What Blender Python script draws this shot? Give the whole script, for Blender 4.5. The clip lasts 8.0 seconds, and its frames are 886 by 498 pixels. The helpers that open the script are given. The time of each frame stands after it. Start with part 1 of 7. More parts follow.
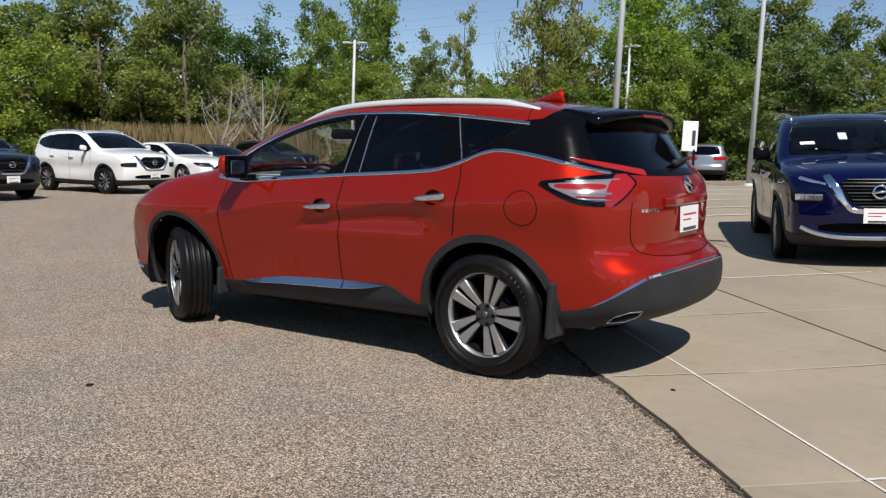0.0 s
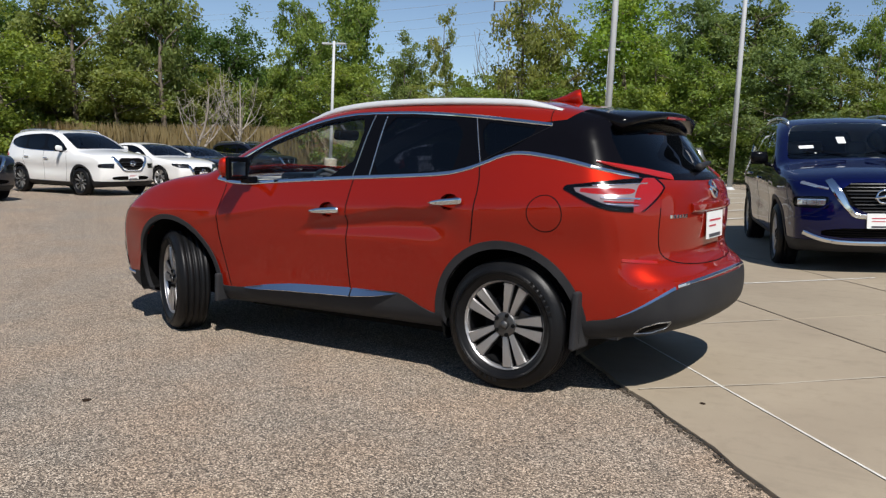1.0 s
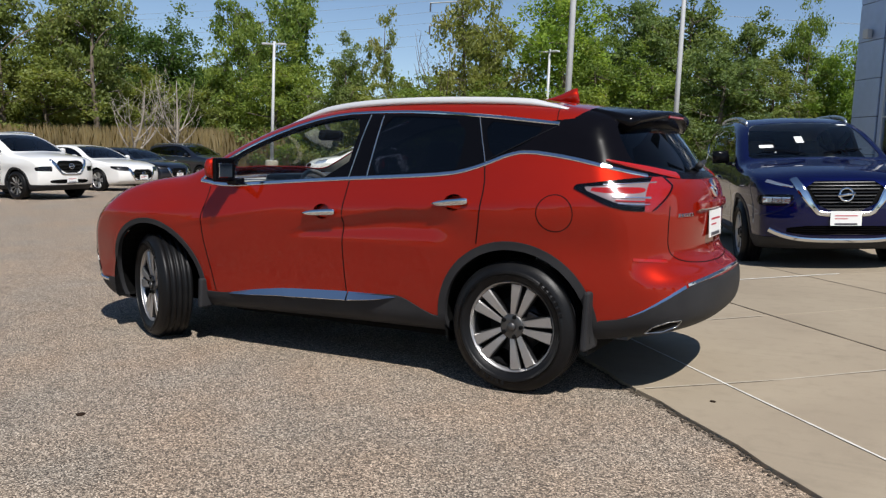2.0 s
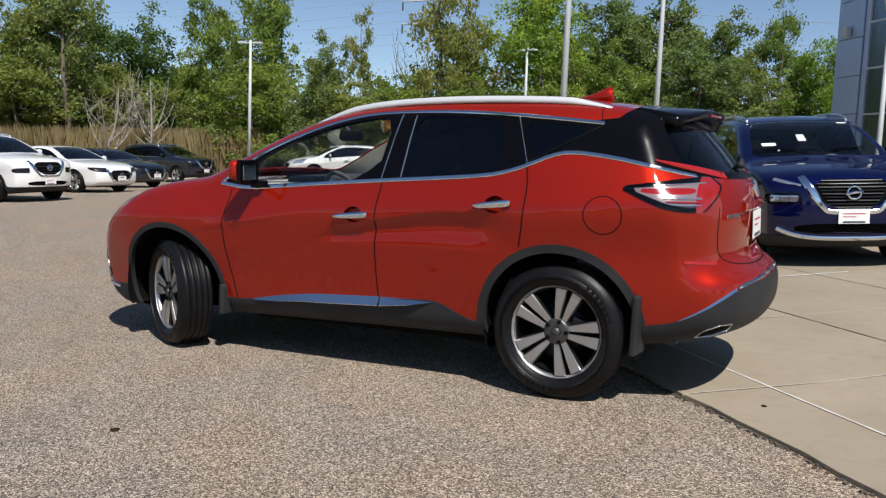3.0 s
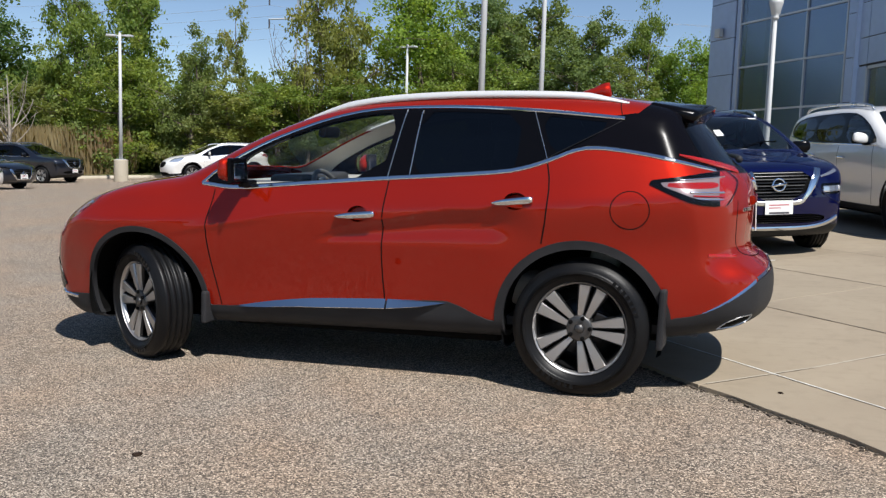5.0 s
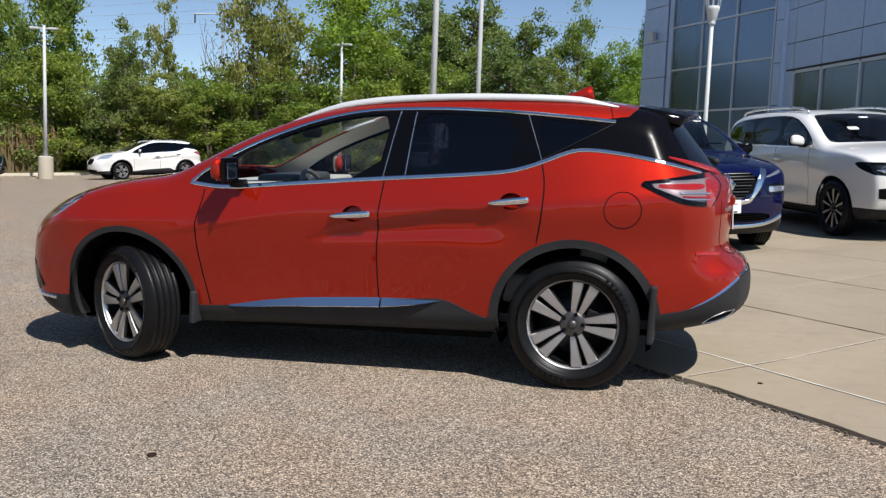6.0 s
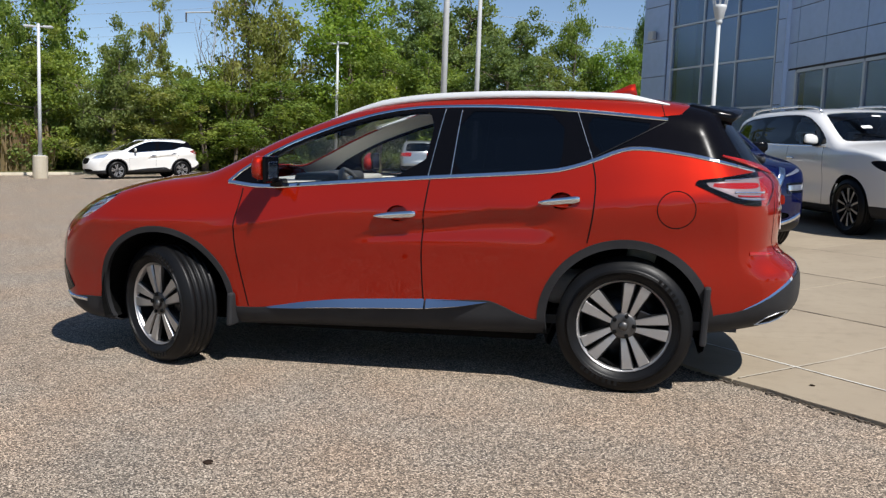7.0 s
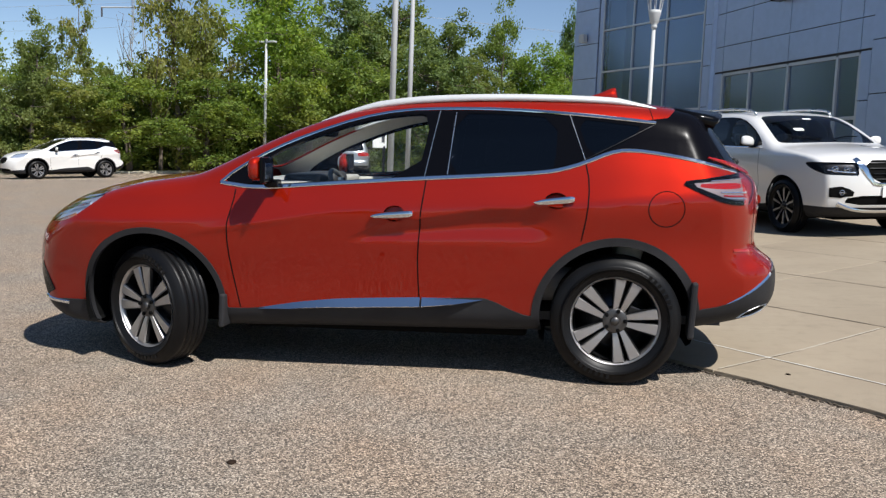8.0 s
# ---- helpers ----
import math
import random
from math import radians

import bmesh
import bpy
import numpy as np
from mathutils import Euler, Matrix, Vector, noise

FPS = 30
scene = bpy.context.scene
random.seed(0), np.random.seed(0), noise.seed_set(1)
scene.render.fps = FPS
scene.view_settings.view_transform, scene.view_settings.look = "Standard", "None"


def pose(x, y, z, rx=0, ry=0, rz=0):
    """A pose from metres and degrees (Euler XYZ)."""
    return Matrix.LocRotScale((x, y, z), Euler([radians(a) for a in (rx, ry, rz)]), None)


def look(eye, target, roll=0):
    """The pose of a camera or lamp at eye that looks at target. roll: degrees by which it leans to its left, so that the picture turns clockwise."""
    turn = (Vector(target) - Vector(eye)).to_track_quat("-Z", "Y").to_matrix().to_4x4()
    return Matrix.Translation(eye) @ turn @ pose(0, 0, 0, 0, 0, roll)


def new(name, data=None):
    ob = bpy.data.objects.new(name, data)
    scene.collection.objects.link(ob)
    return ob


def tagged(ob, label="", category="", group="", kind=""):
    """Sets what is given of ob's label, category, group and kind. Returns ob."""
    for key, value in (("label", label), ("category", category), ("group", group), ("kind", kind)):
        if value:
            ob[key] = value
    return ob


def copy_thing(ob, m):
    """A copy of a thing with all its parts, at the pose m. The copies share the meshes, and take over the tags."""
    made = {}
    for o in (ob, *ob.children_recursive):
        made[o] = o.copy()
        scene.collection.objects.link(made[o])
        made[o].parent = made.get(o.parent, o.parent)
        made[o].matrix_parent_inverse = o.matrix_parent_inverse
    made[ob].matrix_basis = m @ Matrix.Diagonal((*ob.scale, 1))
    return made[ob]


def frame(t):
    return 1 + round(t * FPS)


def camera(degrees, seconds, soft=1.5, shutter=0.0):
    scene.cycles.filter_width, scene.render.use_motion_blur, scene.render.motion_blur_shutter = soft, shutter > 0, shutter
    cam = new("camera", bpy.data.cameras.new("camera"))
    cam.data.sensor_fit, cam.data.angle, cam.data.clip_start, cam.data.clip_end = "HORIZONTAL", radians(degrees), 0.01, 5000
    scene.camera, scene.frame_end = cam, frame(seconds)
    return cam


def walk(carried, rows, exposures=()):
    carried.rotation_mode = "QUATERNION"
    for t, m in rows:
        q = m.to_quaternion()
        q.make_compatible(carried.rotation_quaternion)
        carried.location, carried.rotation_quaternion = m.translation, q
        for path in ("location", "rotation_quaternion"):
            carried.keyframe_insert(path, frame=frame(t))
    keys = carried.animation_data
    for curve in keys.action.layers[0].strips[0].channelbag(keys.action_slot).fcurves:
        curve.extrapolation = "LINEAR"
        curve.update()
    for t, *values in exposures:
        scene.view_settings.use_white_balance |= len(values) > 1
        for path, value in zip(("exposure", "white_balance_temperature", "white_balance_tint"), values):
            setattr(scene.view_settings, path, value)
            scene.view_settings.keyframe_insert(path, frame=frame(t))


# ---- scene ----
cam = camera(54.7, 8.0, soft=1.32)
PATH = [
    (0, (3.98, -5.079, 1.349), (2.851, -3.446, 1.112), 2.4),
    (0.5, (3.812, -5.057, 1.323), (2.714, -3.402, 1.089), 2.6),
    (1, (3.651, -5.023, 1.336), (2.57, -3.356, 1.107), 2.7),
    (1.5, (3.462, -5.098, 1.313), (2.468, -3.376, 1.093), 2.6),
    (3, (2.878, -5.192, 1.305), (1.982, -3.417, 1.086), 2.2),
    (3.5, (2.65, -5.313, 1.295), (1.895, -3.474, 1.078), 2.0),
    (4, (2.47, -5.406, 1.287), (1.806, -3.532, 1.071), 2.1),
    (4.5, (2.269, -5.37, 1.271), (1.624, -3.489, 1.057), 2.0),
    (4.7, (2.193, -5.347, 1.272), (1.55, -3.465, 1.056), 1.9),
    (5.8, (1.813, -5.56, 1.277), (1.345, -3.627, 1.065), 2.1),
    (6, (1.75, -5.575, 1.275), (1.298, -3.639, 1.062), 2.1),
    (6.5, (1.592, -5.578, 1.242), (1.153, -3.638, 1.033), 1.9),
    (7, (1.423, -5.553, 1.26), (0.993, -3.611, 1.046), 2.1),
    (7.5, (1.231, -5.621, 1.255), (0.832, -3.673, 1.045), 1.9),
    (8, (1.036, -5.724, 1.253), (0.782, -3.751, 1.045), 2.2),
]
walk(cam, [(t, look(eye, target, roll)) for t, eye, target, roll in PATH],
     [(0.0, 0.20, 6300, 10), (3.0, 0.25, 6250, 10), (6.0, 0.38, 6250, 10), (8.0, 0.36, 6250, 10)])

# ---- light ----
SUN_EL, SUN_AZ = 53.0, 133.5        # height, and bearing of the sun clockwise from +y
world = bpy.data.worlds.new("sky")
scene.world = world
world.use_nodes = True
wn = world.node_tree
sky = wn.nodes.new("ShaderNodeTexSky")
sky.sky_type, sky.sun_disc = "NISHITA", False
sky.sun_elevation, sky.sun_rotation = radians(SUN_EL), radians(SUN_AZ)
sky.air_density, sky.dust_density, sky.ozone_density = 0.72, 0.0, 0.35
wn.nodes["Background"].inputs["Strength"].default_value = 0.085
wn.links.new(sky.outputs["Color"], wn.nodes["Background"].inputs["Color"])
sun = new("sun", bpy.data.lights.new("sun", "SUN"))
sun.data.energy, sun.data.angle, sun.data.color = 5.0, radians(0.53), (1.0, 0.95, 0.88)
sd = Vector((math.sin(radians(SUN_AZ)) * math.cos(radians(SUN_EL)), math.cos(radians(SUN_AZ)) * math.cos(radians(SUN_EL)), math.sin(radians(SUN_EL))))
sun.matrix_world = look((0, 0, 30), Vector((0, 0, 30)) - sd)


# ---- materials ----
class Nodes:
    """A small writer of node trees."""

    def __init__(self, name):
        self.mat = bpy.data.materials.new(name)
        self.mat.use_nodes = True
        self.t = self.mat.node_tree
        self.b = self.t.nodes["Principled BSDF"]
        self.out = self.t.nodes["Material Output"]
        self.co = self.t.nodes.new("ShaderNodeTexCoord").outputs["Object"]

    def node(self, kind, **inputs):
        n = self.t.nodes.new(kind)
        for k, v in inputs.items():
            self.put(n.inputs[k.replace("_", " ")], v)
        return n

    def put(self, socket, v):
        if isinstance(v, bpy.types.NodeSocket):
            self.t.links.new(v, socket)
        else:
            socket.default_value = v

    def noise(self, scale, detail=4.0, rough=0.55, co=None):
        n = self.node("ShaderNodeTexNoise", Scale=scale, Detail=detail, Roughness=rough)
        self.t.links.new(co or self.co, n.inputs["Vector"])
        return n.outputs["Fac"]

    def ramp(self, fac, *stops):
        n = self.t.nodes.new("ShaderNodeValToRGB")
        while len(n.color_ramp.elements) < len(stops):
            n.color_ramp.elements.new(0.5)
        for e, (p, c) in zip(n.color_ramp.elements, stops):
            e.position, e.color = p, (*c, 1) if len(c) == 3 else c
        self.put(n.inputs["Fac"], fac)
        return n.outputs["Color"]

    def mix(self, fac, a, b, mode="MIX"):
        n = self.t.nodes.new("ShaderNodeMix")
        n.data_type, n.blend_type = "RGBA", mode
        self.put(n.inputs[0], fac)
        self.put(n.inputs[6], a if isinstance(a, bpy.types.NodeSocket) else (*a, 1))
        self.put(n.inputs[7], b if isinstance(b, bpy.types.NodeSocket) else (*b, 1))
        return n.outputs[2]

    def math(self, op, a, b=0.0):
        n = self.t.nodes.new("ShaderNodeMath")
        n.operation = op
        self.put(n.inputs[0], a), self.put(n.inputs[1], b)
        return n.outputs[0]

    def bump(self, height, strength=0.3, distance=0.01):
        n = self.node("ShaderNodeBump", Height=height, Strength=strength, Distance=distance)
        self.put(self.b.inputs["Normal"], n.outputs["Normal"])
        return self

    def set(self, **inputs):
        for k, v in inputs.items():
            s = self.b.inputs[k.replace("_", " ")]
            self.put(s, (*v, 1) if isinstance(v, tuple) and len(v) == 3 else v)
        return self


def grey(v):
    return (v, v, v)


def rough_mat(name, c, c2, scale, rough=0.6, bump=0.1, dist=0.004, metal=0.0, fine=12.0, spec=0.5):
    """A surface that varies between two colours at two scales, with fine relief."""
    n = Nodes(name)
    a, f = n.noise(scale), n.noise(scale * fine)
    col = n.mix(n.ramp(a, (0.35, grey(0)), (0.65, grey(1))), c, c2)
    col = n.mix(0.35, col, n.mix(f, tuple(x * 0.7 for x in c), tuple(min(1, x * 1.25) for x in c2)))
    r = n.math("ADD", n.math("MULTIPLY", a, 0.2), rough - 0.1)
    n.set(Base_Color=col, Roughness=r, Metallic=metal, Specular_IOR_Level=spec)
    n.bump(f, bump, dist)
    return n.mat


def paint(name, c, deep, metal=0.35, flake=0.25, rough=0.3, coat=1.0, spec=0.5, ior=1.55):
    """Clear-coated car paint with fine metal flakes and a little dust."""
    n = Nodes(name)
    f = n.node("ShaderNodeTexVoronoi", Scale=900.0)
    n.t.links.new(n.co, f.inputs["Vector"])
    col = n.mix(n.math("MULTIPLY", f.outputs["Distance"], flake), c, deep)
    col = n.mix(n.math("MULTIPLY", n.noise(2.3), 0.2), col, deep)
    dust = n.math("MULTIPLY", n.noise(7.0, 6.0), 0.03)
    n.set(Base_Color=col, Metallic=metal, Roughness=rough, Coat_Weight=coat, Coat_Roughness=dust, Coat_IOR=ior, Specular_IOR_Level=spec)
    return n.mat


def glass(name, tint, ior=1.5, ripple=0.0, rough=0.01):
    """A thin pane: tinted see-through with a clear mirror film."""
    n = Nodes(name)
    n.t.nodes.remove(n.b)
    tr = n.node("ShaderNodeBsdfTransparent", Color=(*tint, 1))
    gl = n.node("ShaderNodeBsdfGlossy", Roughness=rough, Color=(1, 1, 1, 1))
    lw = n.node("ShaderNodeLayerWeight", Blend=0.5)
    f0 = ((ior - 1) / (ior + 1)) ** 2
    fr = n.math("ADD", n.math("MULTIPLY", n.math("POWER", lw.outputs["Facing"], 5.0), 1 - f0), f0)
    if ripple:
        bp = n.node("ShaderNodeBump", Height=n.noise(0.35, 2.0), Strength=ripple, Distance=0.05)
        n.put(gl.inputs["Normal"], bp.outputs["Normal"])
    mx = n.node("ShaderNodeMixShader")
    n.put(mx.inputs[0], fr), n.put(mx.inputs[1], tr.outputs[0]), n.put(mx.inputs[2], gl.outputs[0])
    n.put(n.out.inputs["Surface"], mx.outputs[0])
    return n.mat


def plain(name, c, rough=0.5, metal=0.0, grain=0.15, scale=30.0, coat=0.0, spec=0.5):
    n = Nodes(name)
    f = n.noise(scale)
    n.set(Base_Color=n.mix(n.math("MULTIPLY", f, grain), c, tuple(x * 0.45 for x in c)), Metallic=metal, Coat_Weight=coat, Specular_IOR_Level=spec,
          Roughness=n.math("ADD", n.math("MULTIPLY", n.noise(scale * 0.2), 0.12), rough - 0.06))
    return n.mat


def asphalt_mat():
    n = Nodes("worn_asphalt")
    v = n.node("ShaderNodeTexVoronoi", Scale=150.0)
    n.t.links.new(n.co, v.inputs["Vector"])
    w = n.node("ShaderNodeTexVoronoi", Scale=330.0)
    n.t.links.new(n.co, w.inputs["Vector"])
    sep = n.node("ShaderNodeSeparateColor", Color=v.outputs["Color"])
    stone = n.ramp(sep.outputs[0], (0.0, (0.02, 0.018, 0.017)), (0.26, (0.035, 0.032, 0.030)), (0.40, (0.20, 0.175, 0.146)), (0.7, (0.37, 0.320, 0.262)), (1.0, (0.80, 0.72, 0.62)))
    sep2 = n.node("ShaderNodeSeparateColor", Color=w.outputs["Color"])
    stone = n.mix(0.22, stone, n.ramp(sep2.outputs[1], (0, (0.07, 0.062, 0.053)), (1, (0.5, 0.43, 0.355))))
    gap = n.ramp(v.outputs["Distance"], (0.35, grey(0)), (0.75, grey(1)))
    col = n.mix(n.math("MULTIPLY", gap, 0.55), stone, (0.05, 0.045, 0.04))
    big = n.ramp(n.noise(0.45, 5.0), (0.3, grey(0.95)), (0.7, grey(1.06)))
    col = n.mix(1.0, col, big, "MULTIPLY")
    patch = n.ramp(n.noise(2.4, 6.0), (0.35, grey(0.94)), (0.62, grey(1.05)))
    col = n.mix(1.0, col, patch, "MULTIPLY")
    col = n.mix(1.0, col, n.ramp(n.noise(0.9, 5.0, 0.6), (0.36, (1.03, 1.0, 0.95)), (0.64, (1.15, 1.0, 0.86))), "MULTIPLY")
    n.set(Base_Color=col, Roughness=0.85, Specular_IOR_Level=0.3)
    n.bump(n.math("SUBTRACT", 1.0, v.outputs["Distance"]), 0.5, 0.006)
    return n.mat


def concrete_mat(name, c=(0.352, 0.293, 0.212), c2=(0.284, 0.233, 0.168)):
    n = Nodes(name)
    info = n.t.nodes.new("ShaderNodeObjectInfo").outputs["Random"]
    a, b, f = n.noise(0.9, 6.0), n.noise(9.0, 8.0, 0.65), n.noise(160.0, 3.0)
    col = n.mix(n.ramp(a, (0.3, grey(0)), (0.7, grey(1))), c, c2)
    col = n.mix(n.math("MULTIPLY", n.ramp(b, (0.5, grey(0)), (0.72, grey(1))), 0.35), col, tuple(x * 0.7 for x in c2))
    col = n.mix(n.math("MULTIPLY", f, 0.25), col, tuple(x * 0.6 for x in c2))
    streak = n.node("ShaderNodeMapping", Scale=(1.2, 14.0, 1.0), Rotation=(0, 0, 0.75))
    n.t.links.new(n.co, streak.inputs["Vector"])
    st = n.ramp(n.noise(0.8, 5.0, co=streak.outputs[0]), (0.56, grey(0)), (0.75, grey(1)))
    col = n.mix(n.math("MULTIPLY", st, 0.22), col, tuple(x * 0.55 for x in c2))
    col = n.mix(1.0, col, n.ramp(info, (0, grey(0.93)), (1, grey(1.06))), "MULTIPLY")
    n.set(Base_Color=col, Roughness=0.8, Specular_IOR_Level=0.35)
    n.bump(f, 0.25, 0.003)
    return n.mat


def leaf_mat(name, a, b, c):
    n = Nodes(name)
    isl = n.t.nodes.new("ShaderNodeNewGeometry").outputs["Random Per Island"]
    rnd = n.t.nodes.new("ShaderNodeObjectInfo").outputs["Random"]
    col = n.ramp(isl, (0.0, a), (0.5, b), (1.0, c))
    clump = n.ramp(n.noise(0.75, 3.0), (0.34, a), (0.5, b), (0.66, c))
    col = n.mix(0.6, col, clump)
    col = n.mix(n.math("MULTIPLY", n.ramp(n.noise(0.22), (0.5, grey(0)), (0.65, grey(1))), 0.45), col, (c[0] * 1.15, c[1] * 0.92, c[2]))
    col = n.mix(1.0, col, n.ramp(rnd, (0, (0.85, 0.9, 0.9)), (1, (1.15, 1.08, 0.95))), "MULTIPLY")
    n.set(Base_Color=col, Roughness=0.5, Specular_IOR_Level=0.3)
    tl = n.node("ShaderNodeBsdfTranslucent", Color=n.mix(1.0, col, (1.3, 1.25, 0.6), "MULTIPLY"))
    mx = n.node("ShaderNodeMixShader", Fac=0.5)
    n.put(mx.inputs[1], n.b.outputs[0]), n.put(mx.inputs[2], tl.outputs[0])
    n.put(n.out.inputs["Surface"], mx.outputs[0])
    return n.mat


ASPHALT, CONCRETE = asphalt_mat(), concrete_mat("tan_concrete")
RED = paint("red_paint", (0.305, 0.0120, 0.0028), (0.20, 0.0058, 0.0012), metal=0.42, rough=0.46, coat=1.0, spec=0.0, ior=1.46)
BLUE = paint("deep_blue_paint", (0.002, 0.004, 0.048), (0.001, 0.0015, 0.016), metal=0.4, rough=0.4, spec=0.0, ior=1.45)
WHITE = paint("white_paint", (0.80, 0.79, 0.76), (0.68, 0.67, 0.64), metal=0.0, flake=0.1)
PEARL = paint("pearl_white_paint", (0.78, 0.77, 0.75), (0.66, 0.65, 0.62), metal=0.05, flake=0.1)
NAVY = paint("navy_black_paint", (0.012, 0.015, 0.025), (0.004, 0.005, 0.01), metal=0.4)
SILVER = paint("silver_paint", (0.42, 0.43, 0.45), (0.25, 0.26, 0.28), metal=0.7)
GLOSS_BLACK = plain("gloss_black_trim", (0.003, 0.003, 0.004), 0.15, spec=0.13)
PLASTIC = rough_mat("grained_black_plastic", (0.020, 0.020, 0.022), (0.030, 0.030, 0.032), 5.0, 0.55, 0.25, 0.002, fine=80.0, spec=0.16)
SATIN_BLACK = plain("satin_black_panel", (0.004, 0.004, 0.006), 0.20, spec=0.035)
DARK = plain("dark_cavity", (0.004, 0.004, 0.004), 0.8, spec=0.08)
RUBBER = rough_mat("tyre_rubber", (0.0045, 0.0045, 0.005), (0.008, 0.008, 0.0085), 6.0, 0.40, 0.2, 0.003, fine=25.0, spec=0.18)
CHROME = plain("chrome", (0.75, 0.77, 0.80), 0.08, 1.0, 0.05)
RAIL = plain("silver_rail_paint", (0.72, 0.72, 0.71), 0.35, 0.35, 0.05)
WHEEL_GREY = plain("grey_leather_rim", (0.10, 0.10, 0.10), 0.5)
SATIN = plain("brushed_silver", (0.72, 0.73, 0.74), 0.28, 1.0, 0.1)
ALLOY = plain("machined_alloy", (0.46, 0.45, 0.445), 0.43, 0.9, 0.1)
HUB_GREY = plain("grey_hub", (0.10, 0.098, 0.097), 0.42, 0.8, 0.1)
GUNMETAL = plain("dark_alloy", (0.03, 0.03, 0.032), 0.35, 0.8)
CABIN = rough_mat("pale_cabin_trim", (0.56, 0.54, 0.49), (0.62, 0.60, 0.54), 3.0, 0.8, 0.1, 0.002)
DASH = rough_mat("black_dashboard", (0.03, 0.03, 0.032), (0.05, 0.05, 0.052), 4.0, 0.6, 0.1, 0.002)
BEIGE = rough_mat("light_grey_leather", (0.42, 0.40, 0.37), (0.5, 0.48, 0.44), 4.0, 0.5, 0.15, 0.003)
CLEAR_GLASS = glass("clear_window_glass", (0.94, 0.96, 0.95), 1.45)
TINT_GLASS = glass("privacy_glass", (0.012, 0.014, 0.022), 1.5)
LENS = glass("lamp_lens", (0.93, 0.93, 0.95), 1.3)
RED_LENS = plain("red_lamp", (0.34, 0.010, 0.008), 0.12, coat=0.6)
AMBER = plain("amber_lamp", (0.40, 0.15, 0.03), 0.12, coat=1.0)
LAMP_SILVER = plain("lamp_reflector", (0.8, 0.8, 0.82), 0.12, 0.9)
PALE_LENS = plain("pale_lamp_lens", (0.30, 0.24, 0.24), 0.2, 0.3)
# the sky's blue reflection is put into the headlamp bowl's colour
LAMP_BLUE = plain("sky_tinted_lamp_bowl", (0.42, 0.50, 0.62), 0.3, 0.4)
PLATE = plain("white_card", (0.8, 0.8, 0.78), 0.5)
INK = plain("dark_print", (0.05, 0.05, 0.06), 0.6)
RED_INK = plain("red_print", (0.45, 0.03, 0.05), 0.6)
WHITE_LINE = rough_mat("road_paint", (0.72, 0.70, 0.64), (0.5, 0.47, 0.42), 6.0, 0.75, 0.2, 0.002)
POLE_PAINT = rough_mat("pale_pole_paint", (0.52, 0.53, 0.53), (0.45, 0.46, 0.46), 1.5, 0.45, 0.05, 0.001)
CLOD = rough_mat("damp_clod", (0.016, 0.010, 0.007), (0.03, 0.02, 0.014), 30.0, 0.95, spec=0.1)
JOINT_FILL = rough_mat("pale_joint_fill", (0.46, 0.41, 0.33), (0.36, 0.31, 0.24), 5.0, 0.85, 0.2, 0.002)
SOIL = rough_mat("dark_soil", (0.055, 0.042, 0.03), (0.10, 0.08, 0.06), 20.0, 0.95)
PANEL = rough_mat("grey_metal_panel", (0.37, 0.45, 0.61), (0.41, 0.49, 0.65), 0.4, 0.40, 0.02, 0.001, metal=0.45)
JOINT = plain("dark_joint", (0.03, 0.03, 0.035), 0.8)
MULLION = rough_mat("silver_mullion", (0.55, 0.57, 0.6), (0.5, 0.52, 0.55), 1.0, 0.4, 0.02, 0.001, metal=0.5)
CURTAIN = glass("dark_curtain_glass", (0.56, 0.66, 0.80), 2.2, 0.02, 0.16)
BARK = rough_mat("tree_bark", (0.10, 0.075, 0.05), (0.17, 0.14, 0.11), 3.0, 0.9, 0.6, 0.03)
DEAD = rough_mat("bare_grey_wood", (0.28, 0.24, 0.20), (0.36, 0.32, 0.27), 3.0, 0.9, 0.4, 0.02)
LEAF_A = leaf_mat("green_leaves", (0.071, 0.127, 0.028), (0.183, 0.262, 0.056), (0.333, 0.397, 0.096))
LEAF_B = leaf_mat("yellow_green_leaves", (0.090, 0.164, 0.028), (0.195, 0.312, 0.053), (0.329, 0.426, 0.084))
LEAF_C = leaf_mat("dark_green_leaves", (0.037, 0.083, 0.020), (0.092, 0.163, 0.041), (0.174, 0.241, 0.065))
LEAF_D = leaf_mat("olive_leaves", (0.110, 0.146, 0.038), (0.204, 0.259, 0.071), (0.297, 0.326, 0.119))
LEAF_W = leaf_mat("grey_green_leaves", (0.079, 0.121, 0.044), (0.168, 0.230, 0.077), (0.284, 0.345, 0.127))
LEAF_Y = leaf_mat("yellowing_leaves", (0.121, 0.143, 0.036), (0.232, 0.259, 0.065), (0.357, 0.365, 0.109))
REED = leaf_mat("dry_reeds", (0.22, 0.17, 0.09), (0.36, 0.29, 0.17), (0.46, 0.38, 0.24))
TURF = rough_mat("rough_grass", (0.07, 0.09, 0.02), (0.17, 0.16, 0.06), 1.2, 0.9, 0.6, 0.05)
EARTH = rough_mat("lot_ground", (0.10, 0.12, 0.035), (0.2, 0.18, 0.08), 0.2, 0.9, 0.3, 0.05)


# ---- building helpers ----
UP = Vector((0.0268, 0.0213, 1.0)).normalized()          # the lot falls gently; its normal, in the lot's own frame
LOT = UP.rotation_difference(Vector((0, 0, 1))).to_matrix().to_4x4()
EDGE_N, EDGE_S = Vector((0.731, 0.682)), Vector((0.682, -0.731))   # across and along the concrete's edge


def ease(v, a, b):
    k = min(1.0, max(0.0, (v - a) / (b - a)))
    return k * k * (3 - 2 * k)


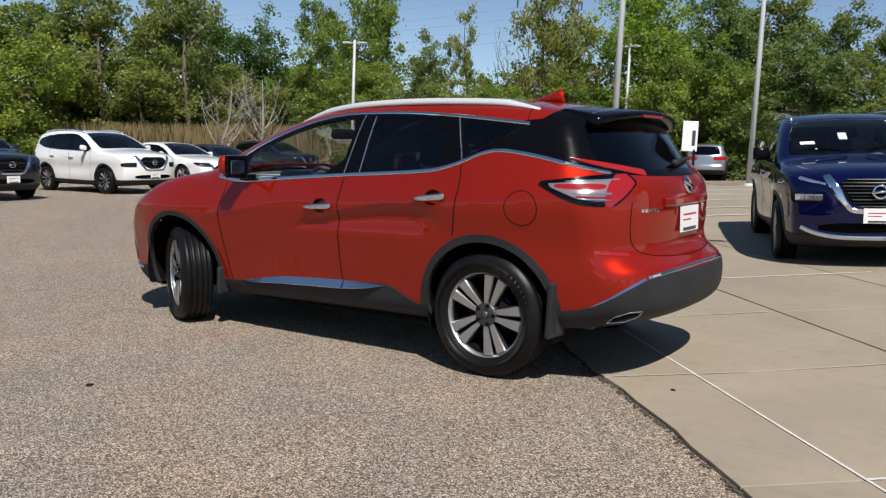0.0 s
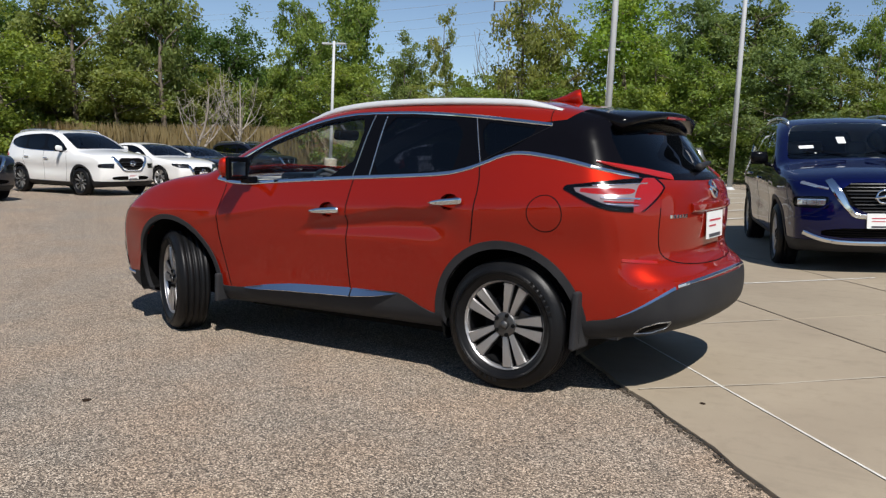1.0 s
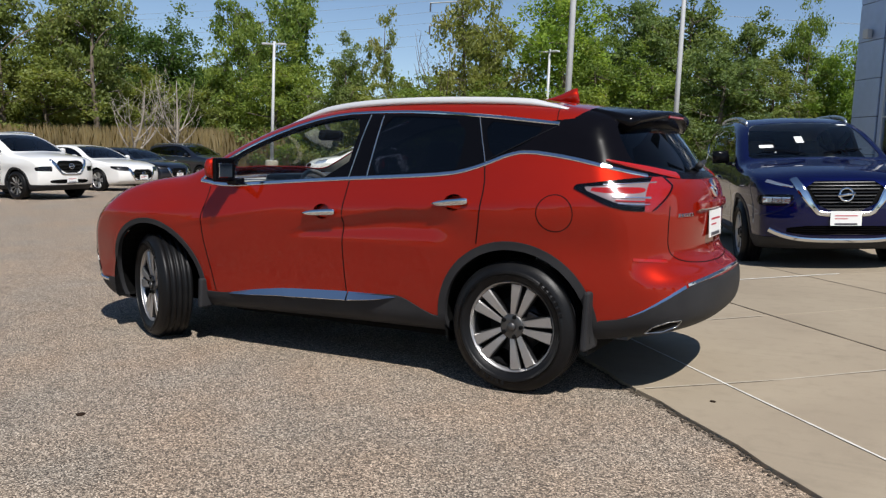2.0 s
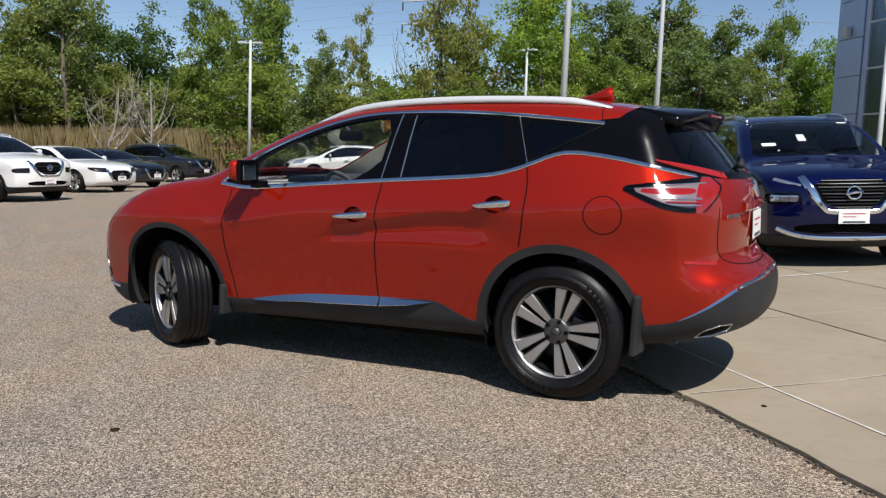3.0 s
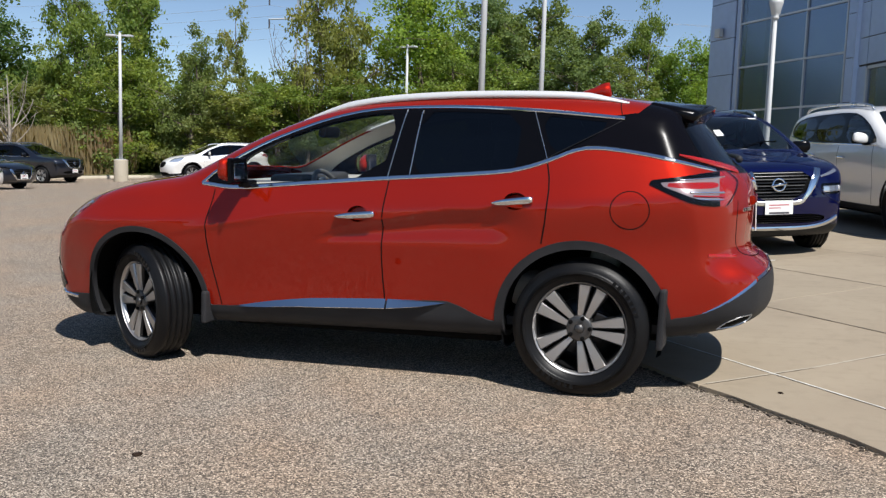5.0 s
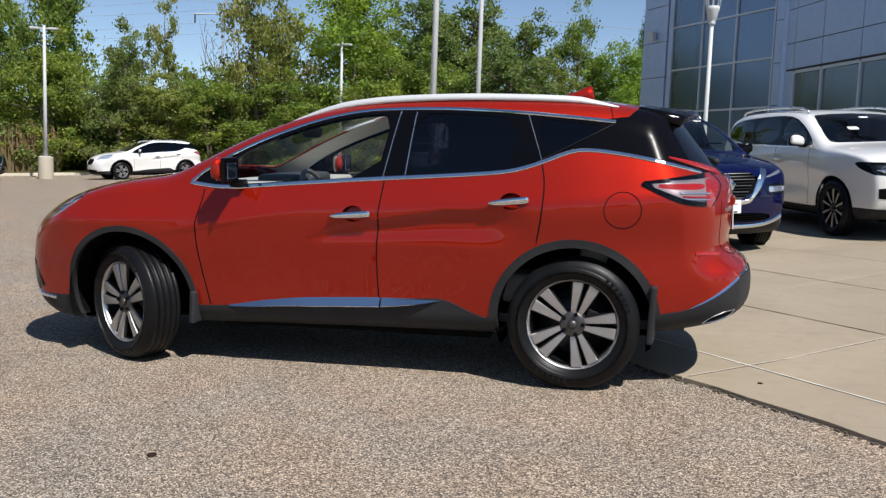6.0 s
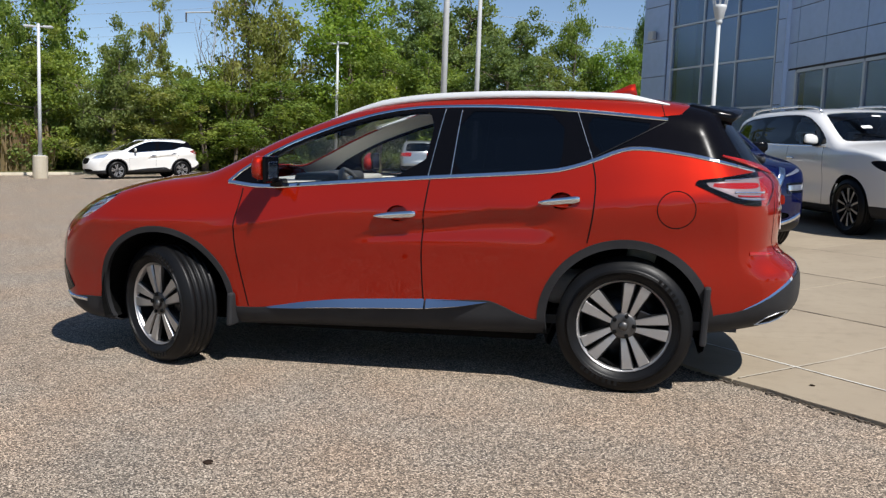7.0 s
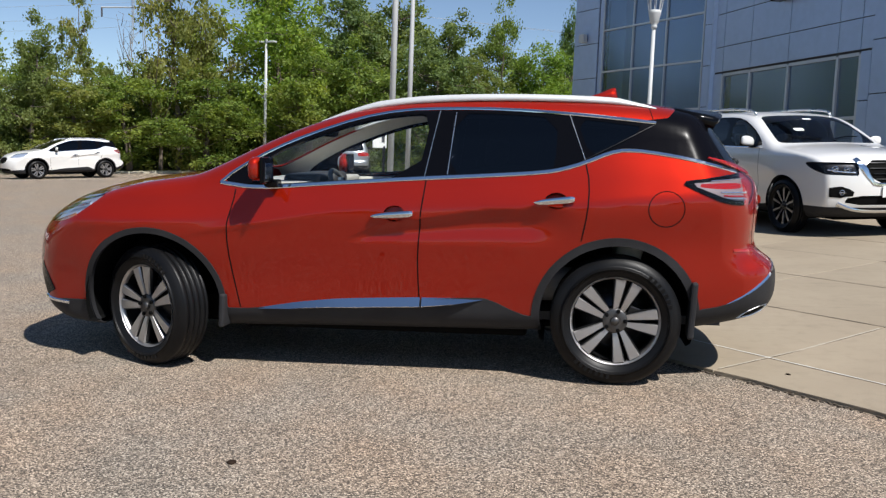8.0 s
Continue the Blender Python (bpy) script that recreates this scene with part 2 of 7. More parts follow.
def ground(x, y):
    """Height of the lot."""
    s = 0.0268 * x + 0.0213 * y
    n, a = x * EDGE_N[0] + y * EDGE_N[1], x * EDGE_S[0] + y * EDGE_S[1]
    rise = 0.026 * min(max(0.0, n - 2.0), 7.0) * ease(a, -22, -8) if n > 2 else 0.0
    return 1.6 * math.tanh(s / 1.6) + rise - 0.2 * ease(-a, 18, 36)


def on_lot(x, y, turn=0.0, lift=0.0):
    """A pose that stands on the lot at x, y and leans with it."""
    e = 0.8
    n = Vector((-(ground(x + e, y) - ground(x - e, y)) / (2 * e), -(ground(x, y + e) - ground(x, y - e)) / (2 * e), 1)).normalized()
    q = Vector((0, 0, 1)).rotation_difference(n).to_matrix().to_4x4()
    return Matrix.Translation((x, y, ground(x, y) + lift)) @ q @ Matrix.Rotation(radians(turn), 4, "Z")


def upright(x, y, turn=0.0, lift=0.0):
    return Matrix.Translation((x, y, ground(x, y) + lift)) @ Matrix.Rotation(radians(turn), 4, "Z")


def mesh_of(name, verts, faces, mats, smooth=False, index=None):
    me = bpy.data.meshes.new(name)
    me.from_pydata([tuple(v) for v in verts], [], [tuple(f) for f in faces])
    for m in mats if isinstance(mats, (list, tuple)) else [mats]:
        me.materials.append(m)
    if index is not None:
        me.polygons.foreach_set("material_index", index)
    me.polygons.foreach_set("use_smooth", [smooth] * len(me.polygons))
    me.update()
    return me


def part(name, bm, material, parent, label="", smooth=False):
    """Links a bmesh (or a mesh) as one object under a thing or a part."""
    if isinstance(bm, bmesh.types.BMesh):
        me = bpy.data.meshes.new(name)
        bm.to_mesh(me), bm.free()
        me.materials.append(material)
        me.polygons.foreach_set("use_smooth", [smooth] * len(me.polygons))
    else:
        me = bm
    ob = new(name, me)
    ob.parent = parent
    if label:
        tagged(ob, label)
    return ob


def thing(name, m, label, category, group="", kind=""):
    ob = new(name)
    ob.matrix_world = m
    ob.empty_display_size = 0.1
    return tagged(ob, label, category, group, kind)


def box(bm, lo, hi, m=None, bevel=0.0):
    vs = [bm.verts.new((x, y, z)) for x in (lo[0], hi[0]) for y in (lo[1], hi[1]) for z in (lo[2], hi[2])]
    fs = [bm.faces.new([vs[i] for i in f]) for f in ((0, 1, 3, 2), (4, 6, 7, 5), (0, 4, 5, 1), (2, 3, 7, 6), (0, 2, 6, 4), (1, 5, 7, 3))]
    if bevel:
        es = list({e for f in fs for e in f.edges})
        r = bmesh.ops.bevel(bm, geom=es, offset=bevel, segments=2, affect="EDGES", profile=0.5)
        vs = list({v for v in vs if v.is_valid} | set(r["verts"]))
    if m is not None:
        bmesh.ops.transform(bm, matrix=m, verts=[v for v in vs if v.is_valid])
    return bm


def boxes(*items, bevel=0.0):
    bm = bmesh.new()
    for lo, hi in items:
        box(bm, lo, hi, bevel=bevel)
    return bm


def revolve(profile, steps=48, axis="y", closed=False):
    """A mesh of revolution: profile of (radius, along) pairs about an axis."""
    bm = bmesh.new()
    rings = []
    for k in range(steps):
        a = 2 * math.pi * k / steps
        ring = []
        for r, h in profile:
            p = {"y": (r * math.cos(a), h, r * math.sin(a)), "z": (r * math.cos(a), r * math.sin(a), h), "x": (h, r * math.cos(a), r * math.sin(a))}[axis]
            ring.append(bm.verts.new(p))
        rings.append(ring)
    n = len(profile)
    for k in range(steps):
        a, b = rings[k], rings[(k + 1) % steps]
        for i in range(n if closed else n - 1):
            j = (i + 1) % n
            bm.faces.new((a[i], a[j], b[j], b[i]))
    bmesh.ops.recalc_face_normals(bm, faces=bm.faces)
    return bm


def tube(points, radius, sides=8, bm=None, flat=1.0, taper=None):
    """A swept tube along points; taper gives a radius at each point."""
    bm = bm or bmesh.new()
    pts = [Vector(p) for p in points]
    last = None
    for i, p in enumerate(pts):
        d = (pts[min(i + 1, len(pts) - 1)] - pts[max(i - 1, 0)]).normalized()
        side = d.cross(Vector((0, 0, 1)) if abs(d.z) < 0.95 else Vector((0, 1, 0))).normalized()
        up = side.cross(d)
        r = taper[i] if taper else radius
        ring = [bm.verts.new(p + side * (r * math.cos(2 * math.pi * k / sides)) + up * (r * flat * math.sin(2 * math.pi * k / sides))) for k in range(sides)]
        if last:
            for k in range(sides):
                bm.faces.new((last[k], last[(k + 1) % sides], ring[(k + 1) % sides], ring[k]))
        else:
            bm.faces.new(ring[::-1])
        last = ring
    bm.faces.new(last)
    return bm


def loft(sections, bm=None, caps=True):
    """Joins equal rings of points into one skin."""
    bm = bm or bmesh.new()
    rings = [[bm.verts.new(p) for p in s] for s in sections]
    n = len(rings[0])
    for a, b in zip(rings, rings[1:]):
        for k in range(n):
            bm.faces.new((a[k], a[(k + 1) % n], b[(k + 1) % n], b[k]))
    if caps:
        bm.faces.new(rings[0][::-1]), bm.faces.new(rings[-1])
    bmesh.ops.recalc_face_normals(bm, faces=bm.faces)
    return bm


# ---- sculpted car shells ----
def rounded(pts, rounds=2, closed=True):
    """Cuts the corners of a polygon or line."""
    p = np.array(pts, float)
    for _ in range(rounds):
        a, b = (p, np.roll(p, -1, 0)) if closed else (p[:-1], p[1:])
        q = np.stack([0.75 * a + 0.25 * b, 0.25 * a + 0.75 * b], 1).reshape(-1, p.shape[1])
        p = q if closed else np.concatenate([p[:1], q, p[-1:]])
    return p


def inside(px, pz, poly):
    """Signed distance to a closed polygon, negative inside."""
    d, sign = np.full(px.shape, 1e9), np.ones(px.shape)
    for (x0, z0), (x1, z1) in zip(poly, np.roll(poly, -1, 0)):
        ex, ez, wx, wz = x1 - x0, z1 - z0, px - x0, pz - z0
        k = np.clip((wx * ex + wz * ez) / (ex * ex + ez * ez + 1e-12), 0, 1)
        d = np.minimum(d, (wx - ex * k) ** 2 + (wz - ez * k) ** 2)
        c1, c2, c3 = pz >= z0, pz < z1, ex * wz > ez * wx
        sign = np.where((c1 & c2 & c3) | (~c1 & ~c2 & ~c3), -sign, sign)
    return sign * np.sqrt(d)


class Profile:
    """A smoothed table of the distance to a side outline."""

    def __init__(self, pts, step=0.02, blur=2, rounds=3):
        poly = rounded(pts, rounds)
        self.lo, self.step = poly.min(0) - 0.5, step
        n = ((poly.max(0) + 0.5 - self.lo) / step).astype(int) + 2
        gx, gz = np.meshgrid(self.lo[0] + step * np.arange(n[0]), self.lo[1] + step * np.arange(n[1]), indexing="ij")
        d = inside(gx, gz, poly)
        for _ in range(blur):
            for ax in (0, 1):
                d = (np.roll(d, 1, ax) + 2 * d + np.roll(d, -1, ax)) / 4
        self.d = d

    def __call__(self, x, z):
        fx, fz = (x - self.lo[0]) / self.step, (z - self.lo[1]) / self.step
        ix, iz = (np.clip(f.astype(int), 1, n - 3) for f, n in zip((fx, fz), self.d.shape))
        out = 0.0
        for wx, ox in zip(self.weights(fx - ix), (-1, 0, 1, 2)):
            for wz, oz in zip(self.weights(fz - iz), (-1, 0, 1, 2)):
                out = out + wx * wz * self.d[ix + ox, iz + oz]
        return out

    @staticmethod
    def weights(t):
        t = np.clip(t, -1, 2)
        return (-t + 2 * t * t - t ** 3) / 2, (2 - 5 * t * t + 3 * t ** 3) / 2, (t + 4 * t * t - 3 * t ** 3) / 2, (t ** 3 - t * t) / 2


def soft_interp(v, xs, ys, w):
    return sum(np.interp(v + o * w, xs, ys) for o in (-1, -0.6, -0.2, 0.2, 0.6, 1)) / 6


def step01(v, a, b):
    k = np.clip((v - a) / (b - a), 0, 1)
    return k * k * (3 - 2 * k)


class Skin:
    """The outer skin of a car: the rounded meeting of a side outline, a plan and a cross-section, then cut into panels."""

    def __init__(self, spec, h):
        self.s = spec
        self.prof = Profile(spec["profile"], rounds=spec.get("rounds", 3))
        self.plan = np.array(spec["plan"], float).T
        self.section = np.array(spec["section"], float).T
        lo, hi = self.prof.lo + 0.4, self.prof.lo + self.prof.step * np.array(self.prof.d.shape) - 0.4
        self.net((lo[0], -spec["half"] - 0.1, lo[1]), (hi[0], spec["half"] + 0.1, hi[1]), h)
        self.N = self.gradient(self.P)
        self.N /= np.linalg.norm(self.N, axis=1)[:, None]
        self.L = np.zeros(len(self.T), int)

    def width(self, x, z):
        s = self.s
        raised = soft_interp(x, *s.get("shoulder", ((-9, 9), (0, 0))), 0.2)
        if "shoulder_band" in s:
            b = s["shoulder_band"]
            raised = raised * step01(z, b[0], b[1]) * (1 - step01(z, b[2], b[3]))
        w = s["half"] * soft_interp(x, *self.plan, 0.12) - soft_interp(z - raised, *self.section, s.get("section_soft", 0.07))
        if "scoop" in s:                                       # hollow of the doors, sharp below and closing to a point in front
            zl, at, tops = s["scoop"]
            hgt = np.maximum(soft_interp(x, at, tops, 0.05) - zl, 0.004)
            u = np.clip((z - zl) / hgt, 0, 1)
            w = w - 0.16 * hgt * np.sin(np.pi * u ** 1.5) ** 1.2 * step01(x, -0.17, 0.02) * (1 - step01(x, 0.90, 1.22))
        for x0, z0, sx, sz, amp, slope in s.get("swells", ()):
            w = w + amp * np.exp(-((x - x0) / sx) ** 2 - ((z - z0 - slope * (x - x0)) / sz) ** 2)
        return w

    def field(self, P):
        s, x, y, z = self.s, P[:, 0], np.abs(P[:, 1]), P[:, 2]
        y = np.sqrt(y * y + 1e-4)
        f, r = s["bow"]
        xe = x - f * (y / s["half"]) ** 2.6 * step01(-x, s["mid"][0], s["mid"][0] + 1.1) + r * (y / s["half"]) ** 2.8 * step01(x, s["mid"][1], s["mid"][1] + 0.9)
        ze = z + (s.get("crown", 0.07) + s.get("bonnet_crown", 0.0) * step01(-x, 0.9, 1.4)) * y * y * step01(z, 0.75, 1.1)
        a, b = self.prof(xe, ze), (y - self.width(x, z)) * 0.93
        r = s.get("edge", 0.10) * (1 - 0.5 * step01(-x, 1.1, 1.7))
        k = np.maximum(r - np.abs(a - b), 0) / r
        return np.maximum(a, b) + k * k * r / 4

    def gradient(self, P, e=2e-3):
        g = [(self.field(P + d) - self.field(P - d)) / (2 * e) for d in np.eye(3) * e]
        return np.stack(g, 1)

    def net(self, lo, hi, h):
        ax = [np.arange(a, b + h, h) for a, b in zip(lo, hi)]
        n = [len(a) for a in ax]
        V = np.concatenate([self.field(np.stack([g.ravel() for g in np.meshgrid(ax[0][i:i + 8], ax[1], ax[2], indexing="ij")], 1)) for i in range(0, n[0], 8)]).reshape(n)
        acc, cnt = np.zeros([k - 1 for k in n] + [3]), np.zeros([k - 1 for k in n])
        quads = []
        ids = np.arange(cnt.size).reshape(cnt.shape)
        for d in range(3):
            u, v = (d + 1) % 3, (d + 2) % 3
            W = np.moveaxis(V, (d, u, v), (0, 1, 2))
            a, b = W[:-1], W[1:]
            cross = (a < 0) != (b < 0)
            k = np.where(cross, a / np.where(cross, a - b, 1), 0)
            A, Cn, I = np.moveaxis(acc, (d, u, v), (0, 1, 2)), np.moveaxis(cnt, (d, u, v), (0, 1, 2)), np.moveaxis(ids, (d, u, v), (0, 1, 2))
            base = np.arange(cross.shape[0])[:, None, None]
            for j in (0, 1):
                for m in (0, 1):
                    c = cross[:, j:j + A.shape[1], m:m + A.shape[2]]
                    kk = k[:, j:j + A.shape[1], m:m + A.shape[2]]
                    A[..., d] += np.where(c, base + kk, 0)
                    A[..., u] += np.where(c, np.arange(A.shape[1])[None, :, None] + j, 0)
                    A[..., v] += np.where(c, np.arange(A.shape[2])[None, None, :] + m, 0)
                    Cn += c
            e = np.argwhere(cross[:, 1:-1, 1:-1]) + (0, 1, 1)
            i, j, m = e.T
            q = np.stack([I[i, j - 1, m - 1], I[i, j, m - 1], I[i, j, m], I[i, j - 1, m]], 1)
            flip = a[i, j, m] >= 0
            q[flip] = q[flip][:, ::-1]
            quads.append(q)
        q = np.concatenate(quads)
        used, q = np.unique(q, return_inverse=True)
        q = q.reshape(-1, 4)
        P = acc.reshape(-1, 3)[used] / cnt.ravel()[used][:, None] * h + np.array(lo)
        for _ in range(4):
            g = self.gradient(P)
            P -= np.clip(self.field(P), -h, h)[:, None] * g / np.maximum((g * g).sum(1), 0.1)[:, None]
        d1, d2 = (np.linalg.norm(P[q[:, i]] - P[q[:, i + 2]], axis=1) for i in (0, 1))
        short = (d1 <= d2)[:, None]
        self.P = P
        self.T = np.concatenate([np.where(short, q[:, [0, 1, 2]], q[:, [0, 1, 3]]), np.where(short, q[:, [0, 2, 3]], q[:, [1, 2, 3]])])

    def cut(self, f, label, among=(0,)):
        """Cuts along the zero line of f and gives what lies below it a label."""
        v = f(self.P[:, 0], np.abs(self.P[:, 1]), self.P[:, 2])
        v = np.where(np.abs(v) < 1e-5, 1e-5, v)
        neg = v[self.T] < 0
        ok = np.isin(self.L, among)
        c = neg.sum(1)
        self.L[ok & (c == 3)] = label
        todo = ok & (c > 0) & (c < 3)
        T, n, lab = self.T[todo], neg[todo], self.L[todo]
        lone = np.where(n.sum(1) == 1, n.argmax(1), (~n).argmax(1))
        T = np.stack([T[np.arange(len(T)), (lone + k) % 3] for k in range(3)], 1)
        below = v[T[:, 0]] < 0
        ea, eb = np.sort(T[:, [0, 1]], 1), np.sort(T[:, [0, 2]], 1)
        if not len(T):
            return
        e, inv = np.unique(np.concatenate([ea, eb]), axis=0, return_inverse=True)
        inv = inv.ravel()
        k = (v[e[:, 0]] / (v[e[:, 0]] - v[e[:, 1]]))[:, None]
        new_p, new_n = (A[e[:, 0]] * (1 - k) + A[e[:, 1]] * k for A in (self.P, self.N))
        a, b = len(self.P) + inv[:len(T)], len(self.P) + inv[len(T):]
        self.P = np.concatenate([self.P, new_p])
        self.N = np.concatenate([self.N, new_n / np.linalg.norm(new_n, axis=1)[:, None]])
        tip = np.stack([T[:, 0], a, b], 1)
        r1, r2 = np.stack([a, T[:, 1], T[:, 2]], 1), np.stack([a, T[:, 2], b], 1)
        self.T = np.concatenate([self.T[~todo], tip, r1, r2])
        self.L = np.concatenate([self.L[~todo], np.where(below, label, lab), np.where(below, lab, label), np.where(below, lab, label)])

    def mid(self):
        return self.P[self.T].mean(1)

    def panel(self, name, mask, material, parent, lift=0.0, thick=0.012, label=""):
        """One panel of the skin, with its edges turned in. Returns None where nothing is left."""
        T = self.T[mask]
        if not len(T):
            return None
        used, T = np.unique(T, return_inverse=True)
        T = T.reshape(-1, 3)
        N = self.N[used]
        P = self.P[used] + N * lift
        e = np.concatenate([T[:, [0, 1]], T[:, [1, 2]], T[:, [2, 0]]])
        key = np.sort(e, 1)
        _, first, count = np.unique(key[:, 0] * len(P) + key[:, 1], return_index=True, return_counts=True)
        rim = e[first[count == 1]]
        n = len(P)
        verts = np.concatenate([P, P[rim[:, 0]], P[rim[:, 1]], P[rim[:, 1]] - N[rim[:, 1]] * thick, P[rim[:, 0]] - N[rim[:, 0]] * thick])
        m = len(rim)
        k = np.arange(m) + n
        faces = [tuple(t) for t in T]
        normals = N[T].reshape(-1, 3)
        if thick:
            faces += list(zip(k + m, k, k + 3 * m, k + 2 * m))
            fn = np.cross(P[rim[:, 1]] - P[rim[:, 0]], N[rim[:, 0]])
            fn /= np.maximum(np.linalg.norm(fn, axis=1), 1e-9)[:, None]
            normals = np.concatenate([normals, np.repeat(fn, 4, 0)])
        else:
            verts = P
        me = mesh_of(name, verts.tolist(), faces, material, True)
        if len(me.loops) == len(normals):
            me.normals_split_custom_set([tuple(v) for v in normals])
        return part(name, me, material, parent, label)

    def on_side(self, x, z, side=-1):
        """Points of the flank at x, z, and their normals."""
        x, z = np.asarray(x, float), np.asarray(z, float)
        lo, hi = np.full(x.shape, 0.05), np.full(x.shape, self.s["half"] + 0.09)
        for _ in range(28):
            y = (lo + hi) / 2
            out = self.field(np.stack([x, y, z], 1)) > 0
            hi, lo = np.where(out, y, hi), np.where(out, lo, y)
        P = np.stack([x, side * (lo + hi) / 2, z], 1)
        N = self.gradient(P)
        return P, N / np.linalg.norm(N, axis=1)[:, None]

    def on_end(self, y, z, end=1):
        y, z = np.asarray(y, float), np.asarray(z, float)
        lo, hi = np.full(y.shape, 0.5), np.full(y.shape, 3.2)
        for _ in range(28):
            x = (lo + hi) / 2
            out = self.field(np.stack([end * x, y, z], 1)) > 0
            hi, lo = np.where(out, x, hi), np.where(out, lo, x)
        P = np.stack([end * (lo + hi) / 2, y, z], 1)
        N = self.gradient(P)
        return P, N / np.linalg.norm(N, axis=1)[:, None]

    def on_top(self, x, y):
        x, y = np.asarray(x, float), np.asarray(y, float)
        lo, hi = np.full(x.shape, 0.5), np.full(x.shape, 2.2)
        for _ in range(28):
            z = (lo + hi) / 2
            out = self.field(np.stack([x, y, z], 1)) > 0
            hi, lo = np.where(out, z, hi), np.where(out, lo, z)
        P = np.stack([x, y, (lo + hi) / 2], 1)
        N = self.gradient(P)
        return P, N / np.linalg.norm(N, axis=1)[:, None]


def strip(PN, widths, lift=0.004, sink=0.006, shift=0.0):
    """A bevelled band along points with normals; widths: one number or one for each point."""
    P, N = PN
    W = np.broadcast_to(np.asarray(widths, float), len(P))
    t = np.gradient(P, axis=0)
    t /= np.maximum(np.linalg.norm(t, axis=1), 1e-9)[:, None]
    side = np.cross(N, t)
    side /= np.maximum(np.linalg.norm(side, axis=1), 1e-9)[:, None]
    rings = []
    for p, n, s, w in zip(P, N, side, W):
        c = p + s * shift
        rings.append([c + s * (w * a) + n * b for a, b in ((-0.5, -sink), (-0.5, lift * 0.5), (-0.3, lift), (0.3, lift), (0.5, lift * 0.5), (0.5, -sink))])
    return loft(rings)


def line(pts, n=40, rounds=2):
    """An evenly stepped smooth line through a few points."""
    p = rounded(pts, rounds, False)
    d = np.concatenate([[0], np.cumsum(np.linalg.norm(np.diff(p, axis=0), axis=1))])
    k = np.linspace(0, d[-1], n)
    return np.stack([np.interp(k, d, p[:, i]) for i in range(p.shape[1])], 1)


def ring_line(cx, cy, rx, ry=None, n=48):
    a = np.linspace(0, 2 * np.pi, n)
    return np.stack([cx + rx * np.cos(a), cy + (ry or rx) * np.sin(a)], 1)


def ledge(PN, widths, out=0.03):
    """A band whose face leans up: flush along its top edge, proud along its bottom edge."""
    P, N = PN
    W = np.broadcast_to(np.asarray(widths, float), len(P))
    rings = []
    for p, n, w in zip(P, N, W):
        up = np.array((0, 0, 1.0))
        k = min(1.0, w / 0.03)
        rings.append([p + up * (w * a) + n * (b * k if b > 0 else b) for a, b in ((0.5, -0.004), (0.5, 0.003), (-0.42, out), (-0.5, out - 0.003), (-0.5, -0.004))])
    return loft(rings)


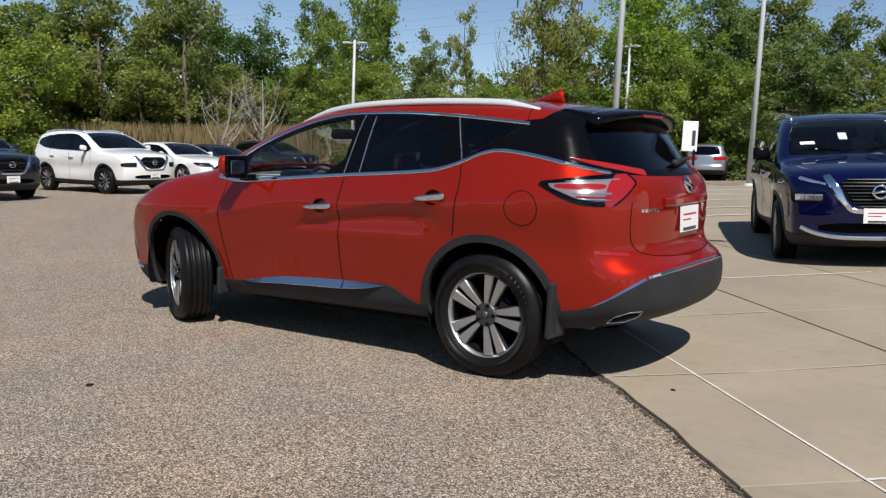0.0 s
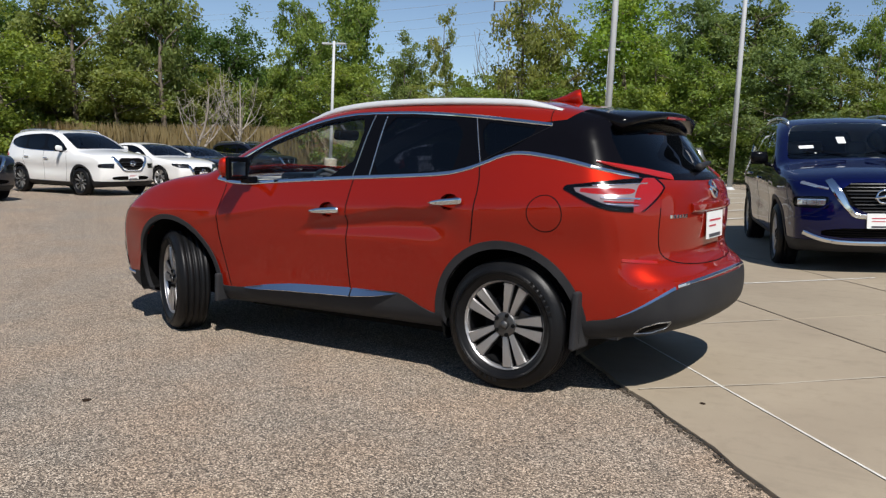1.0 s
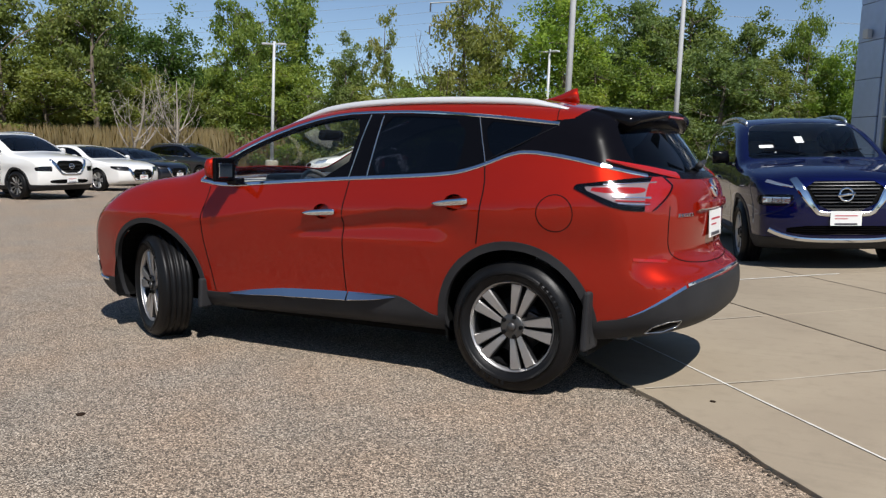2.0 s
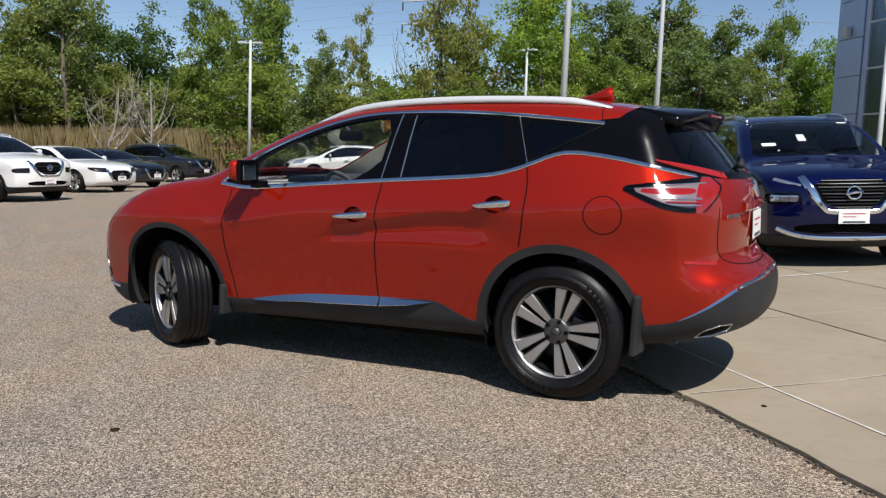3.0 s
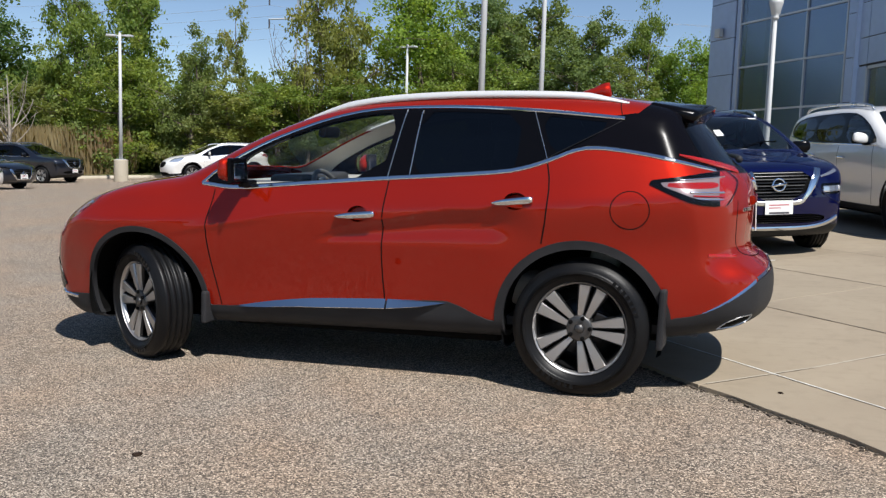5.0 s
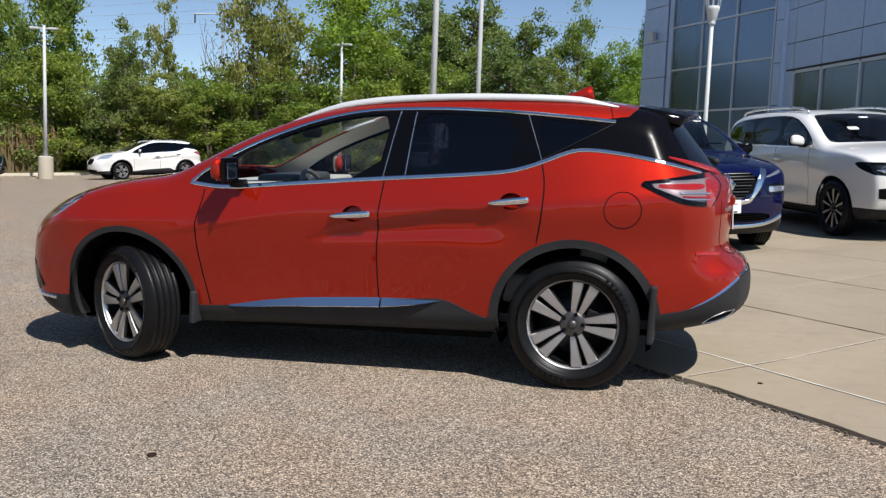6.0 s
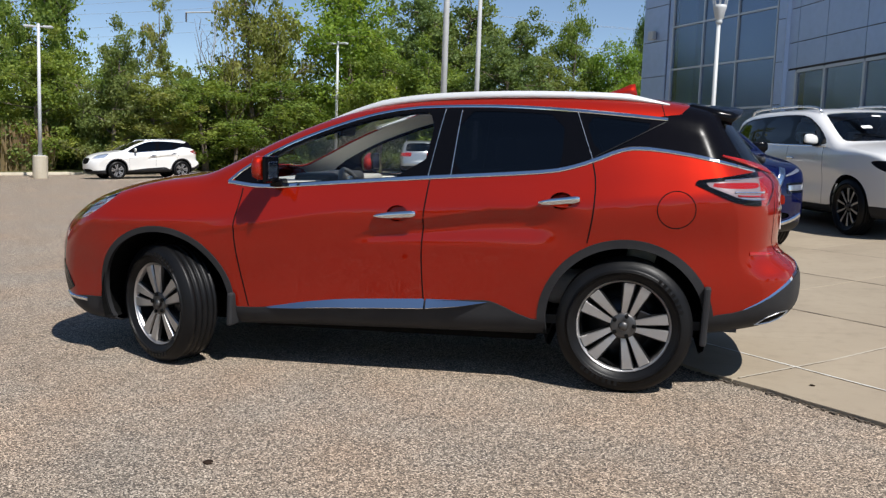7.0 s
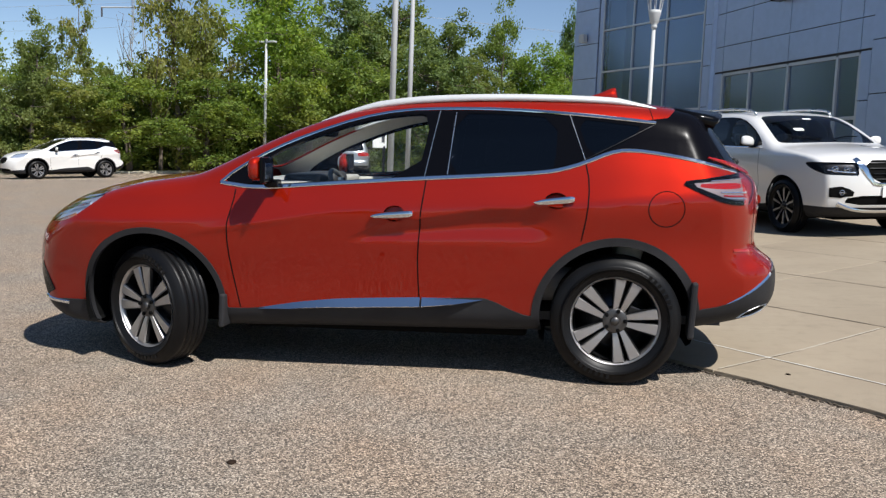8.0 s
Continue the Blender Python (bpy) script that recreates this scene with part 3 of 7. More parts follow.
# ---- wheels ----
def wheel(parent, m, r=0.372, rim=0.245, width=0.225, spokes=5, split=0.30, dark=False, detail=2):
    """A wheel whose outer face looks along -y: tyre, alloy rim with paired spokes, nuts, disc and cap."""
    w = new("wheel")
    w.parent, w.matrix_local = parent, m
    h = width / 2
    prof = [(rim - 0.004, -h * 0.72), (rim + 0.012, -h * 0.86), (rim + 0.03, -h * 0.97), ((r + rim) / 2 - 0.006, -h * 1.05), (r - 0.066, -h * 1.05), (r - 0.045, -h * 1.00), (r - 0.028, -h * 0.93), (r - 0.014, -h * 0.84), (r - 0.005, -h * 0.74)]
    for k in range(4):
        a = -0.7 + 0.35 * k
        prof += [(r, h * a), (r, h * (a + 0.26)), (r - 0.009, h * (a + 0.27)), (r - 0.009, h * (a + 0.34))] if detail > 1 else [(r, h * a)]
    prof += [(r, h * 0.72), (r - 0.02, h * 0.93), ((r + rim) / 2, h * 1.05), (rim, h * 0.8)]
    tyre = part("tyre", revolve(prof, 64 if detail > 1 else 40), RUBBER, w, "black rubber tyre", True)
    if detail > 1:
        bm = bmesh.new()
        for k in range(66):                                   # shoulder blocks
            a = 2 * math.pi * k / 66
            box(bm, (-0.013, -h * 0.86, -0.012), (0.013, -h * 0.60, -0.003), Matrix.Rotation(a, 4, "Y") @ Matrix.Translation((0, 0, r - 0.009)) @ Matrix.Rotation(0.42, 4, "X"))
            box(bm, (-0.013, h * 0.60, -0.012), (0.013, h * 0.86, -0.003), Matrix.Rotation(a, 4, "Y") @ Matrix.Translation((0, 0, r - 0.006)) @ Matrix.Rotation(-0.22, 4, "X"))
        tagged(part("tread_blocks", bm, RUBBER, tyre), kind="stuff")
        bm = bmesh.new()
        for k in list(range(3, 10)) + list(range(28, 35)):     # raised sidewall marks
            a, rr = 2 * math.pi * k / 60, (r + rim) / 2 + 0.006
            box(bm, (-0.009, -h * 1.05 - 0.0004, -0.012), (0.009, -h * 1.02, 0.012), Matrix.Rotation(a, 4, "Y") @ Matrix.Translation((0, 0, rr)))
        tagged(part("sidewall_relief", bm, RUBBER, tyre), kind="stuff")
    face = -h * 0.80
    rm = part("rim", revolve([(rim + 0.002, -h * 0.83), (rim + 0.004, -h * 0.80), (rim - 0.003, -h * 0.77), (rim - 0.010, -h * 0.66), (rim - 0.028, h * 0.55), (rim - 0.03, h * 0.7)], 64), ALLOY if not dark else GUNMETAL, w, "alloy rim", True)
    part("barrel", revolve([(rim - 0.024, -h * 0.62), (rim - 0.03, h * 0.6), (rim - 0.09, h * 0.65), (0.05, h * 0.6)], 48), GUNMETAL, rm, "", True)
    bm = bmesh.new()
    for k in range(spokes):
        for sgn in (-1, 1):
            a0 = 2 * math.pi * k / spokes
            sec = []
            for q in (0.0, 0.2, 0.45, 0.72, 1.0):
                rad = 0.046 + (rim - 0.058) * q
                off = (0.016 + (0.186 * rim - 0.016) * q) if not dark else rad * split
                half = (0.0125 + 0.0215 * q) * (0.55 if dark else 1.0)
                ang = sgn * math.asin(off / rad)
                y = face + 0.004 + 0.016 * (1 - q) ** 2
                c = Vector((rad * math.sin(ang), 0, rad * math.cos(ang)))
                t = Vector((math.cos(ang), 0, -math.sin(ang)))
                ring = [c - t * half + Vector((0, y + 0.012, 0)), c - t * half * 0.8 + Vector((0, y, 0)), c + t * half * 0.8 + Vector((0, y, 0)),
                        c + t * half + Vector((0, y + 0.012, 0)), c + t * half * 0.55 + Vector((0, y + 0.05, 0)), c - t * half * 0.55 + Vector((0, y + 0.05, 0))]
                R = Matrix.Rotation(a0, 3, "Y")
                sec.append([R @ p for p in ring])
            sp = loft(sec)
            if detail > 1:
                ob = part("spoke", sp, ALLOY, rm)
                back = []
                for ring in sec:                              # dark painted flank behind the machined face
                    c = sum((Vector(p) for p in ring), Vector()) / 6
                    back.append([c + (Vector(p) - c) * 1.28 + Vector((0, 0.016, 0)) for p in ring])
                part("spoke_flank", loft(back), GUNMETAL, ob)
            else:
                tmp = bpy.data.meshes.new("spoke")
                sp.to_mesh(tmp), sp.free()
                bm.from_mesh(tmp)
                bpy.data.meshes.remove(tmp)
    if detail > 1:
        bm.free()
    else:
        part("spokes", bm, ALLOY, rm)
    part("hub", revolve([(0.0, face + 0.012), (0.030, face + 0.012), (0.062, face + 0.010), (0.070, face + 0.016), (0.080, face + 0.06), (0.0, face + 0.07)], 32), HUB_GREY, rm, "", True)
    part("hub_cap", revolve([(0.0, face - 0.004), (0.022, face - 0.003), (0.027, face + 0.012), (0.0, face + 0.014)], 24), HUB_GREY, rm, "", True)
    part("brake_disc", revolve([(0.02, -0.02), (0.155, -0.02), (0.155, 0.0), (0.02, 0.0)], 40), GUNMETAL, w, "", True)
    if detail > 1:
        for k in range(5):
            a = 2 * math.pi * k / 5
            nut = revolve([(0.0, face - 0.002), (0.011, face + 0.000), (0.013, face + 0.03)], 8)
            bmesh.ops.translate(nut, verts=nut.verts, vec=(0.057 * math.sin(a), 0, 0.057 * math.cos(a)))
            part("wheel_nut", nut, DARK, rm)
        bm = bmesh.new()
        box(bm, (-0.06, -0.05, -0.05), (0.06, 0.03, 0.05), Matrix.Translation((0.11, 0, 0.06)), 0.01)
        part("brake_caliper", bm, GUNMETAL, w)
    return w


def plate(parent, P, N, label="white dealer plate", w=0.305, h=0.152):
    """A flat plate facing along N (a mostly level direction), with print as bars."""
    n = Vector(N)
    r = Vector((0, 0, 1)).cross(n).normalized()
    u = n.cross(r)
    m = Matrix((( *r, 0), (*u, 0), (*n, 0), (0, 0, 0, 1))).transposed()
    m.translation = Vector(P)
    bm = boxes(((-w / 2, -h / 2, -0.002), (w / 2, h / 2, 0.003)))
    ob = part("number_plate", bm, PLATE, parent, label)
    ob.matrix_local = m
    for nm, lo, hi, mt in (("upper_print", (-0.36, 0.14), (0.36, 0.21), RED_INK), ("lower_print", (-0.36, -0.06), (0.06, 0.0), RED_INK), ("base_print", (-0.36, -0.46), (0.36, -0.33), INK)):
        part(nm, boxes(((lo[0] * w, lo[1] * h, 0.003), (hi[0] * w, hi[1] * h, 0.0042))), mt, ob)
    return ob


def emblem(parent, P, N, r=0.06, name="badge"):
    n = Vector(N).normalized()
    q = Vector((0, -1, 0)).rotation_difference(n).to_matrix().to_4x4()
    bm = revolve([(r, 0.0), (r, -0.012), (r * 0.86, -0.016), (r * 0.74, -0.012), (r * 0.74, 0.0)], 32)
    box(bm, (-r * 1.15, -0.018, -r * 0.17), (r * 1.15, -0.002, r * 0.17))
    ob = part(name, bm, CHROME, parent, "round chrome badge", True)
    ob.matrix_local = Matrix.Translation(Vector(P)) @ q
    return ob


def seat(parent, x, y, material, w=0.5):
    """A car seat: cushion, backrest and head restraint."""
    s = new("seat")
    s.parent, s.matrix_local = parent, pose(x, y, 0)
    bm = bmesh.new()
    box(bm, (-0.27, -w / 2, 0.42), (0.25, w / 2, 0.60), None, 0.05)
    part("cushion", bm, material, s, "", True)
    bm = bmesh.new()
    box(bm, (-0.08, -w / 2, 0.0), (0.08, w / 2, 0.62), pose(0.24, 0, 0.56, 0, 14, 0), 0.05)
    part("backrest", bm, material, s, "", True)
    bm = bmesh.new()
    box(bm, (-0.05, -0.13, 0.0), (0.05, 0.13, 0.17), pose(0.40, 0, 1.21, 0, 8, 0), 0.04)
    part("head_restraint", bm, material, s, "", True)
    return s


def steering_wheel(parent, x, y, z, material=WHEEL_GREY):
    bm = revolve([(0.185 + 0.016 * math.cos(a), 0.016 * math.sin(a)) for a in np.linspace(0, 2 * math.pi, 9)[:-1]], 40, "z", True)
    box(bm, (-0.18, -0.02, -0.01), (0.18, 0.02, 0.01)), box(bm, (-0.02, -0.18, -0.01), (0.02, 0.0, 0.01))
    box(bm, (-0.075, -0.07, -0.015), (0.075, 0.06, 0.03), None, 0.015)
    ob = part("steering_wheel", bm, material, parent, "", True)
    ob.matrix_local = pose(x, y, z, 0, 62, 0) @ Matrix.Rotation(radians(90), 4, "Z")
    return ob


# ---- cars ----
def flip_y(P):
    return [(x, -y, z) for x, y, z in P]


def wheel_liner(root, x, y0, y1, r, z, name="wheel_liner"):
    bm = bmesh.new()
    rows = []
    for a in np.linspace(-0.45, math.pi + 0.45, 26):
        c, s = r * math.cos(a), max(r * math.sin(a), -0.14)
        rows.append([bm.verts.new((x + c, y1, z + s)), bm.verts.new((x + c, y0, z + s)), bm.verts.new((x, y0, z))])
    for a, b in zip(rows, rows[1:]):
        bm.faces.new((a[0], b[0], b[1], a[1])), bm.faces.new((a[1], b[1], b[2]))
    return part(name, bm, DARK, root, "", False)


def build_car(name, m, label, spec, colour, h=0.04, detail=1, steer=0.0, glass_side=None, inside_colour=None, group=""):
    """A car: a cut skin with glass, doors, lamps, cladding, wheels, mirrors and cabin. Its nose looks along -x; it stands on z = 0."""
    root = thing(name, m, label, "car", group)
    sk = Skin(spec, h)
    xf, xr = spec["axles"]
    r, zc = spec.get("wheel_r", 0.36), spec.get("wheel_r", 0.36) - 0.007
    ro, ri = spec.get("arch", (0.485, 0.425))
    xfc, xrc = xf + spec.get("arch_shift", 0.0), xr
    zf, zr = spec.get("arch_z", (zc, zc))
    hubs = spec.get("hub_z", (zc, zc))
    fo, fi = ro + spec.get("front_arch", 0.0), ri + spec.get("front_open", 0.0)
    opening = lambda x, y, z: np.maximum(np.minimum(np.hypot(x - xfc, z - zf) - fi, np.hypot(x - xrc, z - zr) - ri), 0.40 - y)
    sk.cut(opening, 9)
    sk.cut(lambda x, y, z: z - spec.get("under", 0.235), 13)
    for f, k, among in spec.get("cuts", lambda s: ())(spec):
        sk.cut(f, k, among)
    poly = lambda pts, n=1: rounded(pts, n)
    if spec.get("clad"):
        lows = poly(spec["clad"], 1)
        ring = lambda x, y, z: np.maximum(np.minimum(np.hypot(x - xfc, z - zf) - fo, np.hypot(x - xrc, z - zr) - ro), 0.45 - y)
        front = poly(spec.get("clad_front", spec["clad"]), 1)
        sk.cut(lambda x, y, z: np.minimum(ring(x, y, z), np.minimum(inside(x, z, lows), inside(x, z, front))), 2)
    dlo = poly(spec["dlo"], 1)
    sk.cut(lambda x, y, z: np.maximum(inside(x, z, dlo), 0.4 - y), 3)
    for k, g in enumerate(spec["panes"]):
        gp = poly(g, 1)
        sk.cut(lambda x, y, z: np.maximum(inside(x, z, gp), 0.4 - y), 20 + k, (3,))
    ws, rw = poly(spec["windscreen"], 1), poly(spec["rear_window"], 1)
    sk.cut(lambda x, y, z: np.maximum(inside(y, z, ws), x - 0.4), 4)
    sk.cut(lambda x, y, z: np.maximum(inside(y, z, rw), spec.get("rear_from", 1.3) - x), 5, (0, 1))
    hd, tl = poly(spec["headlamp"], 1), poly(spec["tail_lamp"], 1)
    hy, ty = spec.get("lamp_in", (0.45, 0.52))
    sk.cut(lambda x, y, z: np.maximum(inside(x, z, hd), hy - y), 6)
    slant = spec.get("lamp_slant", 0.0)
    inner = lambda y, z: ty + slant * np.maximum(0, 1.15 - z) - y
    sk.cut(lambda x, y, z: np.maximum(inside(x, z, tl), inner(y, z)), 7, (0, 1))
    for k, pts in spec.get("lens_cuts", ()):
        lp = poly(pts, 1)
        sk.cut(lambda x, y, z: np.maximum(inside(x, z, lp), inner(y, z) + (0.012 if slant else 0)), k, (7, 16))
    if "cups" in spec:
        for k, (x0, z0, x1, z1) in enumerate(spec["handles"]):
            sk.cut(lambda x, y, z: np.maximum(np.hypot((x - (x0 + x1) / 2 - 0.01) / 0.062, (z - (z0 + z1) / 2 - 0.006) / 0.046) * 0.05 - 0.05, 0.4 - y), 30 + k)
    for k, key in ((10, "front_door"), (11, "rear_door")):
        if key in spec:
            dp = poly(spec[key], 1)
            sk.cut(lambda x, y, z: np.maximum(inside(x, z, dp), 0.4 - y), k)
    if "bonnet" in spec:
        bp = poly(spec["bonnet"], 1)
        sk.cut(lambda x, y, z: np.maximum(inside(x, y, bp), 0.75 - z), 8)
    if "grille" in spec:
        gp = poly(spec["grille"], 1)
        sk.cut(lambda x, y, z: np.maximum(inside(y, z, gp), x + 1.6), 14)
    if "intake" in spec:
        ip = poly(spec["intake"], 1)
        sk.cut(lambda x, y, z: np.maximum(inside(y, z, ip), x + 1.6), 15, (0, 2))
    L, M = sk.L, sk.mid()
    left, right = M[:, 1] < 0, M[:, 1] >= 0
    body = sk.panel("body", L == 0, colour, root, 0, 0.005)
    sk.panel("bonnet", L == 8, colour, root, 0.0, 0.015)
    sk.panel("underbody", L == 13, PLASTIC, root, 0, 0.01)
    sk.panel("black_trim", L == 1, SATIN_BLACK, root, 0.0, 0.01, "gloss black rear trim")
    sk.panel("cladding", L == 2, PLASTIC, root, 0.006, 0.03, "black plastic cladding")
    sk.panel("windscreen", L == 4, CLEAR_GLASS, root, -0.002, 0.0, "clear windscreen")
    sk.panel("rear_window", L == 5, TINT_GLASS, root, -0.004, 0.0, "dark tinted rear window")
    sk.panel("grille", L == 14, DARK, root, -0.02, 0.02, "dark grille")
    sk.panel("intake", L == 15, DARK, root, -0.02, 0.02)
    for s, side in ((-1, left), (1, right)):
        for k, key in ((10, "front_door"), (11, "rear_door")):
            d = sk.panel(key, (L == k) & side, colour, root, 0.0, 0.02)
            if d and detail > 1:
                sk.panel("door_lining", (L == k) & side, DASH, d, -0.06, 0.0)
        for k in (30, 31):
            sk.panel("handle_cup", (L == k) & side, colour, root, -0.030, -0.030)
        sk.panel("window_frame", (L == 3) & side, GLOSS_BLACK, root, -0.002, 0.02)
        for k in range(len(spec["panes"])):
            g = (glass_side or [TINT_GLASS] * 9)[k]
            sk.panel("side_window", (L == 20 + k) & side, g, root, -0.005, 0.0)
        hl = sk.panel("headlamp", (L == 6) & side, LENS, root, 0.002, 0.0, "clear headlamp")
        if hl:
            sk.panel("reflector", (L == 6) & side, spec.get("lamp_fill", GUNMETAL), hl, -0.03, 0.0)
        tp = sk.panel("tail_lamp", (L == 7) & side, spec.get("tail_base", RED_LENS), root, 0.003, 0.02, "tail lamp")
        for k, (mt, nm) in {16: (PALE_LENS, "pale_lens"), 17: (RED_LENS, "red_lens")}.items():
            sk.panel(nm, (L == k) & side, mt, tp or root, 0.0, 0.0)
        if "lens_cuts" in spec:
            sk.panel("lamp_cover", np.isin(L, (7, 16, 17)) & side, LENS, tp or root, 0.008, 0.008)
        wheel_liner(root, xfc, s * 0.40, s * (spec["half"] - 0.09), fi + 0.015, zf)
        wheel_liner(root, xrc, s * 0.40, s * (spec["half"] - 0.09), ri + 0.015, zr)
    hub = spec.get("hub_y", spec["half"] - 0.13)
    for x in (xf, xr):
        for s in (-1, 1):
            m4 = pose(x, s * hub, hubs[0 if x == xf else 1], 0, 0, (0 if s < 0 else 180) + (steer if x == xf else 0)) @ Matrix.Rotation(radians(spec.get("spin", (17, 40))[0 if x == xf else 1]), 4, "Y")
            wheel(root, m4, r, spec.get("rim_r", 0.235), 0.225, spec.get("spokes", 5), spec.get("split", 0.3), spec.get("dark_rims", False), detail)
    bm = boxes(((xf + 0.5, -0.62, 0.20), (xr - 0.5, 0.62, 0.36)), ((xf - 0.6, -0.55, 0.22), (xf + 0.5, 0.55, 0.4)), ((xr - 0.5, -0.5, 0.24), (xr + 0.42, 0.5, 0.42)), bevel=0.02)
    part("chassis", bm, DARK, root)
    # cabin
    lining = (L == 0) | (L == 1)
    z, nz = M[:, 2], sk.N[sk.T[:, 0], 2]
    belt = spec.get("belt", 1.12)
    sk.panel("headliner", lining & (z > belt - 0.30) & (M[:, 0] > spec.get("cowl", -1.0) - 0.1), CABIN, root, -0.012, 0.0, "pale grey headlining")
    floor = boxes(((spec.get("cowl", -1.0) + 0.1, -0.72, 0.33), (xr + 0.6, 0.72, 0.38)))
    part("floor_pan", floor, DASH, root)
    seats = inside_colour or DASH
    c0 = spec.get("cowl", -1.0)
    bm = bmesh.new()
    box(bm, (c0 + 0.02, -0.72, 0.72), (c0 + 0.62, 0.72, belt - 0.13), None, 0.06)
    box(bm, (c0 + 0.1, -0.68, belt - 0.16), (c0 + 0.5, 0.68, belt - 0.07), None, 0.04)
    part("dashboard", bm, spec.get("dash", DASH), root, "", True)
    for s in (-1, 1):
        seat(root, c0 + 1.25, s * 0.37, seats)
    seat(root, c0 + 2.2, 0, seats, 1.25)
    steering_wheel(root, c0 + 0.72, -0.37, belt - 0.13)
    # mirrors
    for s in (-1, 1):
        mx, mz = spec.get("mirror", (c0 + 0.32, belt + 0.05))
        P, N = sk.on_side([mx + 0.02], [mz - 0.05], s)
        y = P[0][1]
        hold = new("wing_mirror")
        mx += spec.get("mirror_back", 0.0)
        hold.parent = root
        sec = []
        for q, sx, sz, dz in ((0.0, 0.045, 0.045, -0.012), (0.035, 0.058, 0.062, -0.004), (0.10, 0.066, 0.078, 0.0), (0.17, 0.062, 0.076, 0.004), (0.215, 0.048, 0.062, 0.006), (0.232, 0.026, 0.036, 0.008)):
            ring = []
            for a in np.linspace(0, 2 * math.pi, 21)[:-1]:
                c, n = math.cos(a), math.sin(a)
                e = (abs(c) ** 3.2 + abs(n) ** 3.2) ** (-1 / 3.2)
                ring.append((mx - 0.042 - 0.10 * q + 0.15 * max(0, -c * e) * sx * (q > 0.05) + sx * 0.68 * c * e, y + s * (q * 0.85 + 0.025), mz + 0.022 + dz + sz * n * e * (1.0 - 0.25 * (n < 0) * (q > 0.05))))
            sec.append(ring)
        part("mirror_housing", loft(sec), spec.get("mirror_colour", colour), hold, "", True)
        bm = boxes(((mx - 0.022, y + s * 0.122 - 0.094, mz - 0.050), (mx + 0.002, y + s * 0.122 + 0.094, mz + 0.100)), bevel=0.010)
        part("mirror_bezel", bm, GLOSS_BLACK, hold)
        bm = boxes(((mx - 0.004, y + s * 0.118 - 0.060, mz - 0.024), (mx + 0.0035, y + s * 0.118 + 0.060, mz + 0.068)), bevel=0.003)
        part("mirror_glass", bm, CHROME, hold)
        part("mirror_foot", boxes(((mx - 0.05, min(y - s * 0.03, y + s * 0.06), mz - 0.075), (mx + 0.03, max(y - s * 0.03, y + s * 0.06), mz - 0.03)), bevel=0.01), GLOSS_BLACK, hold)
    # shut lines
    for pts in spec.get("gaps", ()):
        ln = line(pts, 40, 1)
        for s in (-1, 1):
            part("shut_line", strip(sk.on_side(ln[:, 0], ln[:, 1], s), spec.get("gap_w", 0.0075), 0.0012, 0.004), DARK, root)
    for pts, wd in spec.get("bright", ()):
        ln = line(pts, 60, 1)
        for s in (-1, 1):
            part("window_trim", strip(sk.on_side(ln[:, 0], ln[:, 1], s), wd, 0.006, 0.004), CHROME, root, "satin chrome window trim")
    for x0, z0, x1, z1 in spec.get("handles", ()):
        for s in (-1, 1):
            ln = line([(x0, z0), ((x0 + x1) / 2, (z0 + z1) / 2), (x1, z1)], 10, 1)
            P, N = sk.on_side(ln[:, 0], ln[:, 1], s)
            k = np.linspace(0, 1, len(P))[:, None]
            P, N = P[0] * (1 - k) + P[-1] * k, N[0] * (1 - k) + N[-1] * k
            wd = np.interp(np.arange(10), [0, 1, 3, 8, 9], [0.006, 0.013, 0.018, 0.020, 0.015])
            up = np.array((0, 0, 1.0))
            rings = [[p + n * (0.017 + 0.011 * math.cos(a)) + up * (w * math.sin(a)) for a in np.linspace(0, 2 * math.pi, 13)[:-1]] for p, n, w in zip(P, N, wd)]
            hd = part("door_handle", loft(rings), spec.get("handle_mat", CHROME), root, "chrome door handle", True)
            for q in (1, 8):
                part("handle_foot", boxes(((-0.012, -0.015, -0.008), (0.012, 0.015, 0.008)), bevel=0.003), GLOSS_BLACK, hd).matrix_local = Matrix.Translation(Vector(P[q] + N[q] * 0.002))
    if "rails" in spec:
        ln = line(spec["rails"], 30, 2)
        for s in (-1, 1):
            P, N = sk.on_top(ln[:, 0], s * ln[:, 1])
            up = np.full(len(P), spec.get("rail_up", 0.03))
            up[0] = up[-1] = 0.0
            P = P + np.array((0, 0, 1.0)) * up[:, None]
            bm = tube(P, 0.018, 8, flat=1.1)
            part("roof_rail", bm, SATIN, root, "satin silver roof rail", True)
    return root, sk


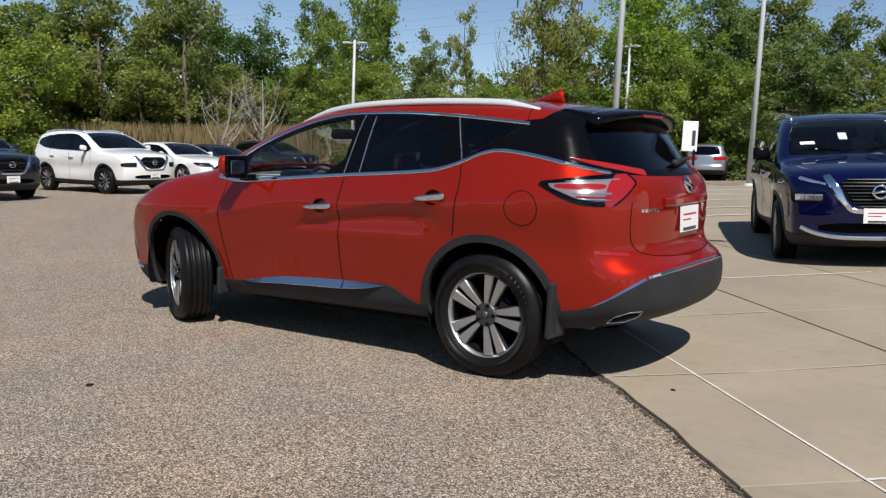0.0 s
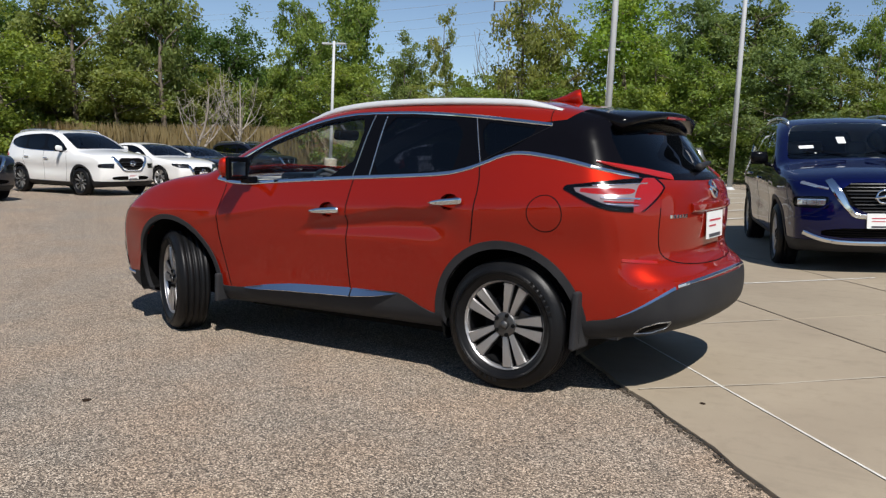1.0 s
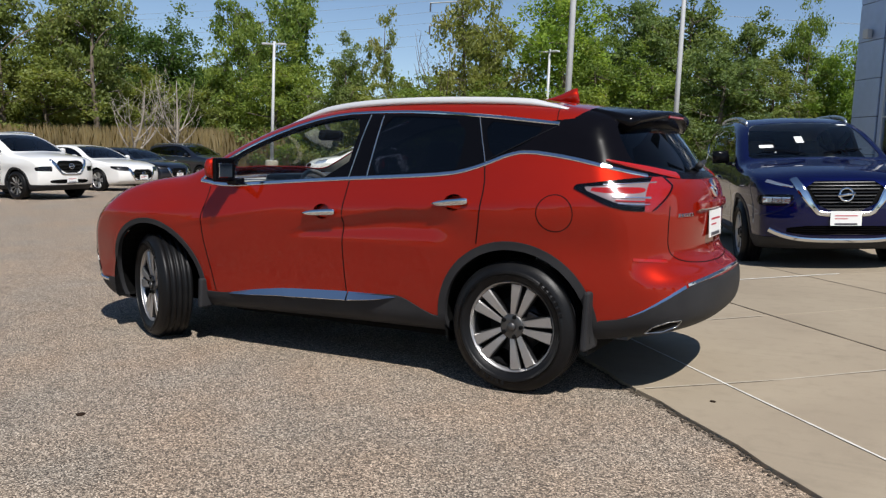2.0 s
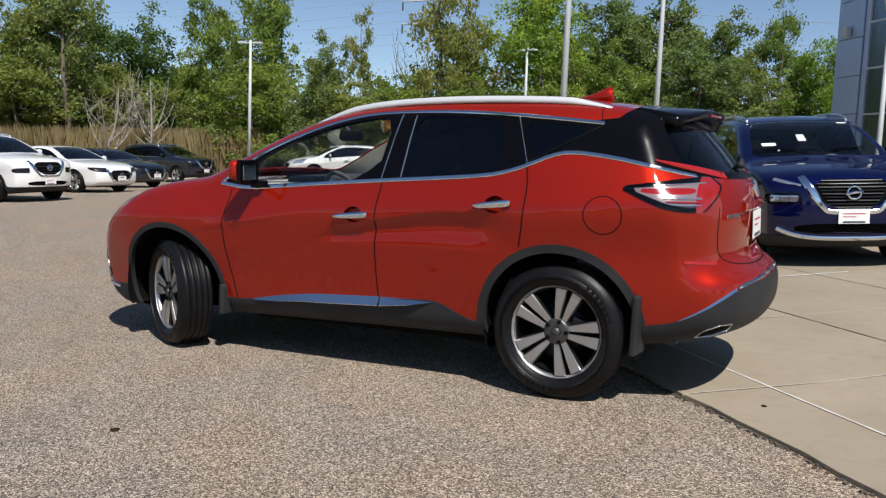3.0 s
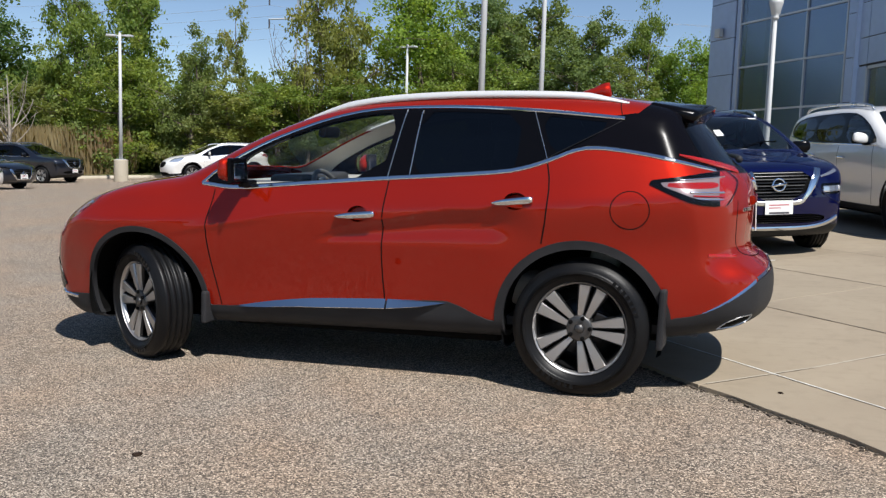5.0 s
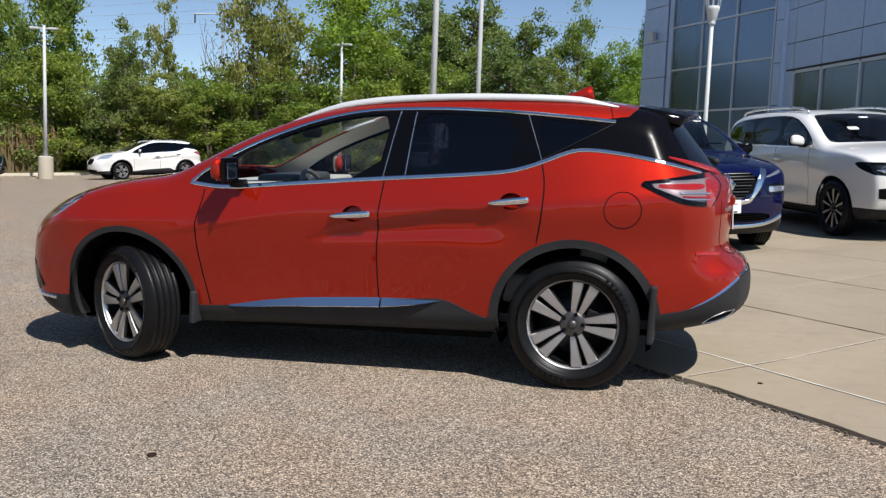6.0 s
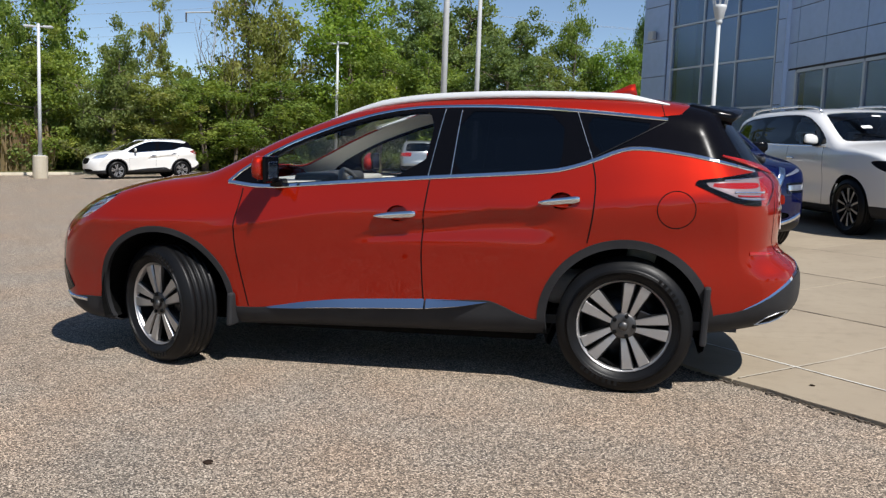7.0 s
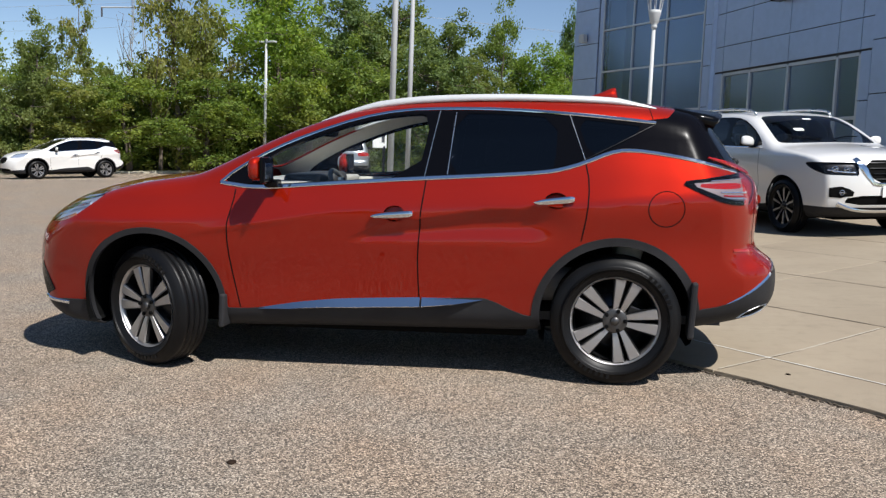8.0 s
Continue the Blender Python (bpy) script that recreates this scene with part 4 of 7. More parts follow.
SPORT_SUV = dict(
    half=0.945, axles=(-1.335, 1.412), wheel_r=0.363, rim_r=0.249, arch=(0.470, 0.424), front_arch=-0.010, front_open=0.001, arch_shift=0.0, arch_z=(0.385, 0.373), hub_z=(0.362, 0.369), bow=(0.50, 0.30), mid=(0.95, 1.25), crown=0.075, bonnet_crown=-0.025, edge=0.12,
    hub_y=0.806, rounds=3,
    profile=[(-2.12, 0.20), (-2.30, 0.28), (-2.36, 0.41), (-2.375, 0.62), (-2.345, 0.78), (-2.24, 0.90), (-2.04, 1.022), (-1.68, 1.112), (-1.25, 1.160), (-1.08, 1.19), (-0.92, 1.26), (-0.66, 1.385),
             (-0.36, 1.505), (-0.05, 1.59), (0.30, 1.648), (0.75, 1.668), (1.20, 1.652), (1.60, 1.610), (1.90, 1.560), (1.955, 1.52), (2.05, 1.40), (2.17, 1.235), (2.255, 1.175), (2.285, 1.09), (2.285, 0.92),
             (2.265, 0.775), (2.32, 0.715), (2.395, 0.672), (2.405, 0.53), (2.38, 0.43), (2.26, 0.365), (1.95, 0.315), (1.40, 0.285), (0.0, 0.265), (-1.4, 0.23)],
    plan=[(-2.6, 0.70), (-2.3, 0.80), (-2.0, 0.885), (-1.7, 0.955), (-1.3, 0.985), (-0.8, 0.985), (0, 0.99), (0.8, 1.0), (1.4, 1.0), (1.8, 0.965), (2.1, 0.90), (2.4, 0.83), (2.6, 0.78)],
    section=[(0.20, 0.12), (0.30, 0.096), (0.42, 0.078), (0.52, 0.066), (0.66, 0.044), (0.80, 0.020), (0.90, 0.004), (0.945, 0.0), (0.99, 0.010), (1.04, 0.026), (1.10, 0.046), (1.20, 0.078), (1.40, 0.140), (1.55, 0.205), (1.66, 0.28), (1.8, 0.38)], section_soft=0.025,
    shoulder=((-2.4, -1.5, -0.85, -0.25, 0.3, 1.0, 1.6, 2.2), (-0.10, -0.085, -0.075, 0.0, 0.02, 0.05, 0.12, 0.13)), shoulder_band=(0.5, 0.8, 1.15, 1.45),
    scoop=(0.768, (-0.16, 0.06, 0.65, 1.1), (0.79, 0.885, 0.985, 1.015)),
    swells=[(-1.5, 0.885, 0.55, 0.06, 0.018, 0.03), (1.6, 0.99, 0.60, 0.12, 0.024, 0.05), (-1.42, 0.62, 0.48, 0.26, 0.034, 0), (1.42, 0.62, 0.48, 0.26, 0.038, 0), (-0.72, 0.872, 0.42, 0.024, 0.007, 0.16)],
    clad_front=[(-2.8, 0.05), (-2.8, 0.34), (-2.25, 0.345), (-2.05, 0.365), (-1.74, 0.375), (-1.66, 0.36), (-1.66, 0.05)],
    clad=[(-0.98, 0.05), (-0.98, 0.36), (-0.66, 0.365), (-0.31, 0.42), (0.31, 0.455), (0.62, 0.475), (0.70, 0.47), (0.88, 0.385), (0.98, 0.37), (1.84, 0.36), (1.85, 0.435), (2.02, 0.46), (2.14, 0.52), (2.29, 0.625),
          (2.38, 0.655), (2.7, 0.66), (2.7, 0.05)],
    dlo=[(-0.88, 1.108), (-0.66, 1.088), (-0.32, 1.115), (0.26, 1.155), (0.72, 1.18), (1.01, 1.20), (1.13, 1.225), (1.24, 1.262), (1.37, 1.315), (1.49, 1.385), (1.62, 1.462), (1.37, 1.492), (1.11, 1.517), (0.76, 1.54), (0.44, 1.543),
         (0.17, 1.535), (-0.09, 1.487), (-0.37, 1.392), (-0.58, 1.305), (-0.80, 1.185)],
    panes=[[(-0.62, 1.105), (-0.32, 1.125), (0.285, 1.165), (0.355, 1.52), (0.17, 1.515), (-0.09, 1.467), (-0.37, 1.372), (-0.58, 1.285), (-0.63, 1.22)],
           [(0.445, 1.175), (0.72, 1.192), (1.01, 1.212), (1.06, 1.222), (1.07, 1.50), (0.76, 1.522), (0.49, 1.525)],
           [(1.25, 1.285), (1.37, 1.333), (1.57, 1.45), (1.37, 1.475), (1.17, 1.497)]],
    windscreen=[(-0.2, 1.20), (0.45, 1.185), (0.68, 1.165), (0.72, 1.19), (0.60, 1.53), (0.5, 1.575), (-0.2, 1.60)],
    rear_window=[(-0.2, 1.225), (0.45, 1.215), (0.66, 1.235), (0.695, 1.27), (0.655, 1.45), (0.56, 1.505), (-0.2, 1.53)], rear_from=1.72,
    headlamp=[(-2.6, 0.83), (-2.03, 0.845), (-1.86, 0.872), (-1.76, 0.93), (-1.64, 1.020), (-1.65, 1.046), (-1.75, 1.042), (-1.90, 1.005), (-2.6, 0.955)], lamp_in=(0.46, 0.55), lamp_slant=1.5,
    tail_lamp=[(1.72, 1.152), (1.88, 1.172), (2.04, 1.194), (2.14, 1.20), (2.34, 1.185), (2.34, 1.06), (2.20, 1.035), (2.10, 1.022), (1.98, 1.035), (1.86, 1.085)],
    lens_cuts=[(16, [(1.775, 1.145), (1.90, 1.154), (2.05, 1.168), (2.12, 1.178), (2.34, 1.172), (2.34, 1.08), (2.19, 1.060), (2.09, 1.050), (1.99, 1.062), (1.88, 1.105)]),
               (17, [(1.79, 1.143), (2.00, 1.148), (2.09, 1.146), (2.09, 1.118), (2.0, 1.114), (1.87, 1.120)]),
               (17, [(2.105, 0.9), (2.085, 1.3), (2.6, 1.3), (2.6, 0.9)])],
    front_door=[(-0.79, 1.12), (-0.80, 1.02), (-0.84, 0.84), (-0.83, 0.63), (-0.79, 0.36), (0.30, 0.36), (0.283, 0.64), (0.30, 0.89), (0.335, 1.17)],
    rear_door=[(0.341, 1.17), (0.306, 0.89), (0.289, 0.64), (0.306, 0.36), (1.02, 0.36), (1.21, 0.82), (1.24, 0.97), (1.25, 1.14), (1.225, 1.27)],
    bonnet=[(-2.27, -0.2), (-2.24, 0.36), (-2.06, 0.60), (-1.75, 0.75), (-1.3, 0.79), (-1.12, 0.78), (-1.18, -0.2)],
    grille=[(-0.2, 0.62), (0.30, 0.62), (0.42, 0.86), (-0.2, 0.88)], intake=[(-0.2, 0.30), (0.5, 0.30), (0.55, 0.42), (-0.2, 0.44)],
    gaps=[[(-0.795, 1.075), (-0.80, 1.02), (-0.84, 0.84), (-0.83, 0.63), (-0.79, 0.37)], [(0.338, 1.16), (0.303, 0.89), (0.286, 0.64), (0.303, 0.31)], [(1.225, 1.255), (1.25, 1.14), (1.24, 0.97), (1.21, 0.82)],
          ],
    bright=[([(-0.89, 1.112), (-0.66, 1.083), (-0.32, 1.110), (0.26, 1.150), (0.72, 1.175), (1.01, 1.195), (1.13, 1.22), (1.24, 1.257), (1.36, 1.308), (1.46, 1.326), (1.70, 1.295), (1.90, 1.25), (2.07, 1.205)], 0.023),
            ([(-0.89, 1.112), (-0.80, 1.192), (-0.58, 1.312), (-0.37, 1.399), (-0.09, 1.494), (0.17, 1.543), (0.44, 1.552), (0.76, 1.549), (1.11, 1.525), (1.37, 1.50), (1.61, 1.474)], 0.022)],
    handles=[(0.03, 0.938, 0.27, 0.955), (0.95, 1.024, 1.17, 1.046)], cups=True,
    cowl=-0.98, belt=1.14, mirror=(-0.555, 1.165), lamp_fill=LAMP_BLUE, tail_base=GLOSS_BLACK, dash=CABIN, spin=(-10, 18),
    cuts=lambda s: [(lambda x, y, z, p=rounded([(1.37, 1.322), (1.46, 1.372), (1.515, 1.43), (1.53, 1.486), (1.68, 1.503), (1.78, 1.60), (1.80, 1.80), (2.7, 1.80), (2.7, 1.17), (2.30, 1.17), (2.15, 1.19), (2.05, 1.205), (1.88, 1.25), (1.70, 1.29), (1.47, 1.322)], 0):
                     inside(x, z, p), 1, (0,))],
)

red_car, red_skin = build_car("red_suv", LOT.copy(), "metallic red sport utility car parked across the lot, front wheels turned", SPORT_SUV, RED, 0.018, 2, steer=-27, glass_side=[CLEAR_GLASS, TINT_GLASS, TINT_GLASS], inside_colour=BEIGE)


# ---- dressing of the red car ----
def dress_red(root, sk):
    # flush roof rails
    for s in (-1, 1):
        ln = line([(-0.42, 0.585), (-0.2, 0.61), (0.3, 0.645), (0.8, 0.655), (1.2, 0.65), (1.62, 0.625)], 50, 2)
        P, N = sk.on_top(ln[:, 0], s * ln[:, 1])
        up = np.interp(np.arange(50), [0, 10, 44, 49], [0.004, 0.026, 0.024, 0.006])
        rings = []
        for p, u in zip(P, up):
            rings.append([p + np.array((0, s * dy, u * k - 0.012)) for dy, k in ((0.038, 0.0), (0.034, 0.9), (0.020, 1.5), (-0.006, 1.6), (-0.022, 1.3), (-0.028, 0.0))])
        part("roof_rail", loft(rings), RAIL, root, "satin silver roof rail", True)
    # tail spoiler with its lamp
    secs = []
    for y in np.linspace(-0.60, 0.60, 21):
        k = abs(y) / 0.60
        P, _ = sk.on_top([1.72, 1.86], [y, y])
        z0, z1 = P[0][2], P[1][2]
        tip = 2.055 - 0.085 * k ** 3
        zt = 1.553 - 0.055 * k * k
        secs.append([(1.70, y, z0 - 0.01), (1.74, y, z0 + 0.003), (1.88, y, z1 + 0.012), (tip - 0.03, y, zt + 0.012), (tip, y, zt - 0.002), (tip - 0.012, y, zt - 0.028), (1.95, y, zt - 0.052), (1.86, y, z1 - 0.05)])
    part("spoiler", loft(secs), GLOSS_BLACK, root, "gloss black tail spoiler", True)
    part("high_brake_lamp", boxes(((2.030, -0.16, 1.520), (2.050, 0.16, 1.536)), bevel=0.004), RED_LENS, root)
    for s in (-1, 1):
        # upper bar of the tail lamp
        ln = line([(1.89, 1.281), (1.98, 1.260), (2.07, 1.234), (2.17, 1.200)], 14, 1)
        part("upper_light_bar", strip(sk.on_side(ln[:, 0], ln[:, 1], s), np.interp(np.arange(14), [0, 5, 13], [0.010, 0.028, 0.055]), 0.010, 0.002, 0.002), RED_LENS, root)
        # fine bars inside the tail lamp
        for z0, z1, mt, w in ((1.158, 1.170, LAMP_SILVER, 0.007), (1.098, 1.094, LAMP_SILVER, 0.012), (1.080, 1.074, RED_LENS, 0.009), (1.066, 1.060, LAMP_SILVER, 0.006)):
            ln = line([(1.90 + (1.16 - z0) * 0.9, z0), (2.02, (z0 + z1) / 2), (2.115, z1)], 10, 1)
            part("lamp_bar", strip(sk.on_side(ln[:, 0], ln[:, 1], s), w, 0.006, 0.002), mt, root)
        # bright sill strip
        ln = line([(-0.68, 0.366), (-0.31, 0.411), (0.0, 0.427), (0.300, 0.440)], 30, 1)
        part("sill_trim", ledge(sk.on_side(ln[:, 0], ln[:, 1], s), np.interp(np.arange(30), [0, 6, 16, 29], [0.006, 0.03, 0.05, 0.052])), CHROME, root, "polished sill trim")
        ln = line([(0.311, 0.440), (0.45, 0.448), (0.60, 0.460), (0.68, 0.468)], 16, 1)
        part("sill_trim", ledge(sk.on_side(ln[:, 0], ln[:, 1], s), np.interp(np.arange(16), [0, 8, 15], [0.050, 0.032, 0.004])), CHROME, root)
        # mud flaps
        for x, z0, z1 in ((-0.905, 0.25, 0.45), (1.815, 0.28, 0.60)):
            bm = bmesh.new()
            box(bm, (-0.018, -0.085, z0), (0.018, 0.085, z1), pose(x, s * 0.815, 0, 0, 3, s * 4), 0.012)
            part("mud_flap", bm, PLASTIC, root, "black mud flap")
        # exhaust finisher, flush in the bumper's corner
        ln = line([(2.10, 0.385), (2.15, 0.425), (2.22, 0.452), (2.275, 0.458), (2.25, 0.425), (2.18, 0.394), (2.10, 0.385)], 40, 0)
        part("exhaust_tip", strip(sk.on_side(ln[:, 0], ln[:, 1], s), 0.005, 0.010, 0.01), SATIN, root, "chrome exhaust finisher")
        ln = line([(2.125, 0.396), (2.19, 0.422), (2.255, 0.447)], 12, 0)
        part("exhaust_mouth", strip(sk.on_side(ln[:, 0], ln[:, 1], s), 0.036, 0.008, 0.004), DARK, root)
        # bright edge round the bumper's corner
        ln = line([(2.03, 0.468), (2.13, 0.518), (2.22, 0.580), (2.29, 0.632)], 20, 1)
        part("bumper_trim", ledge(sk.on_side(ln[:, 0], ln[:, 1], s), np.interp(np.arange(20), [0, 8, 19], [0.003, 0.012, 0.018]), 0.014), CHROME, root, "polished trim along the bumper edge")
        # rear reflector
        ln = line([(0.80, 0.772), (0.72, 0.765), (0.64, 0.758)], 10, 1)
        part("reflector", strip(sk.on_end(s * ln[:, 0], ln[:, 1], 1), 0.018, 0.004, 0.002), RED_LENS, root)
        # tail gate shut line
        ln = line([(s * 0.625, 1.045), (s * 0.64, 0.93), (s * 0.615, 0.81), (s * 0.54, 0.75), (s * 0.3, 0.725), (0.0, 0.718)], 40, 2)
        part("shut_line", strip(sk.on_end(ln[:, 0], ln[:, 1], 1), 0.007, 0.0012, 0.004), DARK, root)
        # fuel flap and the joint of roof side and quarter
        c = ring_line(1.665, 1.005, 0.097)
        if s < 0:
            part("fuel_flap_gap", strip(sk.on_side(c[:, 0], c[:, 1], s), 0.0052, 0.0012, 0.004), DARK, root)
        ln = line([(1.60, 1.475), (1.585, 1.53), (1.57, 1.60)], 10, 0)
        part("shut_line", strip(sk.on_side(ln[:, 0], ln[:, 1], s), 0.005, 0.0012, 0.003), DARK, root)
        # headlamp inside: amber marker, bright blade
        for pts, w, mt, nm in (([(-2.06, 0.848), (-1.95, 0.868), (-1.82, 0.905)], 0.030, AMBER, "turn_signal"), ([(-2.04, 0.925), (-1.90, 0.955), (-1.74, 0.985)], 0.020, LAMP_SILVER, "lamp_blade")):
            ln = line(pts, 10, 1)
            part(nm, strip(sk.on_side(ln[:, 0], ln[:, 1], s), w, -0.008, 0.02), mt, root)
        # fog lamp recess and lower bright lip
        ln = line([(-2.08, 0.40), (-2.11, 0.47), (-2.16, 0.56)], 10, 1)
        part("fog_lamp_recess", strip(sk.on_side(ln[:, 0], ln[:, 1], s), 0.11, 0.003, 0.01), GLOSS_BLACK, root)
        ln = line([(-2.16, 0.362), (-2.06, 0.355), (-1.93, 0.345)], 10, 1)
        part("bumper_lip", strip(sk.on_side(ln[:, 0], ln[:, 1], s), 0.026, 0.012, 0.004), CHROME, root, "chrome bumper lip")
        # window dividers
        for pts in ([(0.325, 1.165), (0.395, 1.535)], [(1.225, 1.262), (1.135, 1.515)]):
            ln = line(pts, 12, 0)
            part("door_edge", strip(sk.on_side(ln[:, 0], ln[:, 1], s), 0.004, 0.0025, 0.003), SATIN, root)
        ln = line([(1.21, 1.262), (1.40, 1.358), (1.60, 1.462)], 14, 0)
        part("pane_edge", strip(sk.on_side(ln[:, 0], ln[:, 1], s), 0.004, 0.002, 0.003), GUNMETAL, root)
        ln = line([(0.455, 1.175), (0.490, 1.53)], 12, 0)
        part("door_edge", strip(sk.on_side(ln[:, 0], ln[:, 1], s), 0.005, 0.003, 0.003), SATIN, root)
    # bright top edge of the rear bumper
    y = np.linspace(-0.63, 0.63, 41)
    part("bumper_trim", strip(sk.on_end(y, 0.668 - 0.03 * (np.abs(y) / 0.63) ** 3, 1), 0.02, 0.006, 0.006), CHROME, root)
    # tail gate: plate, recess, badge, wiper
    P, N = sk.on_end([0.0], [0.925], 1)
    y = np.linspace(-0.36, 0.36, 25)
    part("plate_garnish", strip(sk.on_end(y, np.full(25, 1.035), 1), 0.05, 0.018, 0.004), RED, root, "red handle moulding over the plate")
    plate(root, P[0] + np.array((0.012, 0, 0)), (1, 0, 0.02))
    P, N = sk.on_end([0.0], [1.125], 1)
    emblem(root, P[0], N[0], 0.055)
    for k in range(6):
        y0 = -0.565 + 0.028 * k
        P, N = sk.on_end([y0 + 0.015], [0.995], 1)
        b = part("letter_bar", boxes(((-0.003, -0.010, -0.010), (0.004, 0.010, 0.010)), bevel=0.002), CHROME, root)
        b.matrix_local = Matrix.Translation(Vector(P[0])) @ Vector((1, 0, 0)).rotation_difference(Vector(N[0])).to_matrix().to_4x4()
    for nm, x0, y0, z0, mt in (("letter_bar", 0, 0.56, 0.90, CHROME),):
        P, N = sk.on_end([y0], [z0], 1)
        b = part(nm, boxes(((-0.003, -0.05, -0.012), (0.004, 0.05, 0.012)), bevel=0.002), mt, root)
        b.matrix_local = Matrix.Translation(Vector(P[0])) @ Vector((1, 0, 0)).rotation_difference(Vector(N[0])).to_matrix().to_4x4()
    ln = line([(-0.02, 1.235), (0.2, 1.255), (0.46, 1.262)], 14, 1)
    P, N = sk.on_end(ln[:, 0], ln[:, 1], 1)
    part("rear_wiper", tube(P + N * 0.022, 0.011, 6, taper=list(np.linspace(0.022, 0.008, 14))), PLASTIC, root, "black rear wiper", True)
    # aerial fin
    P, _ = sk.on_top([1.33], [0.0])
    z = P[0][2]
    sec = []
    for x, w, h in ((1.20, 0.004, 0.004), (1.26, 0.024, 0.02), (1.34, 0.032, 0.052), (1.40, 0.028, 0.085), (1.43, 0.022, 0.092), (1.445, 0.012, 0.03)):
        zz = sk.on_top([x], [0.0])[0][0][2] - 0.004
        sec.append([(x, -w, zz), (x, -w * 0.45, zz + h * 0.6), (x, 0, zz + h), (x, w * 0.45, zz + h * 0.6), (x, w, zz)])
    part("aerial_fin", loft(sec), RED, root, "red shark-fin aerial", True)
    # cabin details
    bm = bmesh.new()
    box(bm, (-0.02, -0.125, -0.035), (0.035, 0.125, 0.04), pose(-0.46, 0.0, 1.425, 0, 12, 0), 0.02)
    part("inner_mirror", bm, DARK, root, "black rear-view mirror", True)
    part("mirror_stem", tube([(-0.46, 0, 1.45), (-0.50, 0, 1.50)], 0.012, 6), DASH, root)
    bm = bmesh.new()
    box(bm, (-0.90, -0.72, 1.06), (-0.42, 0.72, 1.115), pose(0, 0, 0), 0.02)
    part("dash_top", bm, BEIGE, root, "pale dashboard top", True)
    for y in (-0.37, 0.0):
        bm = bmesh.new()
        box(bm, (-0.62, y - 0.17, 1.07), (-0.38, y + 0.17, 1.155), None, 0.03)
        part("instrument_hood", bm, DASH, root, "", True)
    for s in (-1, 1):
        bm = bmesh.new()
        box(bm, (-0.72, s * 0.78 - 0.03, 0.98), (0.3, s * 0.78 + 0.03, 1.095), None, 0.02)
        part("door_cap", bm, CABIN, root, "", True)
    part("wheel_spoke", boxes(((-0.262, -0.56, 1.00), (-0.240, -0.50, 1.14)), bevel=0.008), RAIL, root)


dress_red(red_car, red_skin)


# ---- setting: lot, verge, concrete ----
def polar(name, cx, cy, radii, steps, lift, mat, a0=0.0, a1=360.0):
    full = a1 - a0 >= 360
    P, F, n = [], [], len(radii)
    angs = np.linspace(radians(a0), radians(a1), steps + (0 if full else 1), endpoint=not full)
    for a in angs:
        for r in radii:
            x, y = cx - r * math.sin(a), cy + r * math.cos(a)
            P.append((x, y, ground(x, y) + (lift(r, a) if callable(lift) else lift)))
    for i in range(steps):
        j = (i + 1) % len(angs)
        F += [(i * n + k, i * n + k + 1, j * n + k + 1, j * n + k) for k in range(n - 1)]
    return new(name, mesh_of(name, P, F, mat, True))


LX, LY, LR = 2.0, -5.0, 44.0
ob = polar("ground", LX, LY, [0.2, 20, 44, 46, 52, 60, 75, 100, 200, 600, 1800], 96, lambda r, a: -0.45 if r < 44.1 else (0.08 + 0.4 * ease(r, 45, 75)), EARTH)
tagged(ob, "rough grassy earth beyond the car park", "ground", kind="structure")
ob = polar("road", LX, LY, [0.05, 1, 2, 3, 4, 5, 6, 7, 8, 9, 10, 12, 14, 16, 20, 24, 28, 32, 36, 40, LR], 120, 0.0, ASPHALT)
tagged(ob, "worn tan-grey asphalt with coarse exposed stone", "asphalt", kind="structure")
KERB = concrete_mat("kerb_concrete", (0.5, 0.45, 0.36), (0.42, 0.37, 0.28))
kb = polar("kerb", LX, LY, [LR - 0.02, LR - 0.02, LR + 0.03, LR + 0.25, LR + 0.25], 160, lambda r, a: 0.13, KERB, -40, 75)
for v in kb.data.vertices:
    k = v.index % 5
    v.co.z += (-0.16, -0.04, 0, 0, -0.16)[k]
tagged(kb, "pale concrete kerb along the grass verge", "kerb", kind="structure")
vg = polar("verge", LX, LY, [LR + 0.25, LR + 1.5, LR + 3, LR + 5, LR + 9], 160, lambda r, a: 0.12 + 0.03 * math.sin(a * 37 + r), TURF, -40, 75)
tagged(vg, "rough mown grass verge", "grass", kind="structure")


def sn(s, n):
    return EDGE_S[0] * s + EDGE_N[0] * n, EDGE_S[1] * s + EDGE_N[1] * n


def edge_wobble(s):
    return 0.012 * math.sin(3.1 * s) + 0.009 * math.sin(9.7 * s + 1)


# bed under the slabs, and the far concrete
xs = [i * 1.5 for i in range(-15, 19)]
P, F = [], []
ns = [1.14, 2, 3, 4, 6, 8, 10, 13, 17, 22, 28, 34]
for s in xs:
    for n in ns:
        n = max(n, 1.14 + 1.2 * max(0.0, -13.0 - s))          # the apron ends on a slant
        x, y = sn(s, n)
        P.append((x, y, ground(x, y) + (0.010 if n < 12.5 else 0.022)))
F = [(i * 12 + j, i * 12 + j + 1, i * 12 + j + 13, i * 12 + j + 12) for i in range(len(xs) - 1) for j in range(11)]
pav = new("pavement", mesh_of("pavement", P, F, concrete_mat("joint_bed", (0.34, 0.29, 0.22), (0.28, 0.24, 0.18)), True))
tagged(pav, "tan concrete apron in large slabs", "pavement", kind="structure")
NL = [1.12, 1.65, 3.08, 4.6, 6.1, 7.6, 9.1, 10.6, 12.1, 13.0]
SL = [1.78 + 1.62 * k for k in range(-9, 5)]


